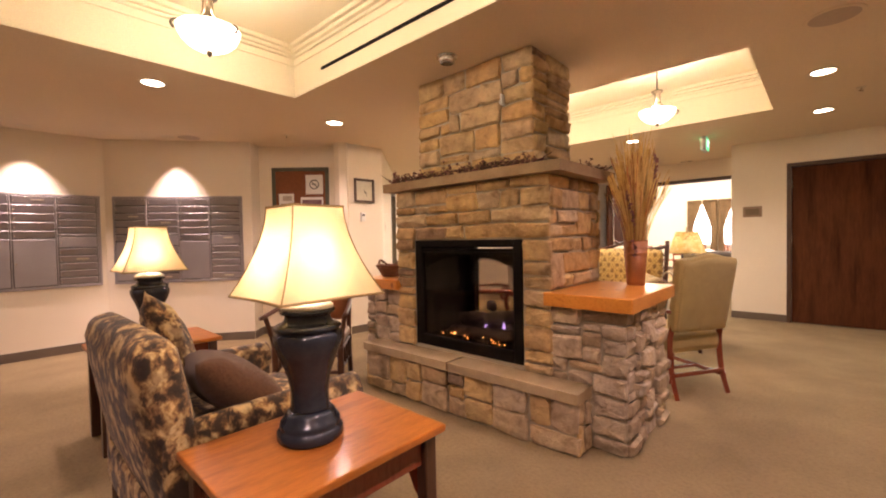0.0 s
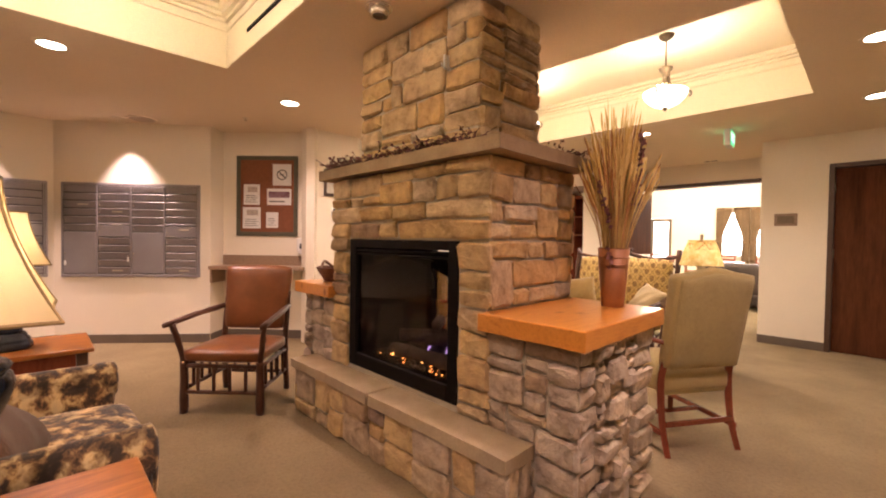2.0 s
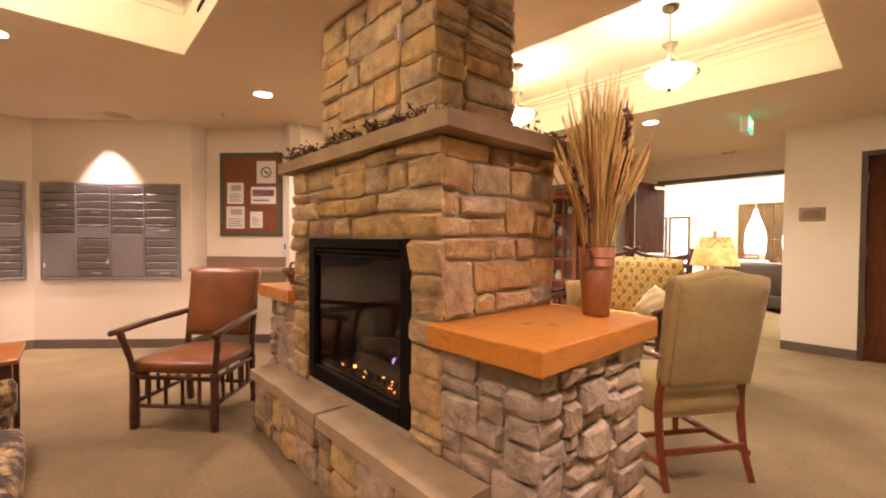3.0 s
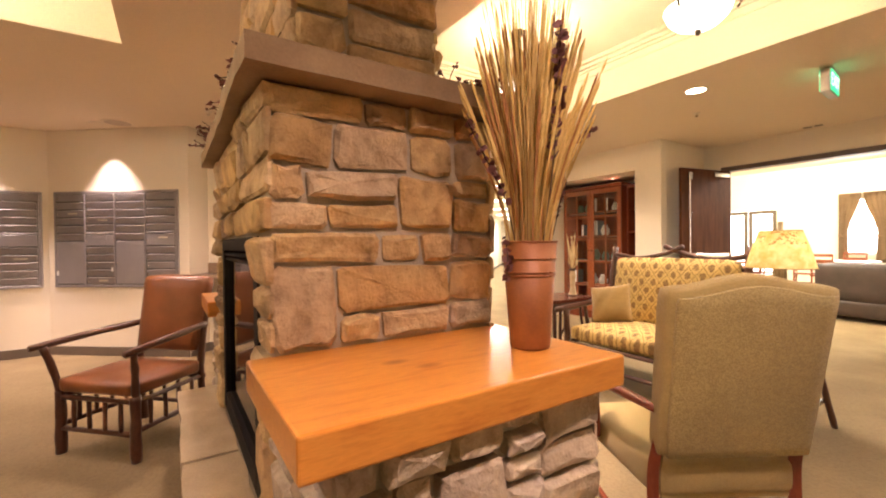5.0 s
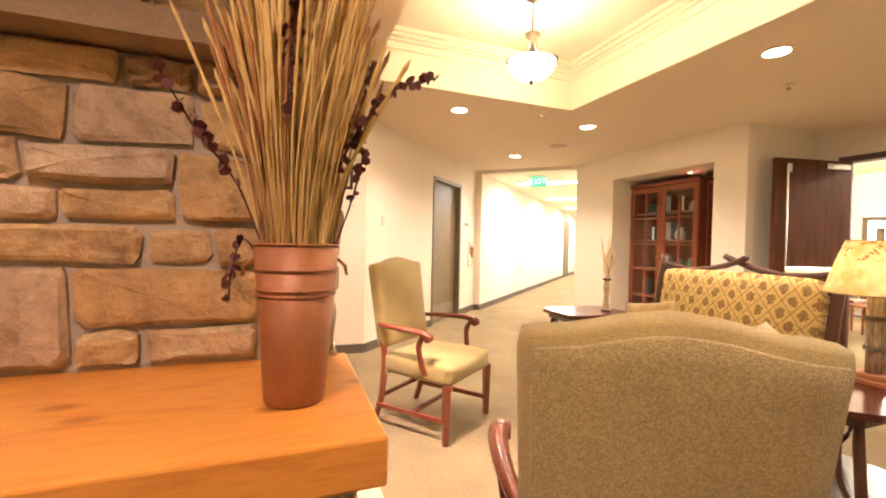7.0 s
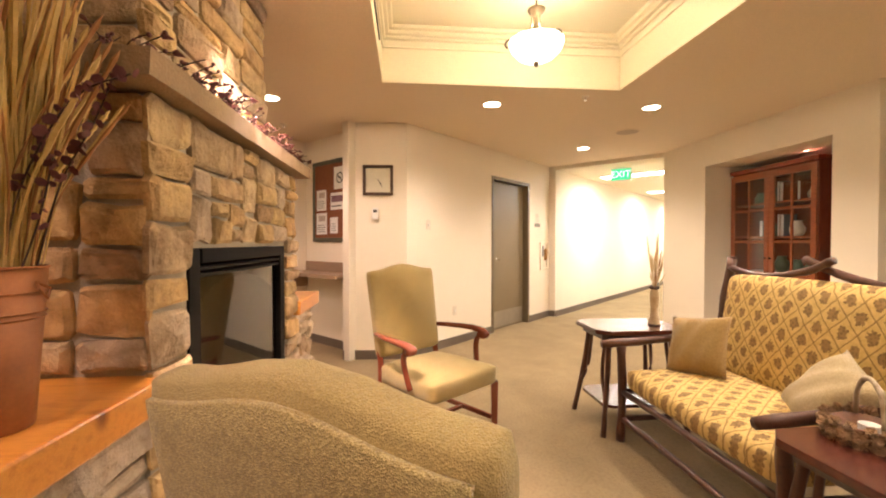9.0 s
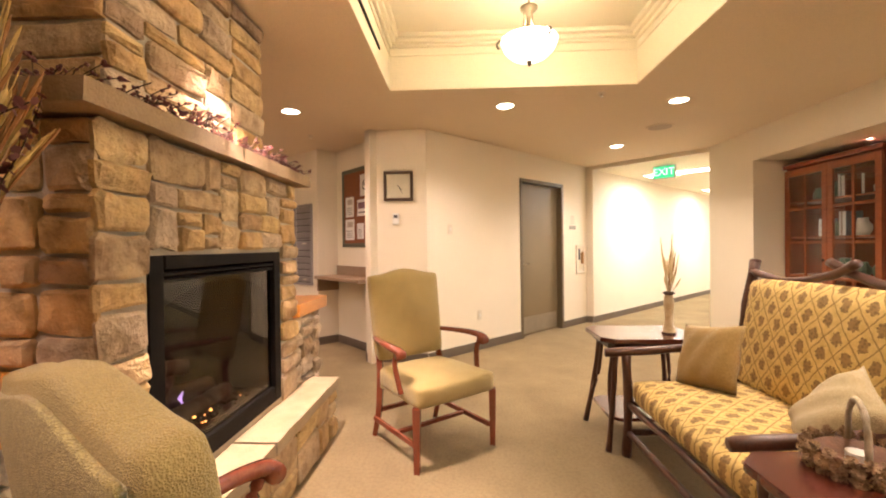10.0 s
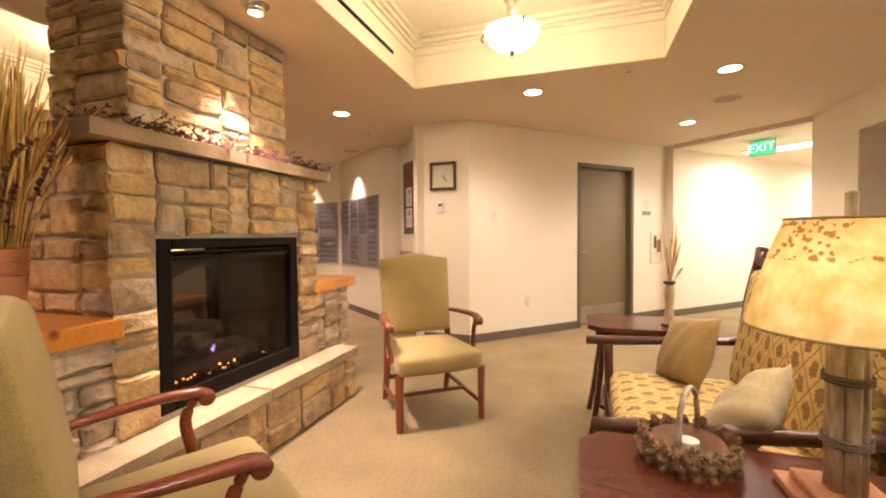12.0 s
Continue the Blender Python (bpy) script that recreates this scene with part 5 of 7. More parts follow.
# ---- furniture of the lounge ----
def arm_chair(m, label):
    """Upholstered open-arm chair with a humped back; it faces local -y."""
    top = empty("upholstered_armchair", m, label, "chair", "olive armchairs by the fire")

    def hump(q):
        if q.z > 0.3:
            k = (q.z - 0.3) / 0.34
            a = q.x / 0.30
            q.z += max(0, k) * (0.020 * math.cos(min(1, abs(a) * 1.15) * math.pi) + 0.006 * abs(a) ** 4)
        q.x *= 0.93 + 0.07 * max(0, q.z) / 0.62
        return q
    lean = pose(0, 0.245, 0.435, -9.5, 0, 0)
    part("seat", pad((-0.31, -0.30, 0.345), (0.31, 0.25, 0.475), 0.035, (0.008, 0.012, 0.03), warp=lambda q: Vector((q.x * (1 - 0.22 * (q.y + 0.30)), q.y, q.z))), GREENCLOTH, top, smooth=True)
    back = part("backrest", pad((-0.295, -0.05, 0.07), (0.295, 0.035, 0.655), 0.03, (0, 0.022, 0), 9, warp=hump, m=lean), GREENCLOTH, top, smooth=True)
    part("back_panel", pad((-0.268, 0.030, 0.08), (0.268, 0.046, 0.630), 0.007, (0, 0.027, 0), 9, warp=hump, m=lean), BACKCLOTH, back, "tweed outer back panel", True)
    edge = []
    for k in range(31):
        t = k / 30
        if t < 0.3:
            p = Vector((-0.264, 0.036, 0.085 + t / 0.3 * 0.525))
        elif t < 0.7:
            p = Vector((-0.264 + (t - 0.3) / 0.4 * 0.528, 0.036, 0.624))
        else:
            p = Vector((0.264, 0.036, 0.612 - (t - 0.7) / 0.3 * 0.525))
        edge.append(lean @ hump(p))
    part("piping", tube(edge, 0.006, 6), GREENCLOTH, back, smooth=True)
    part("back_rail", box((-0.27, 0.20, 0.335), (0.27, 0.24, 0.40), None, 0.006), GREENCLOTH, top)
    for s in (1, -1):
        part("front_leg", tube([(s * 0.305, -0.27, 0.0), (s * 0.305, -0.27, 0.36)], [0.024, 0.032], 4), MAHOGANY, top)
        part("rear_leg", tube(curve_points([(s * 0.265, 0.31, 0.0), (s * 0.262, 0.255, 0.18), (s * 0.26, 0.235, 0.42), (s * 0.255, 0.262, 0.56)], 4), [0.022, 0.023, 0.024, 0.025, 0.026, 0.027, 0.028, 0.028, 0.028, 0.027, 0.026, 0.025, 0.024], 4), MAHOGANY, top)
        part("side_stretcher", box((s * 0.285 - 0.011, -0.26, 0.115), (s * 0.285 + 0.011, 0.275, 0.145), None, 0.003), MAHOGANY, top)
        arm = curve_points([(s * 0.275, 0.27, 0.66), (s * 0.32, 0.12, 0.665), (s * 0.345, -0.03, 0.668), (s * 0.345, -0.13, 0.66), (s * 0.34, -0.165, 0.642)], 5)
        part("arm_rest", tube(arm, [0.022 + 0.012 * min(1, i / 14) for i in range(len(arm))], 10, flat=0.62), MAHOGANY, top, smooth=True)
        part("arm_scroll", lathe([(0.024, -0.030), (0.029, -0.02), (0.029, 0.02), (0.024, 0.030)], n=14, m=pose(s * 0.34, -0.155, 0.638, 0, 90, 0)), MAHOGANY, top, smooth=True)
        post = curve_points([(s * 0.315, -0.12, 0.40), (s * 0.325, -0.10, 0.47), (s * 0.338, -0.085, 0.57), (s * 0.342, -0.115, 0.64)], 5)
        part("arm_post", tube(post, 0.020, 8, flat=0.8), MAHOGANY, top, smooth=True)
    part("cross_stretcher", box((-0.275, -0.02, 0.118), (0.275, 0.006, 0.142), None, 0.003), MAHOGANY, top)
    part("rear_stretcher", box((-0.255, 0.262, 0.16), (0.255, 0.282, 0.19), None, 0.003), MAHOGANY, top)
    return top


def facing(x, y, dx, dy):
    """The pose of a thing that faces local -y, turned to look along (dx, dy)."""
    return pose(x, y, 0, 0, 0, math.degrees(math.atan2(dx, -dy)))


near_chair = arm_chair(facing(-0.884, 5.733, -0.856, 0.518) @ Matrix.Diagonal((0.93, 1, 1, 1)), "olive-gold upholstered armchair with mahogany arms, beside the pine shelf")
far_chair = copy_thing(near_chair, facing(-2.735, 5.865, 0.78, 0.625))
far_chair["label"] = "olive-gold upholstered armchair with mahogany arms, facing the settee"


def branch(points, r, wob=0.10, n=8, k=4):
    pts = curve_points(points, k)
    return tube(pts, [r * random.uniform(0.9, 1.1) for _ in pts], n, wob)


def leather_chair(m):
    top = empty("leather_armchair", m, "cognac leather armchair with dark hickory branch frame", "chair")
    w, d = 0.27, 0.25
    part("seat", pad((-0.27, -0.27, 0.36), (0.27, 0.24, 0.45), 0.03, (0.01, 0.01, 0.028), warp=lambda q: Vector((q.x * (1 - 0.12 * q.y), q.y, q.z))), LEATHER, top, "rounded leather seat", True)
    lean = pose(0, 0.235, 0.50, -12, 0, 0)

    def shoulders(q):
        q.x *= 0.90 + 0.14 * q.z / 0.52
        q.z -= 0.012 * (q.x / 0.28) ** 2 * (q.z > 0.3)
        return q
    part("backrest", pad((-0.265, -0.045, 0.0), (0.265, 0.035, 0.52), 0.032, (0, 0.02, 0), warp=shoulders, m=lean), LEATHER, top, "tall leather backrest", True)
    for s in (1, -1):
        part("front_leg", branch([(s * w, -d, 0), (s * w, -d, 0.2), (s * w, -d, 0.37)], 0.027), HICKORY, top, smooth=True)
        part("arm_post", branch([(s * w, -d, 0.36), (s * (w + 0.025), -d - 0.02, 0.5), (s * (w + 0.05), -d - 0.05, 0.63)], 0.02), HICKORY, top, smooth=True)
        part("rear_post", branch([(s * 0.25, 0.27, 0), (s * 0.25, 0.24, 0.4), (s * 0.245, 0.30, 0.80)], 0.025), HICKORY, top, smooth=True)
        part("arm_rest", branch([(s * 0.26, 0.28, 0.68), (s * 0.30, 0.0, 0.665), (s * 0.335, -0.36, 0.635)], 0.021), HICKORY, top, smooth=True)
        for z in (0.17, 0.335):
            part("side_rail", branch([(s * w, -d, z), (s * 0.25, 0.25, z)], 0.015), HICKORY, top, smooth=True)
        for k in range(4):
            y = -d + 0.10 + k * 0.10
            part("spindle", branch([(s * 0.265, y, 0.17), (s * 0.262, y, 0.34)], 0.012), HICKORY, top, smooth=True)
    for y in (-d, 0.25):
        for z in (0.15, 0.335):
            part("cross_rail", branch([(-w, y, z), (w, y, z)], 0.015), HICKORY, top, smooth=True)
        for k in range(4):
            x = -0.17 + k * 0.113
            part("spindle", branch([(x, y, 0.15), (x, y, 0.34)], 0.012), HICKORY, top, smooth=True)
    return top


leather_chair(facing(-3.285, 3.865, 0.70, -0.715))


def log_settee(m):
    """Two-seat settee of branches with printed cushions; it faces local -y."""
    top = empty("log_settee", m, "branch-framed settee with yellow diamond-print cushions", "settee")
    W2 = 0.57
    part("seat_cushion", pad((-0.55, -0.36, 0.33), (0.55, 0.30, 0.47), 0.05, (0.01, 0.02, 0.03), 9), PRINT_SEAT, top, "yellow diamond-print seat cushion", True)
    back = pad((-0.535, -0.06, 0.0), (0.535, 0.05, 0.60), 0.045, (0, 0.035, 0.01), 9)
    b = part("back_cushion", back, PRINT_BACK, top, "yellow diamond-print back cushion", True)
    b.matrix_local = pose(0, 0.265, 0.46, -10, 0, 0)
    for s in (1, -1):
        part("back_post", branch([(s * W2, 0.30, 0), (s * W2, 0.27, 0.40), (s * (W2 + 0.01), 0.32, 0.80), (s * (W2 + 0.012), 0.385, 1.15)], 0.028), HICKORY, top, smooth=True)
        part("post_cap", lathe([(0.028, 0), (0.030, 0.008), (0.022, 0.016)], n=10, m=pose(s * (W2 + 0.012), 0.386, 1.147, -10)), HICKORY, top)
        part("front_leg", branch([(s * W2, -0.37, 0), (s * W2, -0.36, 0.3), (s * W2, -0.37, 0.60)], 0.027), HICKORY, top, smooth=True)
        part("arm_rest", branch([(s * W2, 0.36, 0.66), (s * (W2 + 0.01), 0.0, 0.64), (s * (W2 + 0.01), -0.49, 0.612)], 0.026), HICKORY, top, smooth=True)
        for z in (0.14, 0.31):
            part("side_rail", branch([(s * W2, -0.36, z), (s * W2, 0.28, z)], 0.017), HICKORY, top, smooth=True)
        part("top_rail", branch([(s * (W2 + 0.01), 0.37, 1.09), (s * 0.33, 0.372, 1.055), (s * 0.08, 0.385, 1.10), (-s * 0.09, 0.37 + s * 0.02, 1.165)], 0.021), HICKORY, top, smooth=True)
    for y, zs in ((-0.36, (0.14, 0.31)), (0.28, (0.16, 0.33))):
        for z in zs:
            part("cross_rail", branch([(-W2, y, z), (0, y, z + 0.006), (W2, y, z)], 0.018), HICKORY, top, smooth=True)
    for z in (0.62, 0.98):
        part("back_slat", branch([(-W2, 0.355 if z > 0.9 else 0.32, z), (W2, 0.355 if z > 0.9 else 0.32, z)], 0.016), HICKORY, top, smooth=True)
    return top


log_settee(pose(-2.005, 7.41, 0))


def throw_pillow(m, w, h, t, mat, label, seed):
    ob = finish("throw_pillow", pillow_mesh(w, h, t, seed=seed), mat, None, "", True)
    ob.matrix_world = m
    return tagged(ob, label, "pillow", "throw pillows")


throw_pillow(pose(-2.37, 7.40, 0.645, -24, -9, 22), 0.36, 0.36, 0.14, PILLOWTAN, "tan velvet throw pillow leaning on the settee", 1)
throw_pillow(pose(-1.60, 7.40, 0.625, -38, 14, -30), 0.36, 0.34, 0.15, PILLOWPALE, "pale gold throw pillow slumped on the settee", 4)


def branch_table(m, lx, ly, h, label):
    """Side table with clipped corners, splayed double branch legs and a lower shelf."""
    top = empty("branch_side_table", m, label, "side table", "dark branch side tables")
    c = 0.07
    def octagon(x, y, cc):
        return [(-x + cc, -y), (x - cc, -y), (x, -y + cc), (x, y - cc), (x - cc, y), (-x + cc, y), (-x, y - cc), (-x, -y + cc)]
    bm = add_prism(bmesh.new(), octagon(lx / 2, ly / 2, c), h - 0.028, h)
    bmesh.ops.bevel(bm, geom=bm.edges[:], offset=0.004, segments=2, affect="EDGES")
    part("tabletop", bm, TABLETOP, top, "dark red plank top")
    part("apron", add_prism(bmesh.new(), octagon(lx / 2 - 0.05, ly / 2 - 0.05, 0.03), h - 0.07, h - 0.028), DARKWOOD, top)
    part("lower_shelf", add_prism(bmesh.new(), octagon(lx / 2 - 0.03, ly / 2 - 0.05, 0.05), 0.17, 0.19), TABLETOP, top)
    for sx in (1, -1):
        for sy in (1, -1):
            part("leg", branch([(sx * (lx / 2 + 0.0), sy * (ly / 2 - 0.02), 0), (sx * (lx / 2 - 0.05), sy * (ly / 2 - 0.07), h * 0.5), (sx * (lx / 2 - 0.08), sy * (ly / 2 - 0.10), h - 0.03)], 0.018), HICKORY, top, smooth=True)
            part("brace", branch([(sx * (lx / 2 - 0.03), sy * (ly / 2 - 0.05), h * 0.32), (sx * (lx / 2 - 0.12), sy * (ly / 2 - 0.07), h * 0.55), (sx * (lx / 2 - 0.13), sy * (ly / 2 - 0.10), h - 0.05)], 0.012), HICKORY, top, smooth=True)
    return top


branch_table(pose(-2.855, 7.24, 0), 0.46, 0.62, 0.68, "dark branch side table beside the settee")
branch_table(pose(-1.13, 7.25, 0), 0.48, 0.74, 0.62, "dark red plank side table with splayed legs")

# vase with dried stems on the far side table
vs = empty("dried_stem_vase", pose(-2.80, 7.40, 0.68), "cream vase with dried grass stems on a side table", "vase")
part("vase", lathe([(0.034, 0), (0.040, 0.008), (0.038, 0.018), (0.030, 0.05), (0.022, 0.10), (0.026, 0.15), (0.032, 0.20), (0.026, 0.235), (0.022, 0.25)], n=20), mottled("marbled_glaze", (0.40, 0.26, 0.12), (0.62, 0.50, 0.32), 14.0, 0.4, 0.05), vs, smooth=True)
part("rim", lathe([(0.022, 0.25), (0.034, 0.258), (0.036, 0.266), (0.028, 0.27)], n=20), TWIG, vs, "dark brown vase rim", True)
part("foot_ring", lathe([(0.042, 0), (0.044, 0.006), (0.040, 0.012)], n=20), TWIG, vs, smooth=True)
PALESTEM = mottled("pale_dried_stem", (0.62, 0.47, 0.25), (0.74, 0.60, 0.36), 20.0, 0.8, 0.05)
rng = random.Random(8)
for k in range(26):
    a, sp = rng.uniform(0, 6.28), rng.uniform(0.01, 0.075)
    h = rng.uniform(0.10, 0.24) if k % 3 == 0 else rng.uniform(0.22, 0.40)
    dx, dy = sp * math.cos(a), sp * math.sin(a)
    pts = curve_points([(0, 0, 0.24), (dx * 0.55, dy * 0.55, 0.24 + h * 0.5), (dx, dy, 0.24 + h)], 3)
    part("stem", tube(pts, [0.002] * 4 + [0.006, 0.004, 0.001], 5), PALESTEM if rng.random() < 0.8 else RUSTGRASS, vs)


# ---- leaf-print armchair and its tables ----
lc = empty("leaf_print_armchair", pose(-1.955, 2.585, 0) @ Matrix.Diagonal((0.885, 0.81, 1.075, 1)), "wide dark leaf-print armchair with rolled arms", "armchair")
part("base", pad((-0.57, -0.40, 0.12), (0.57, 0.54, 0.32), 0.03, cuts=5), PRINT_DARK, lc, smooth=True)
part("seat_cushion", pad((-0.40, -0.24, 0.30), (0.40, 0.58, 0.47), 0.05, (0.01, 0.02, 0.025)), PRINT_DARK, lc, "plump leaf-print seat cushion", True)
part("backrest", pad((-0.56, -0.09, 0.0), (0.55, 0.09, 0.58), 0.07, (0, 0.03, 0.015), m=pose(0, -0.29, 0.30, 12, 0, 0)), PRINT_DARK, lc, smooth=True)
for s in (1, -1):
    arm = part("arm", pad((s * 0.49 - 0.08, -0.40, 0.13), (s * 0.49 + 0.08, 0.53, 0.55), 0.05, cuts=6), PRINT_DARK, lc, smooth=True)
    part("arm_roll", lathe([(0.055, -0.40), (0.075, -0.385), (0.078, 0.0), (0.075, 0.53), (0.055, 0.545)], n=18, m=pose(s * 0.50, 0.0, 0.535, -90, 0, 0)), PRINT_DARK, arm, smooth=True)
    for y in (-0.36, 0.48):
        part("foot", tube([(s * 0.5, y * 1.03, 0), (s * 0.5, y, 0.14)], [0.02, 0.028], 4), DARKWOOD, lc)
throw_pillow(pose(-1.78, 2.60, 0.645, -50, 8, 170), 0.52, 0.44, 0.20, PILLOWBROWN, "plain brown throw pillow lying on the armchair", 6)
throw_pillow(pose(-2.20, 2.48, 0.77, -20, 24, 158), 0.44, 0.44, 0.16, PRINT_DARK, "leaf-print throw pillow standing on the armchair", 9)


def end_table(x, y, label):
    top = empty("end_table", pose(x, y, 0), label, "end table", "cherry end tables")
    lx, ly, h = 0.51, 0.685, 0.605
    part("tabletop", box((-lx / 2, -ly / 2, h - 0.026), (lx / 2, ly / 2, h), None, 0.005, 2), CHERRYTOP, top, "glossy cherry plank top")
    for sx in (1, -1):
        for sy in (1, -1):
            part("leg", box((sx * (lx / 2 - 0.05) - 0.025, sy * (ly / 2 - 0.05) - 0.025, 0), (sx * (lx / 2 - 0.05) + 0.025, sy * (ly / 2 - 0.05) + 0.025, h - 0.027), None, 0.004), DARKWOOD, top)
    for sx in (1, -1):
        part("apron", box((sx * (lx / 2 - 0.055) - 0.01, -ly / 2 + 0.076, h - 0.13), (sx * (lx / 2 - 0.055) + 0.01, ly / 2 - 0.076, h - 0.027), None, 0.002), MAHOGANY, top)
    for sy in (1, -1):
        part("apron", box((-lx / 2 + 0.076, sy * (ly / 2 - 0.055) - 0.01, h - 0.13), (lx / 2 - 0.076, sy * (ly / 2 - 0.055) + 0.01, h - 0.027), None, 0.002), MAHOGANY, top)
        for sx in (1, -1):
            br = add_prism(bmesh.new(), [(0, 0), (0.07, 0), (0.055, -0.05), (0.02, -0.11), (0, -0.13)], -0.011, 0.011)
            bmesh.ops.transform(br, matrix=pose(-sx * (lx / 2 - 0.0755), sy * (ly / 2 - 0.055), h - 0.13) @ Matrix.Rotation(math.pi / 2, 4, "X") @ Matrix.Diagonal((sx, 1, 1, 1)), verts=br.verts)
            part("corbel", br, MAHOGANY, top)
    part("lower_shelf", box((-lx / 2 + 0.04, -ly / 2 + 0.09, 0.13), (lx / 2 - 0.04, ly / 2 - 0.09, 0.15), None, 0.003), MAHOGANY, top)
    return top


CHERRYTOP = wood("glossy_cherry_top", (0.29, 0.080, 0.012), (0.48, 0.165, 0.028), 0.30, 3.0, (7, 1, 7), 0.25)
end_table(-1.165, 2.625, "cherry end table with dark square legs")
end_table(-3.27, 2.65, "cherry end table on the far side of the armchair")


def urn_lamp(x, y, z, label):
    top = empty("table_lamp", pose(x, y, z) @ Matrix.Diagonal((0.9, 0.9, 0.9, 1)), label, "lamp", "urn table lamps")
    part("foot", lathe([(0.112, 0.0), (0.118, 0.008), (0.118, 0.030), (0.110, 0.040), (0.106, 0.044), (0.108, 0.052), (0.104, 0.066), (0.094, 0.072), (0.090, 0.090), (0.080, 0.100), (0.070, 0.104)], n=36), SLATE, top, smooth=True)
    part("urn", lathe([(0.070, 0.104), (0.072, 0.112), (0.067, 0.122), (0.067, 0.17), (0.076, 0.225), (0.094, 0.28), (0.112, 0.32), (0.122, 0.35), (0.124, 0.368), (0.120, 0.384), (0.110, 0.392), (0.106, 0.394), (0.116, 0.398), (0.119, 0.406), (0.112, 0.414), (0.096, 0.420), (0.084, 0.428), (0.080, 0.445), (0.082, 0.452), (0.096, 0.456), (0.099, 0.465), (0.094, 0.473)], n=36), SLATE, top, "dark slate glazed urn body", True)
    part("cap", lathe([(0.092, 0.473), (0.094, 0.480), (0.084, 0.490), (0.055, 0.508), (0.022, 0.518), (0.012, 0.53)], n=28), PEWTER, top, "pale pewter cap", True)
    part("stem", tube([(0, 0, 0.52), (0, 0, 0.82)], 0.006, 8), BRONZE, top)
    bulb = part("bulb", lathe([(0.012, 0.56), (0.03, 0.60), (0.034, 0.64), (0.02, 0.675), (0.002, 0.685)], (0.03, 0.03, 0), 14), CANGLOW, top, smooth=True)
    z0, z1 = 0.52, 0.84
    levels = []
    for k in range(9):
        t = k / 8
        half = 0.098 + (0.198 - 0.098) * (1 - t) ** 1.7
        levels.append((z0 + (z1 - z0) * t, half))
    bm = bmesh.new()
    for sx, sy in ((1, 0), (0, 1), (-1, 0), (0, -1)):
        rings = []
        for zz, half in levels:
            row = []
            for j in range(7):
                u = -1 + 2 * j / 6
                bow = half * (0.94 + 0.06 * u * u)
                px, py = (sx * bow - sy * half * u, sy * bow + sx * half * u)
                row.append(bm.verts.new((px, py, zz)))
            rings.append(row)
        for a, b in zip(rings, rings[1:]):
            for j in range(6):
                bm.faces.new((a[j], a[j + 1], b[j + 1], b[j]))
    bmesh.ops.remove_doubles(bm, verts=bm.verts, dist=0.0005)
    sh = part("shade", bm, SHADE, top, "cream square bell shade, lit", True)
    for sx in (1, -1):
        for sy in (1, -1):
            part("seam", tube([(sx * hf, sy * hf, zz) for zz, hf in levels], 0.0028, 6), SHADETRIM, sh)
    for zz, half in (levels[0], levels[-1]):
        loop = []
        for sx, sy in ((1, 0), (0, 1), (-1, 0), (0, -1)):
            for j in range(6):
                u = -1 + 2 * j / 6
                bow = half * (0.94 + 0.06 * u * u)
                loop.append((sx * bow - sy * half * u, sy * bow + sx * half * u, zz))
        part("braid", tube(loop + loop[:1], 0.005, 6), SHADETRIM, sh)
    for dz, w in ((0.63, 13.0),):
        lamp("POINT", "lamp_bulb", (x, y, z + dz * 0.9), w * 0.27, (1.0, 0.80, 0.56), 0.03)
    return top


urn_lamp(-1.20, 2.617, 0.605, "slate urn table lamp with lit cream bell shade")
urn_lamp(-3.27, 2.64, 0.605, "slate urn table lamp beyond the armchair, lit")

# birch stick lamp and pine cone basket on the side table
bl = empty("birch_lamp", pose(-1.125, 7.445, 0.62), "birch stick bundle lamp with lit parchment shade", "lamp")
part("base_block", box((-0.10, -0.10, 0.0), (0.10, 0.10, 0.022), None, 0.003), wood("pine_block", (0.35, 0.14, 0.06), (0.45, 0.2, 0.09), 0.5), bl)
part("base_block", box((-0.075, -0.075, 0.022), (0.075, 0.075, 0.045), None, 0.003), bpy.data.materials["pine_block"], bl)
rng = random.Random(2)
for k in range(7):
    a = 2 * math.pi * k / 6
    r = 0.024 if k < 6 else 0
    part("stick", tube([(r * math.cos(a), r * math.sin(a), 0.045), (r * math.cos(a) * 1.05, r * math.sin(a) * 1.05, 0.2), (r * math.cos(a), r * math.sin(a), 0.40 + rng.uniform(-0.01, 0.02))], [0.0145, 0.0135, 0.0145], 9, 0.06), BIRCH, bl, smooth=True)
for z in (0.15, 0.29):
    for k in range(3):
        part("twine", lathe([(0.043, -0.003), (0.0465, 0), (0.043, 0.003)], (0, 0, z + k * 0.007), 18, caps=False), ROPE, bl)
sh = part("shade", lathe([(0.190, 0.405), (0.168, 0.49), (0.142, 0.575), (0.116, 0.650)], n=40, caps=False), PARCHMENT, bl, "parchment shade with autumn leaf band, lit", True)
for r, z in ((0.190, 0.405), (0.116, 0.650)):
    part("braid", tube([(r * math.cos(2 * math.pi * k / 40), r * math.sin(2 * math.pi * k / 40), z) for k in range(41)], 0.003, 6), SHADETRIM, sh)
part("bulb", lathe([(0.012, 0.43), (0.03, 0.47), (0.034, 0.51), (0.02, 0.545), (0.002, 0.555)], (0, 0, 0), 14), CANGLOW, bl, smooth=True)
part("finial", box((-0.014, -0.008, 0.63), (0.014, 0.008, 0.71), None, 0.004), BIRCH, bl)
part("finial_rod", tube([(0, 0, 0.55), (0, 0, 0.64)], 0.004, 6), BRONZE, bl)
lamp("POINT", "birch_lamp_bulb", (-1.125, 7.445, 1.12), 7.5, (1.0, 0.82, 0.54), 0.025)


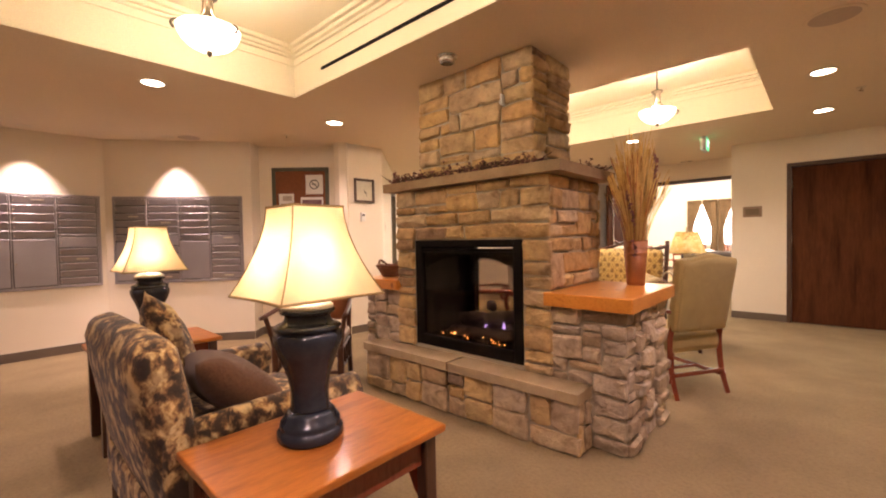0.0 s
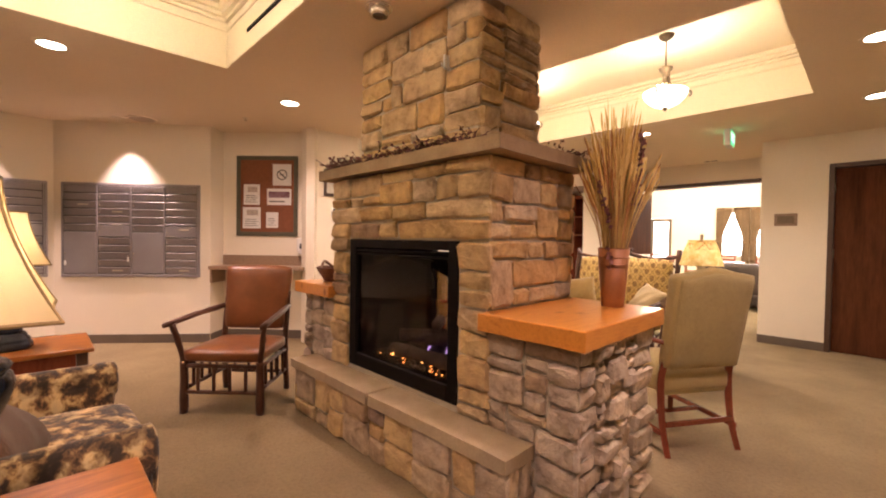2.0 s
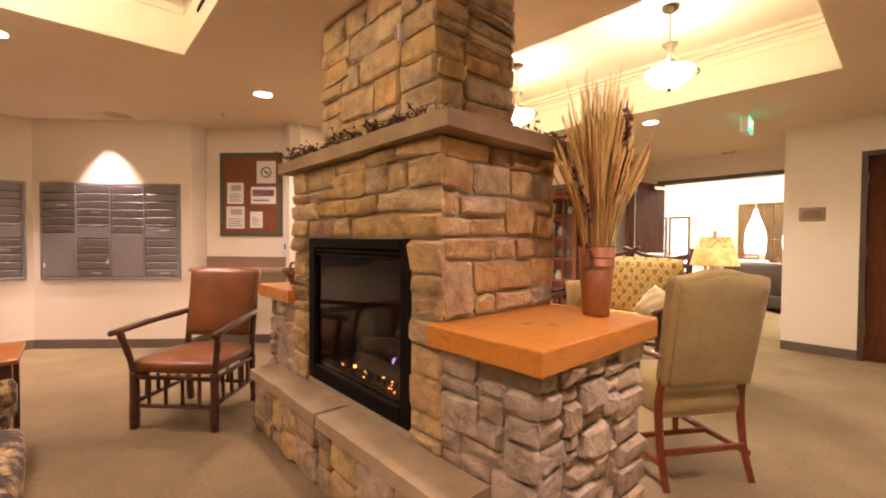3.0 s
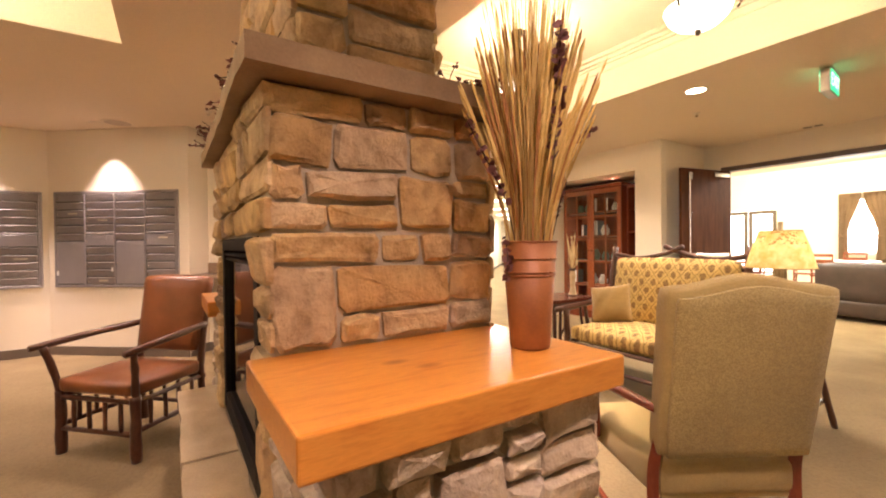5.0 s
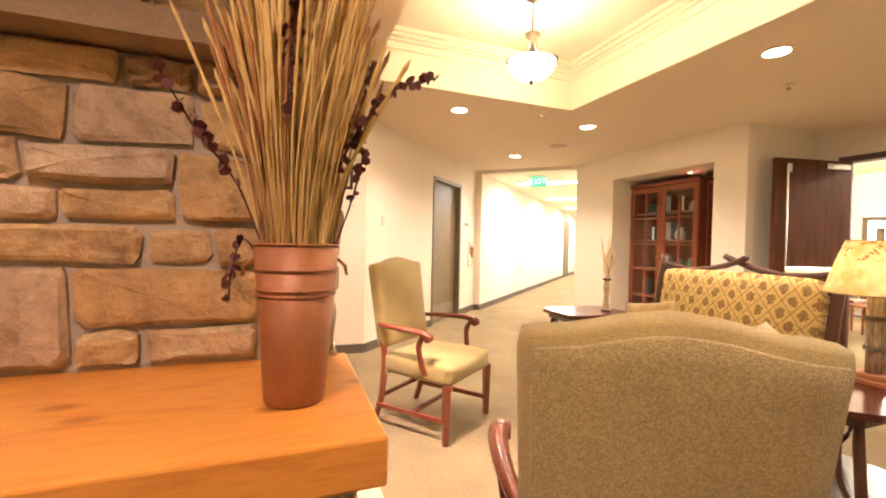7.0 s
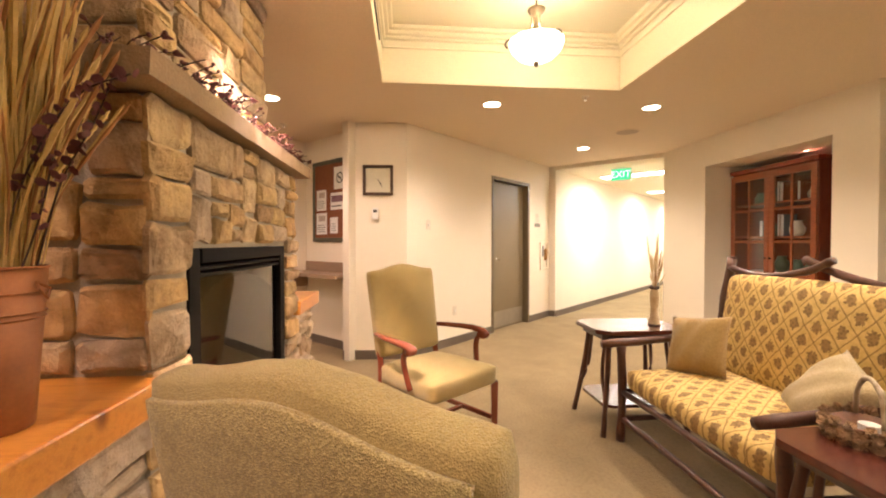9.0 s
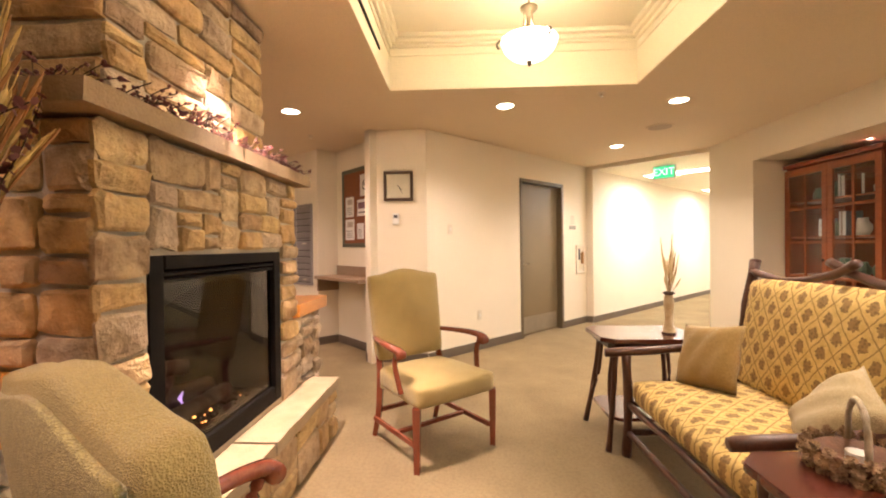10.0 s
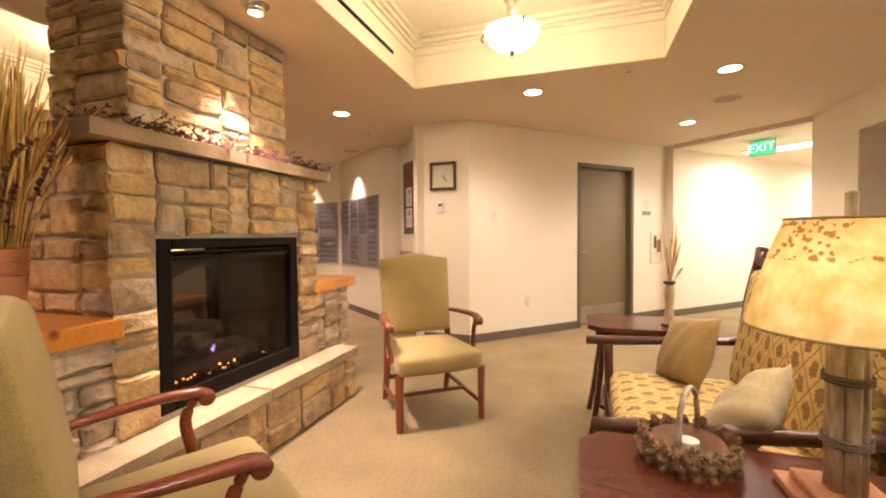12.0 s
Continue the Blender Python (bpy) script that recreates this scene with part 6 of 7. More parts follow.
def cone_mesh(r, rng):
    """A small open pine cone of overlapping scales."""
    bm = bmesh.new()
    for ring in range(4):
        n = 8 - ring
        for k in range(n):
            a = 2 * math.pi * (k + 0.5 * (ring % 2)) / n
            rr = r * (1.0 - 0.2 * ring)
            d = Vector((math.cos(a), math.sin(a), 0))
            s = Vector((-math.sin(a), math.cos(a), 0))
            z = r * (0.12 + 0.34 * ring)
            root, tip = d * rr * 0.25 + Vector((0, 0, z)), d * rr + Vector((0, 0, z + r * 0.28))
            w = r * 0.24
            vs = [bm.verts.new(p) for p in (root - s * w * 0.6, root + s * w * 0.6, tip + s * w, tip + d * r * 0.1, tip - s * w)]
            bm.faces.new(vs)
            lo = bm.verts.new((root + tip) / 2 - Vector((0, 0, r * 0.16)))
            for i in range(5):
                bm.faces.new((vs[(i + 1) % 5], vs[i], lo))
    add_lathe(bm, [(r * 0.3, 0), (r * 0.35, r * 0.6), (r * 0.1, r * 1.5)], n=6)
    return bm


cones = [cone_mesh(0.024, rng) for _ in range(1)]
pb = empty("pine_cone_basket", pose(-1.26, 7.165, 0.62, 0, 0, 62) @ Matrix.Diagonal((0.98, 0.98, 0.96, 1)), "pine cone basket with arched handle on a side table", "basket")
part("base", lathe([(0.07, 0.0), (0.085, 0.02), (0.098, 0.055), (0.088, 0.058), (0.07, 0.02)], n=24), WICKER, pb, smooth=True)
cone0 = part("pine_cone", cones[0], PINECONE, pb)
cone0.matrix_local = pose(0.095, 0, 0.035, 0, 70, 0)
for ring, (rr, z, n, tilt) in enumerate(((0.098, 0.014, 18, 105), (0.106, 0.036, 19, 80), (0.106, 0.058, 16, 45))):
    for k in range(n):
        a = 360 * (k + 0.5 * (ring % 2)) / n
        c = new("pine_cone", cone0.data)
        c.parent = pb
        s = rng.uniform(0.7, 0.95)
        c.matrix_local = pose(rr * math.cos(radians(a)), rr * math.sin(radians(a)), z, 0, 0, a) @ pose(0, 0, 0, rng.uniform(-25, 25), tilt + rng.uniform(-15, 15), 0) @ Matrix.Diagonal((s, s, s, 1))
part("handle", tube([(0.0, 0.088 * math.cos(math.pi * k / 16), 0.06 + 0.145 * math.sin(math.pi * k / 16) ** 0.8) for k in range(17)], 0.008, 7, 0.15), BIRCH, pb, "bent twig handle", smooth=True)
part("tea_light", lathe([(0.028, 0), (0.028, 0.03), (0.024, 0.03)], (0, 0.0, 0.025), 16), WHITE, pb)

# wheat pot on the pine shelf
pot = empty("wheat_pot", pose(-0.90, 4.925, 0.905), "copper pot full of dried wheat and purple sprigs", "plant pot")
part("pot", lathe([(0.055, 0.0), (0.057, 0.006), (0.0785, 0.303), (0.073, 0.303), (0.068, 0.24), (0.05, 0.02)], n=40), COPPER, pot, "rusted copper pot body", True)
for r, z in ((0.0725, 0.208), (0.0735, 0.218), (0.0762, 0.256), (0.0785, 0.303)):
    part("raised_band", tube([(r * math.cos(2 * math.pi * k / 40), r * math.sin(2 * math.pi * k / 40), z) for k in range(41)], 0.0026, 6), COPPER, pot, smooth=True)
for s in (1, -1):
    part("ring_handle", tube([(0.0, s * 0.078, 0.275), (0.012, s * 0.092, 0.262), (0.0, s * 0.096, 0.245), (-0.012, s * 0.092, 0.262), (0.0, s * 0.078, 0.275)], 0.003, 6), COPPER, pot)
rng = random.Random(14)


def stalk(h, spread, a, head, r0=0.0016):
    """One dried stalk with a tapering seed head."""
    c, s = math.cos(a), math.sin(a)
    b = rng.uniform(0.01, 0.05)
    j = rng.uniform(-0.02, 0.02)
    pts = curve_points([(b * c, b * s, 0.12), (spread * 0.45 * c + j, spread * 0.45 * s - j, 0.12 + (h - 0.12) * 0.55), (spread * c, spread * s, h)], 8)
    radii = [r0] * 11 + [head * (0.65 if i % 2 else 1.0) for i in range(5)] + [0.0008]
    return pts, radii


for k in range(200):
    h = rng.uniform(0.62, 0.93)
    sp = rng.uniform(0.0, 1.0) ** 0.6 * 0.20 * (0.8 + 0.3 * (h < 0.8))
    bm = bmesh.new()
    pts, radii = stalk(h, sp, rng.uniform(0, 6.283), rng.uniform(0.003, 0.006), rng.uniform(0.0013, 0.0024))
    add_tube(bm, pts, radii, 5)
    part("stalk", bm, WHEAT if rng.random() < 0.62 else RUSTGRASS, pot)
bm = bmesh.new()
for k in range(170):
    h = rng.uniform(0.75, 1.06)
    a = rng.uniform(0, 6.283)
    sp = rng.uniform(0, 1) ** 0.7 * 0.15
    pts, radii = stalk(h, sp, a, 0.0022, 0.0011)
    add_tube(bm, pts, radii, 4)
tagged(part("fine_grass", bm, WHEAT, pot, "fine pale dried grass"), kind="stuff")


def sprig(points, n, size):
    """A drooping twig set with small round leaves."""
    pts = curve_points(points, 8)
    tw = part("purple_sprig", tube(pts, 0.0018, 5), TWIG, pot)
    bm = bmesh.new()
    for i in range(n):
        p = pts[int(len(pts) * (0.38 + 0.6 * i / n))]
        d = Vector((rng.uniform(-1, 1), rng.uniform(-1, 1), rng.uniform(-0.7, 0.7))).normalized()
        side = d.orthogonal().normalized()
        up = d.cross(side)
        s = size * rng.uniform(0.7, 1.2)
        q = p + d * s * 0.8
        vs = [bm.verts.new(q + (side * math.cos(t) + up * math.sin(t) * 0.3 + d * 0.8 * math.sin(t)) * s) for t in (0, 1.05, 2.1, 3.14, 4.2, 5.2)]
        bm.faces.new(vs)
    bmesh.ops.solidify(bm, geom=bm.faces[:], thickness=0.0012)
    part("leaf_cluster", bm, PURPLE, tw, "dusky purple dried leaves")


for pts, n, s in (([(0.0, 0.02, 0.2), (0.02, 0.06, 0.42), (0.03, 0.16, 0.60), (0.03, 0.265, 0.655)], 34, 0.011), ([(0.055, -0.01, 0.26), (0.105, -0.015, 0.5), (0.13, -0.02, 0.70), (0.14, -0.02, 0.86)], 66, 0.0135),
                  ([(0.0, -0.03, 0.2), (0.02, -0.10, 0.40), (0.03, -0.17, 0.50), (0.02, -0.24, 0.62)], 30, 0.011), ([(0.02, 0.03, 0.2), (0.02, 0.09, 0.36), (0.02, 0.12, 0.48), (0.0, 0.11, 0.52)], 22, 0.010),
                  ([(-0.02, -0.03, 0.2), (0.0, -0.09, 0.31), (0.03, -0.11, 0.26), (0.03, -0.115, 0.20)], 20, 0.010), ([(-0.03, 0.03, 0.2), (-0.06, 0.07, 0.45), (-0.09, 0.12, 0.6), (-0.1, 0.16, 0.72)], 28, 0.011)):
    sprig(pts, n, s)

# basket on the other shelf
wb = empty("wicker_basket", pose(-2.93, 4.45, 0.905), "small dark wicker basket with twig handle on the shelf", "basket")
for k in range(6):
    part("weave_ring", tube([((0.07 + 0.011 * k) * math.cos(2 * math.pi * i / 24), (0.07 + 0.011 * k) * math.sin(2 * math.pi * i / 24), 0.012 + 0.018 * k + 0.004 * math.sin(i * 3 + k * 3.14)) for i in range(25)], 0.0105, 6, 0.12), WICKER, wb, smooth=True)
part("base", lathe([(0.001, 0.002), (0.075, 0.002), (0.075, 0.012)], n=20), WICKER, wb)
for s in (1, -1):
    part("handle", branch([(s * 0.10, -0.05, 0.09), (s * 0.135, -0.01, 0.15), (s * 0.10, 0.05, 0.10)], 0.011), WICKER, wb, smooth=True)

# berry garland on the mantel
def garland(p0, p1, n, seed, label):
    rng = random.Random(seed)
    p0, p1 = Vector(p0), Vector(p1)
    mid = (p0 + p1) / 2
    top = empty("berry_garland", pose(*mid), label, "garland", "garlands on the mantel")
    side = (p1 - p0).normalized().cross(Vector((0, 0, 1)))
    tw, be, lf = bmesh.new(), bmesh.new(), bmesh.new()
    for i in range(n):
        b = p0.lerp(p1, rng.random()) - mid
        d = (p1 - p0).normalized() * rng.uniform(-1, 1) + side * rng.uniform(-0.75, 0.75) + Vector((0, 0, rng.uniform(0.0, 0.55)))
        ln = rng.uniform(0.05, 0.13)
        e = b + d.normalized() * ln
        e.z = max(e.z, 0.006)
        pts = curve_points([b + Vector((0, 0, 0.004)), (b + e) / 2 + Vector((0, 0, rng.uniform(0.0, 0.02))), e], 2)
        add_tube(tw, pts, 0.0017, 4)
        for _ in range(3):
            q = pts[rng.randrange(1, len(pts))] + Vector((rng.uniform(-1, 1), rng.uniform(-1, 1), rng.uniform(-0.3, 1))) * 0.008
            q.z = max(q.z, 0.006)
            bmesh.ops.create_icosphere(be, subdivisions=1, radius=rng.uniform(0.004, 0.0075), matrix=Matrix.Translation(q))
        if rng.random() < 0.6:
            s = rng.uniform(0.010, 0.02)
            q = pts[-1]
            o = Vector((rng.uniform(-1, 1), rng.uniform(-1, 1), rng.uniform(-0.5, 0.5))).normalized()
            u = o.orthogonal().normalized()
            lf.faces.new([lf.verts.new(q + a) for a in (o * s * 1.6, u * s * 0.6, -o * s * 0.4, -u * s * 0.6)])
    tagged(part("twig_cluster", tw, TWIG, top), kind="stuff")
    tagged(part("berry_cluster", be, BERRY, top), kind="stuff")
    bmesh.ops.solidify(lf, geom=lf.faces[:], thickness=0.001)
    tagged(part("leaf_cluster", lf, PURPLE, top), kind="stuff")


garland((-2.68, 4.265, 1.714), (-1.30, 4.295, 1.714), 250, 1, "dark red berry and twig garland along the mantel")
garland((-2.66, 5.03, 1.714), (-1.25, 5.03, 1.714), 220, 2, "dark red berry garland under the spotlight")
garland((-1.23, 4.75, 1.714), (-1.16, 5.02, 1.714), 26, 3, "short berry sprig on the mantel end")
for y in (4.30, 5.02):
    ob = finish("pine_cone_ornament", cone_mesh(0.036, rng), TWIG)
    ob.matrix_world = pose(-1.72 if y < 4.6 else -2.05, y, 1.712) @ Matrix.Diagonal((0.8, 0.8, 1.5, 1))
    tagged(ob, "dark pine cone standing in the garland", "ornament")

# ---- dining room beyond the double door ----
FAR_Y, FAR_X0, FAR_X1, FAR_H = 18.2, -6.6, 2.4, 3.15
DINPAINT = mottled("pale_yellow_dining_paint", (0.76, 0.70, 0.54), (0.79, 0.73, 0.57), 1.5, 0.75, 0.1, 200.0)
wall("wall_dining_near_left", (-2.99, 10.59), (FAR_X0, 10.59), 0.12, 0, FAR_H, mat=DINPAINT, side=1)
wall("wall_dining_near_right", (FAR_X1, 10.59), (-0.95, 10.59), 0.12, 0, FAR_H, mat=DINPAINT, side=1)
wall("wall_dining_over_door", (-0.95, 10.60), (-2.99, 10.60), 0.012, 2.24, FAR_H, mat=DINPAINT, base=False, side=1)
wall("wall_dining_west", (FAR_X0, 10.6), (FAR_X0, FAR_Y), 0.12, 0, FAR_H, mat=DINPAINT)
wall("wall_dining_east", (FAR_X1, FAR_Y), (FAR_X1, 10.6), 0.12, 0, FAR_H, mat=DINPAINT)
WINS = [(-3.30, -2.62), (-2.42, -1.74), (-1.54, -0.86), (-0.66, 0.02), (0.22, 0.90)]
FDOOR = (-6.1, -4.7)
wall("wall_dining_north", (FAR_X0, FAR_Y), (FAR_X1, FAR_Y), 0.14, 0, FAR_H, mat=DINPAINT, holes=[(FDOOR[0] - FAR_X0, FDOOR[1] - FAR_X0, 0.0, 2.1)] + [(a - FAR_X0, b - FAR_X0, 0.85, 2.25) for a, b in WINS])
tagged(finish("ceiling_dining", box((FAR_X0, 10.6, FAR_H), (FAR_X1, FAR_Y + 0.14, FAR_H + 0.1)), TRAY), "pale dining room ceiling", "ceiling", kind="structure")
CURTAIN = mottled("brown_curtain_cloth", (0.27, 0.17, 0.08), (0.34, 0.22, 0.11), 6.0, 0.9, 0.2, 160.0)
DAY = glowing("daylight_backdrop", (1.0, 0.97, 0.92), 3.0)
tagged(finish("backdrop", box((-14, 24.0, -1), (6, 24.05, 6)), DAY), "bright overcast daylight outside", "backdrop", kind="structure")
for i, (a, b) in enumerate(WINS):
    wn = empty("window_%d" % (i + 1), pose((a + b) / 2, FAR_Y, 0.85), "white framed dining room window", "window", kind="structure")
    w = (b - a) / 2
    for lo, hi in (((-w, 0.0, 0), (-w + 0.05, 0.1, 1.4)), ((w - 0.05, 0.0, 0), (w, 0.1, 1.4)), ((-w + 0.05, 0, 0), (w - 0.05, 0.1, 0.05)), ((-w + 0.05, 0, 1.35), (w - 0.05, 0.1, 1.4)), ((-w + 0.05, 0.02, 0.68), (w - 0.05, 0.08, 0.72))):
        part("window_frame", box(lo, hi, None, 0.004), WHITE, wn)
    pane = part("pane", box((-w + 0.05, 0.05, 0.05), (w - 0.05, 0.055, 1.35)), GLASS, wn)
    pane.visible_shadow = False
    part("window_sill", box((-w - 0.04, -0.06, -0.03), (w + 0.04, -0.001, 0.0), None, 0.004), WHITE, wn)


def curtain(x, s):
    """A gathered curtain tied back to the side s."""
    bm = bmesh.new()
    rows, n = 14, 15
    grid = []
    for r in range(rows + 1):
        t = r / rows
        z = 2.36 - t * 1.7
        pinch = 0.42 + 0.62 * (0.5 + 0.5 * math.cos(math.pi * min(1, t / 0.62))) + 0.22 * max(0, t - 0.62)
        row = []
        for k in range(n + 1):
            u = k / n
            row.append(bm.verts.new((x + s * (u * 0.40 * pinch), FAR_Y - 0.09 - 0.025 * math.sin(u * 34), z)))
        grid.append(row)
    for a, b in zip(grid, grid[1:]):
        for k in range(n):
            bm.faces.new((a[k], a[k + 1], b[k + 1], b[k]))
    bmesh.ops.solidify(bm, geom=bm.faces[:], thickness=0.006)
    top = empty("curtain", pose(0, 0, 0), "brown tied-back curtain beside a window", "curtain", "dining room curtains")
    part("cloth", bm, CURTAIN, top, smooth=True)
    part("tie_band", box((min(x, x + s * 0.19), FAR_Y - 0.135, 1.28), (max(x, x + s * 0.19), FAR_Y - 0.05, 1.33), None, 0.005), CURTAIN, top)


for a, b in WINS:
    curtain(a - 0.095, 1)
    curtain(b + 0.095, -1)
fd = empty("glazed_double_door", pose(FDOOR[0], FAR_Y, 0), "glazed double door to the outside", "door")
dw = FDOOR[1] - FDOOR[0]
for k in range(2):
    x0 = k * dw / 2
    lf = part("door_leaf", box((x0 + 0.01, 0.03, 0.02), (x0 + 0.11, 0.07, 2.08), None, 0.003), GREYFRAME, fd)
    part("stile", box((x0 + dw / 2 - 0.11, 0.03, 0.02), (x0 + dw / 2 - 0.01, 0.07, 2.08), None, 0.003), GREYFRAME, lf)
    part("rail", box((x0 + 0.11, 0.03, 0.02), (x0 + dw / 2 - 0.11, 0.07, 0.25), None, 0.003), GREYFRAME, lf)
    part("rail", box((x0 + 0.11, 0.03, 1.97), (x0 + dw / 2 - 0.11, 0.07, 2.08), None, 0.003), GREYFRAME, lf)
    pane = part("pane", box((x0 + 0.11, 0.048, 0.25), (x0 + dw / 2 - 0.11, 0.052, 1.97)), GLASS, lf)
    pane.visible_shadow = False

SOFA = mottled("dark_brown_leather", (0.045, 0.03, 0.026), (0.075, 0.05, 0.042), 5.0, 0.4, 0.15, 160.0)


def sofa(m, w, label):
    top = empty("leather_sofa", m, label, "sofa", "dark sofas in the dining room")
    part("base", pad((-w / 2, -0.42, 0.06), (w / 2, 0.42, 0.30), 0.03, cuts=4), SOFA, top, smooth=True)
    part("backrest", pad((-w / 2, 0.18, 0.28), (w / 2, 0.42, 0.86), 0.07, cuts=5), SOFA, top, smooth=True)
    for s in (1, -1):
        part("arm", pad((s * (w / 2 - 0.09) - 0.10, -0.44, 0.10), (s * (w / 2 - 0.09) + 0.10, 0.40, 0.62), 0.07, cuts=5), SOFA, top, smooth=True)
        for y in (-0.36, 0.36):
            part("foot", tube([(s * (w / 2 - 0.1), y, 0), (s * (w / 2 - 0.1), y, 0.08)], 0.025, 8), DARKWOOD, top)
    n = 2
    for k in range(n):
        x0 = -w / 2 + 0.19 + (w - 0.38) * k / n
        x1 = -w / 2 + 0.19 + (w - 0.38) * (k + 1) / n
        part("seat_cushion", pad((x0, -0.44, 0.29), (x1, 0.22, 0.46), 0.05, (0, 0.01, 0.02), 5), SOFA, top, smooth=True)
        part("back_cushion", pad((x0, 0.02, 0.44), (x1, 0.22, 0.84), 0.07, (0, 0.02, 0), 5), SOFA, top, smooth=True)
    return top


sofa(facing(-1.35, 12.75, 0.25, 0.97), 1.9, "dark leather sofa seen from behind in the dining room")
sofa(facing(-0.9, 14.9, -0.6, -0.8), 1.9, "dark leather sofa facing the doorway")
throw_pillow(pose(-1.2, 14.72, 0.66, 24, 0, 36), 0.42, 0.40, 0.15, mottled("pale_grey_cloth", (0.42, 0.38, 0.33), (0.5, 0.45, 0.4), 8.0, 0.9, 0.1), "pale grey pillow on a dark sofa", 3)


def dining_chair(m):
    top = empty("dining_chair", m, "dark wooden dining chair with slatted back", "chair", "dining chairs")
    part("seat", box((-0.22, -0.22, 0.43), (0.22, 0.22, 0.47), None, 0.012, 2), CHERRY, top)
    for sx in (1, -1):
        part("front_leg", tube([(sx * 0.19, -0.19, 0), (sx * 0.19, -0.19, 0.435)], [0.016, 0.02], 6), CHERRY, top)
        part("rear_leg", tube([(sx * 0.19, 0.22, 0), (sx * 0.19, 0.19, 0.45), (sx * 0.19, 0.25, 0.92)], [0.016, 0.02, 0.016], 6), CHERRY, top)
    for z in (0.62, 0.74, 0.86):
        part("back_slat", box((-0.18, 0.205 + (z - 0.6) * 0.13, z), (0.18, 0.222 + (z - 0.6) * 0.13, z + 0.06), None, 0.004), CHERRY, top)
    return top


def dining_table(x, y):
    top = empty("dining_table", pose(x, y, 0), "square dark wooden dining table on a pedestal", "table", "dining tables")
    part("tabletop", box((-0.5, -0.5, 0.71), (0.5, 0.5, 0.75), None, 0.008, 2), CHERRY, top)
    part("pedestal", lathe([(0.06, 0.03), (0.05, 0.3), (0.06, 0.71)], n=14), DARKWOOD, top)
    part("foot_plate", lathe([(0.28, 0), (0.27, 0.02), (0.08, 0.04)], n=20), DARKWOOD, top)
    return top


first = None
for i, (tx, ty) in enumerate(((-4.6, 15.2), (-2.9, 16.4), (-5.6, 13.2), (-1.2, 17.0), (-4.0, 12.6))):
    dining_table(tx, ty)
    for k in range(4):
        a = 90 * k + 10 * ((i + k) % 3 - 1)
        m = pose(tx, ty, 0, 0, 0, a) @ pose(0, 0.62, 0)
        if first is None:
            first = dining_chair(m)
        else:
            copy_thing(first, m)
for x in (-4.2, -0.5):
    for y in (12.6, 15.6):
        cl = empty("dining_ceiling_light", pose(x, y, FAR_H), "round flush dining room ceiling light", "ceiling light", "dining ceiling lights")
        part("pan", lathe([(0.2, -0.03), (0.21, 0.0)], n=24), WHITE, cl)
        part("diffuser", lathe([(0.02, -0.10), (0.1, -0.09), (0.17, -0.06), (0.19, -0.03)], n=24), HALLGLOW, cl, smooth=True)
        lamp("POINT", "dining_lamp", (x, y, FAR_H - 0.2), 150, (1.0, 0.90, 0.78), 0.15)
lamp("AREA", "window_daylight", (-1.4, FAR_Y - 0.2, 1.7), 120, (1.0, 0.97, 0.92), 5.0, (-1.4, 10, 0.8), shape=1.6)

# ---- veneer stones of the fireplace ----
SIDE = [(0.915, 1.005, (0.24, 0.42, 0.76, 1.0)), (1.005, 1.15, (0.24, 0.77, 1.0)), (0.915, 1.15, (0.0, 0.24)), (1.15, 1.245, (0.0, 0.42, 0.62, 0.78, 1.0)),
        (1.245, 1.33, (0.0, 0.2, 0.51)), (1.245, 1.425, (0.51, 0.79)), (1.245, 1.36, (0.79, 1.0)), (1.33, 1.425, (0.0, 0.12, 0.51)), (1.36, 1.425, (0.79, 1.0)),
        (1.425, 1.56, (0.0, 0.235, 0.57, 0.8, 1.0)), (1.56, 1.642, (0.0, 0.36, 0.56, 0.8, 1.0))]
FRONT = [(1.51, 1.642, (-0.026, 0.2, 0.55)), (1.575, 1.642, (0.55, 0.84, 1.12, 1.412)), (1.445, 1.575, (0.55, 0.84, 1.03, 1.19, 1.412)), (1.445, 1.51, (-0.026, 0.2, 0.36, 0.55)),
         (1.345, 1.445, (-0.026, 0.33, 0.66, 0.95, 1.412)), (1.241, 1.345, (-0.026, 0.2, 0.54, 0.71, 1.15, 1.412))]
CHIMNEY = [(2.37, 2.525, (-0.025, 0.25, 0.48, 0.81)), (2.40, 2.525, (0.81, 1.061)), (2.29, 2.40, (0.81, 0.95, 1.061)), (2.28, 2.37, (-0.025, 0.31)), (2.21, 2.37, (0.31, 0.61, 0.81)),
           (2.17, 2.29, (0.81, 1.061)), (2.16, 2.28, (-0.025, 0.31)), (2.06, 2.21, (0.31, 0.42, 0.80)), (2.05, 2.17, (0.80, 1.061)), (2.06, 2.16, (-0.025, 0.21, 0.31)), (1.96, 2.06, (-0.025, 0.2)),
           (1.89, 2.06, (0.2, 0.56, 0.79)), (1.93, 2.05, (0.79, 1.061)), (1.83, 1.96, (-0.025, 0.2)), (1.83, 1.93, (0.79, 1.061)), (1.83, 1.89, (0.2, 0.5, 0.79)), (1.712, 1.83, (-0.025, 0.3, 0.52, 0.8, 1.061))]
rng = random.Random(5)
W, G = 2 * HX, 2 * HY
CX, CY, PY = 0.54 - D, 0.275 - D, 0.375 - D
side_rows = [(a, b, [-0.012 if u == 0 else u * (G - 2 * D) + 0.012 * (u == 1) for u in cuts]) for a, b, cuts in SIDE]
lay_stones(breast, (HX - D, -HY + D, 0), 90, G - 2 * D, 0.9, 1.642, rng, rows=side_rows)
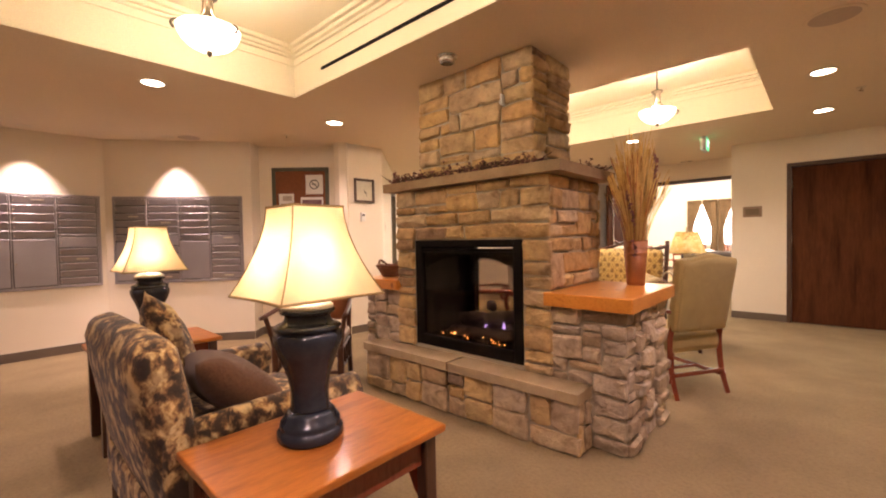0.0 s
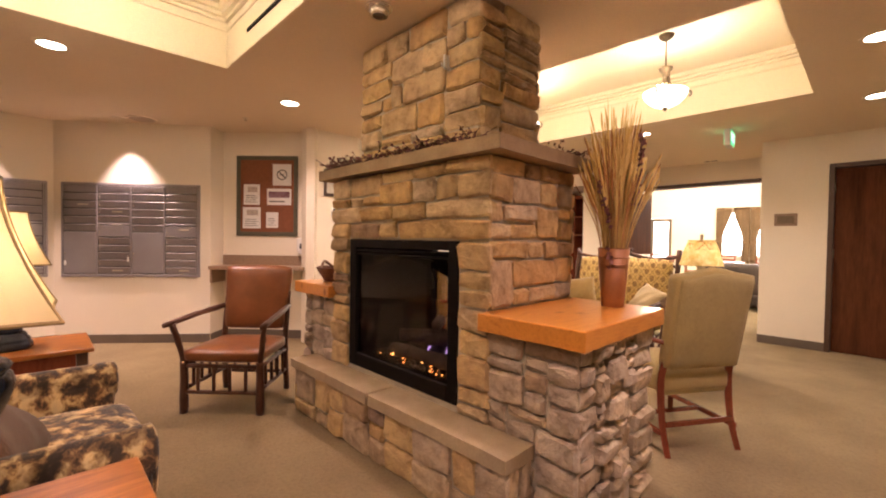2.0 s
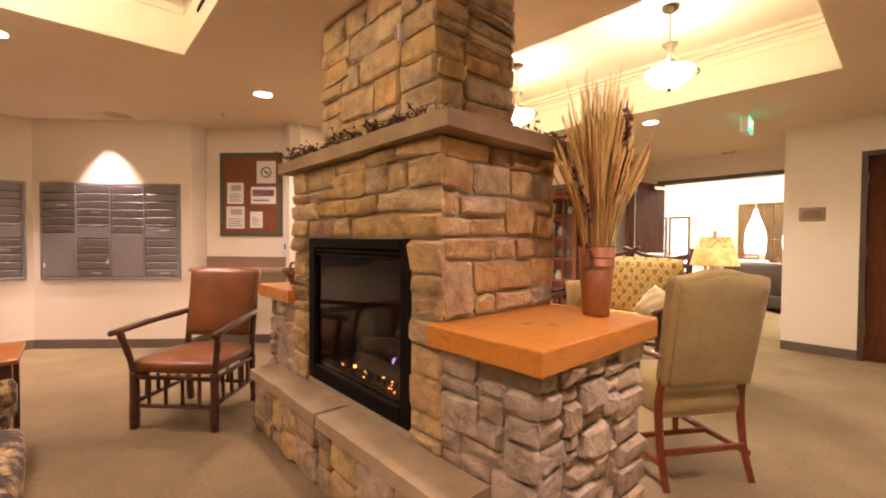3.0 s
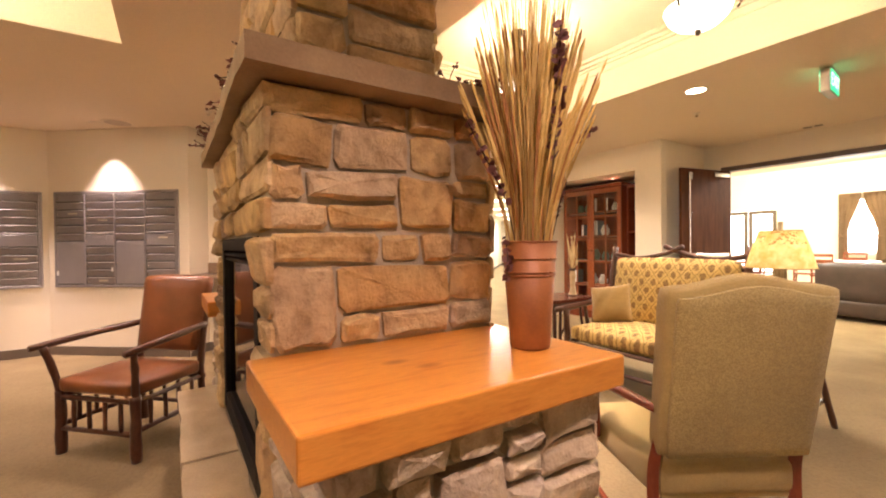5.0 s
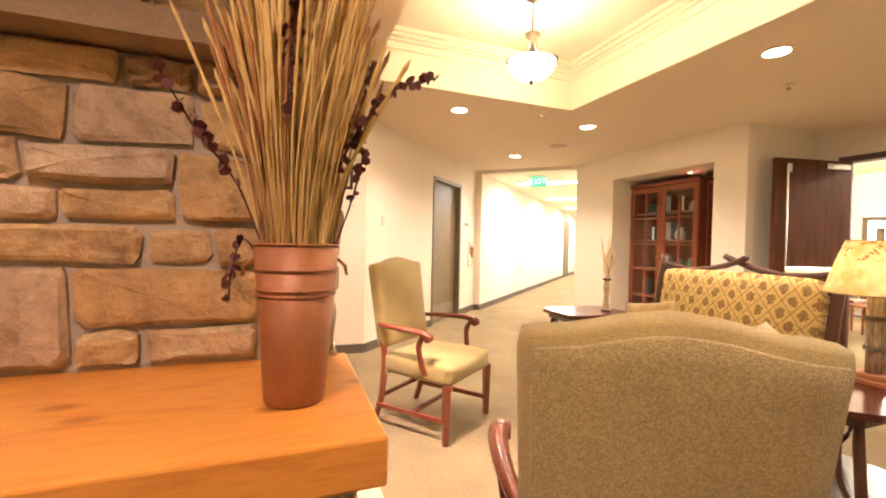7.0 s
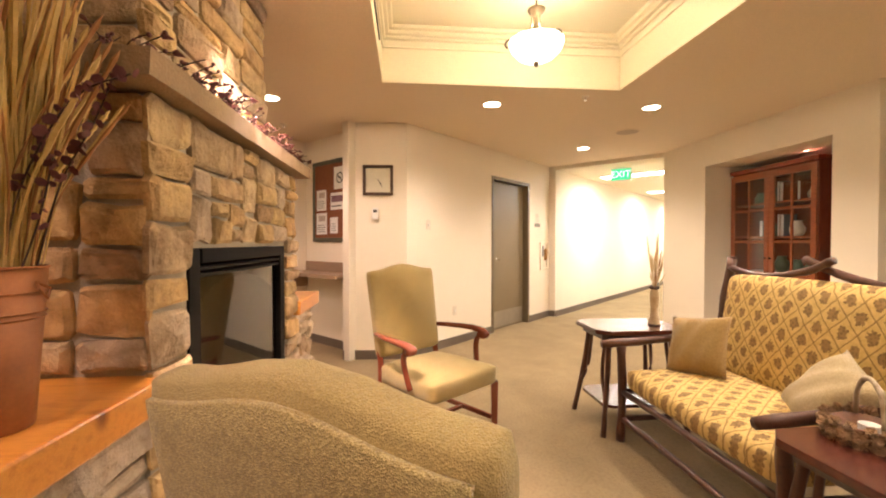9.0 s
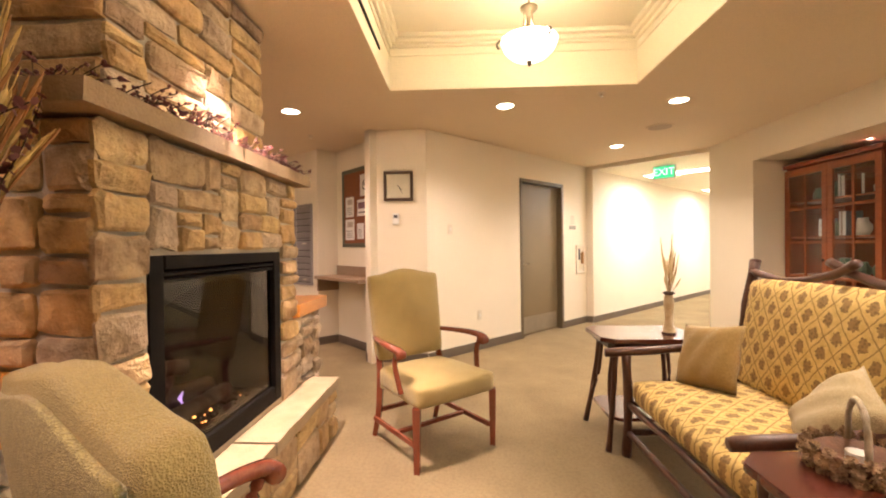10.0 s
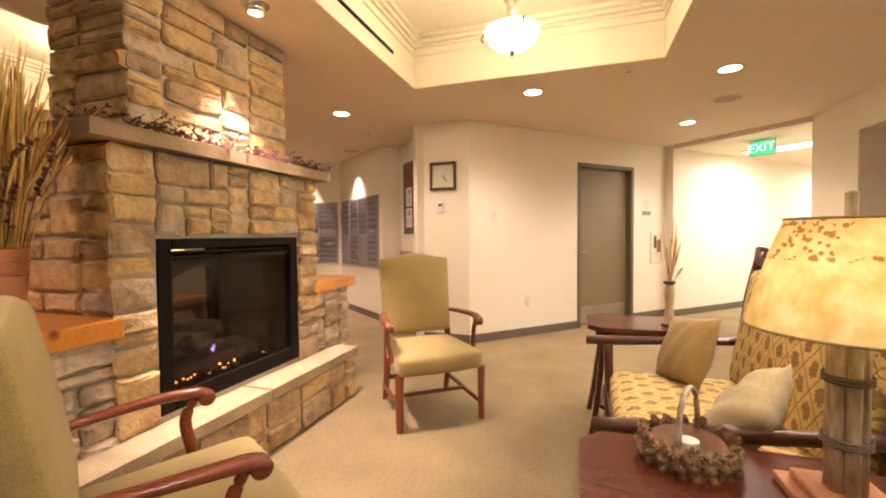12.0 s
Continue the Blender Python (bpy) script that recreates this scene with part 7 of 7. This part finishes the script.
lay_stones(breast, (-HX + D, HY - D, 0), -90, G - 2 * D, 0.9, 1.642, rng, over=0.012)
hole = [(HX - D - 0.512, HX - D + 0.512, 0.38, FZ1 + 0.006)]
lay_stones(breast, (-HX + D, -HY + D, 0), 0, W - 2 * D, 0.9, 1.642, rng, rows=FRONT)
lay_stones(breast, (-HX + D, -HY + D, 0), 0, W - 2 * D, 0.372, 1.241, rng, hole, lmin=0.11, lmax=0.22, over=0.026)
lay_stones(breast, (HX - D, HY - D, 0), 180, W - 2 * D, 0.372, 1.642, rng, hole, lmin=0.12, lmax=0.30, hmin=0.06, hmax=0.14, over=0.026)
lay_stones(chimney, (-CX, -CY, 0), 0, 2 * CX, 1.712, CEIL, rng, rows=CHIMNEY)
for o, a, w, ov in (((CX, CY, 0), 180, 2 * CX, 0.025), ((CX, -CY, 0), 90, 2 * CY, 0.012), ((-CX, CY, 0), -90, 2 * CY, 0.012)):
    lay_stones(chimney, o, a, w, 1.712, CEIL, rng, hmin=0.05, hmax=0.13, lmin=0.18, lmax=0.40, over=ov)
for sgn in (1, -1):
    p = pillars[sgn]
    x0, x1 = HX - D, 1.165 - D
    if sgn > 0:
        lay_stones(p, (x1, -PY, 0), 90, 2 * PY, 0.0, 0.829, rng, hmin=0.05, hmax=0.12, lmin=0.09, lmax=0.20, over=0.012, depth=(0.010, 0.055), mat=LEDGE)
        lay_stones(p, (x0 + 0.022, -PY, 0), 0, x1 - x0 - 0.022, 0.0, 0.829, rng, over=0.025, lmin=0.13, lmax=0.26, mat=LEDGE)
        lay_stones(p, (x1, PY, 0), 180, x1 - x0 - 0.022, 0.0, 0.829, rng, over=0.025, lmin=0.13, lmax=0.26, mat=LEDGE)
    else:
        lay_stones(p, (-x1, PY, 0), -90, 2 * PY, 0.0, 0.829, rng, hmin=0.05, hmax=0.12, lmin=0.09, lmax=0.20, over=0.012, depth=(0.010, 0.055), mat=LEDGE)
        lay_stones(p, (-x1, -PY, 0), 0, x1 - x0 - 0.022, 0.0, 0.829, rng, over=0.025, lmin=0.13, lmax=0.26, mat=LEDGE)
        lay_stones(p, (-x0 - 0.022, PY, 0), 180, x1 - x0 - 0.022, 0.0, 0.829, rng, over=0.025, lmin=0.13, lmax=0.26, mat=LEDGE)
EX = 0.965 - D
for sgn in (1, -1):
    y = sgn * (0.555 - D)
    lay_stones(hearths[sgn], (-EX if sgn < 0 else EX, y, 0), 0 if sgn < 0 else 180, 2 * EX, 0.0, 0.309, rng, lmin=0.14, lmax=0.34, hmin=0.09, hmax=0.19, over=0.025)
    for e in (1, -1):
        ya, yb = sorted((sgn * 0.39, y))
        lay_stones(hearths[sgn], (e * EX, ya if e > 0 else yb, 0), 90 * e, yb - ya, 0.0, 0.309, rng, lmin=0.09, lmax=0.14, hmin=0.1, hmax=0.17, over=0.012)
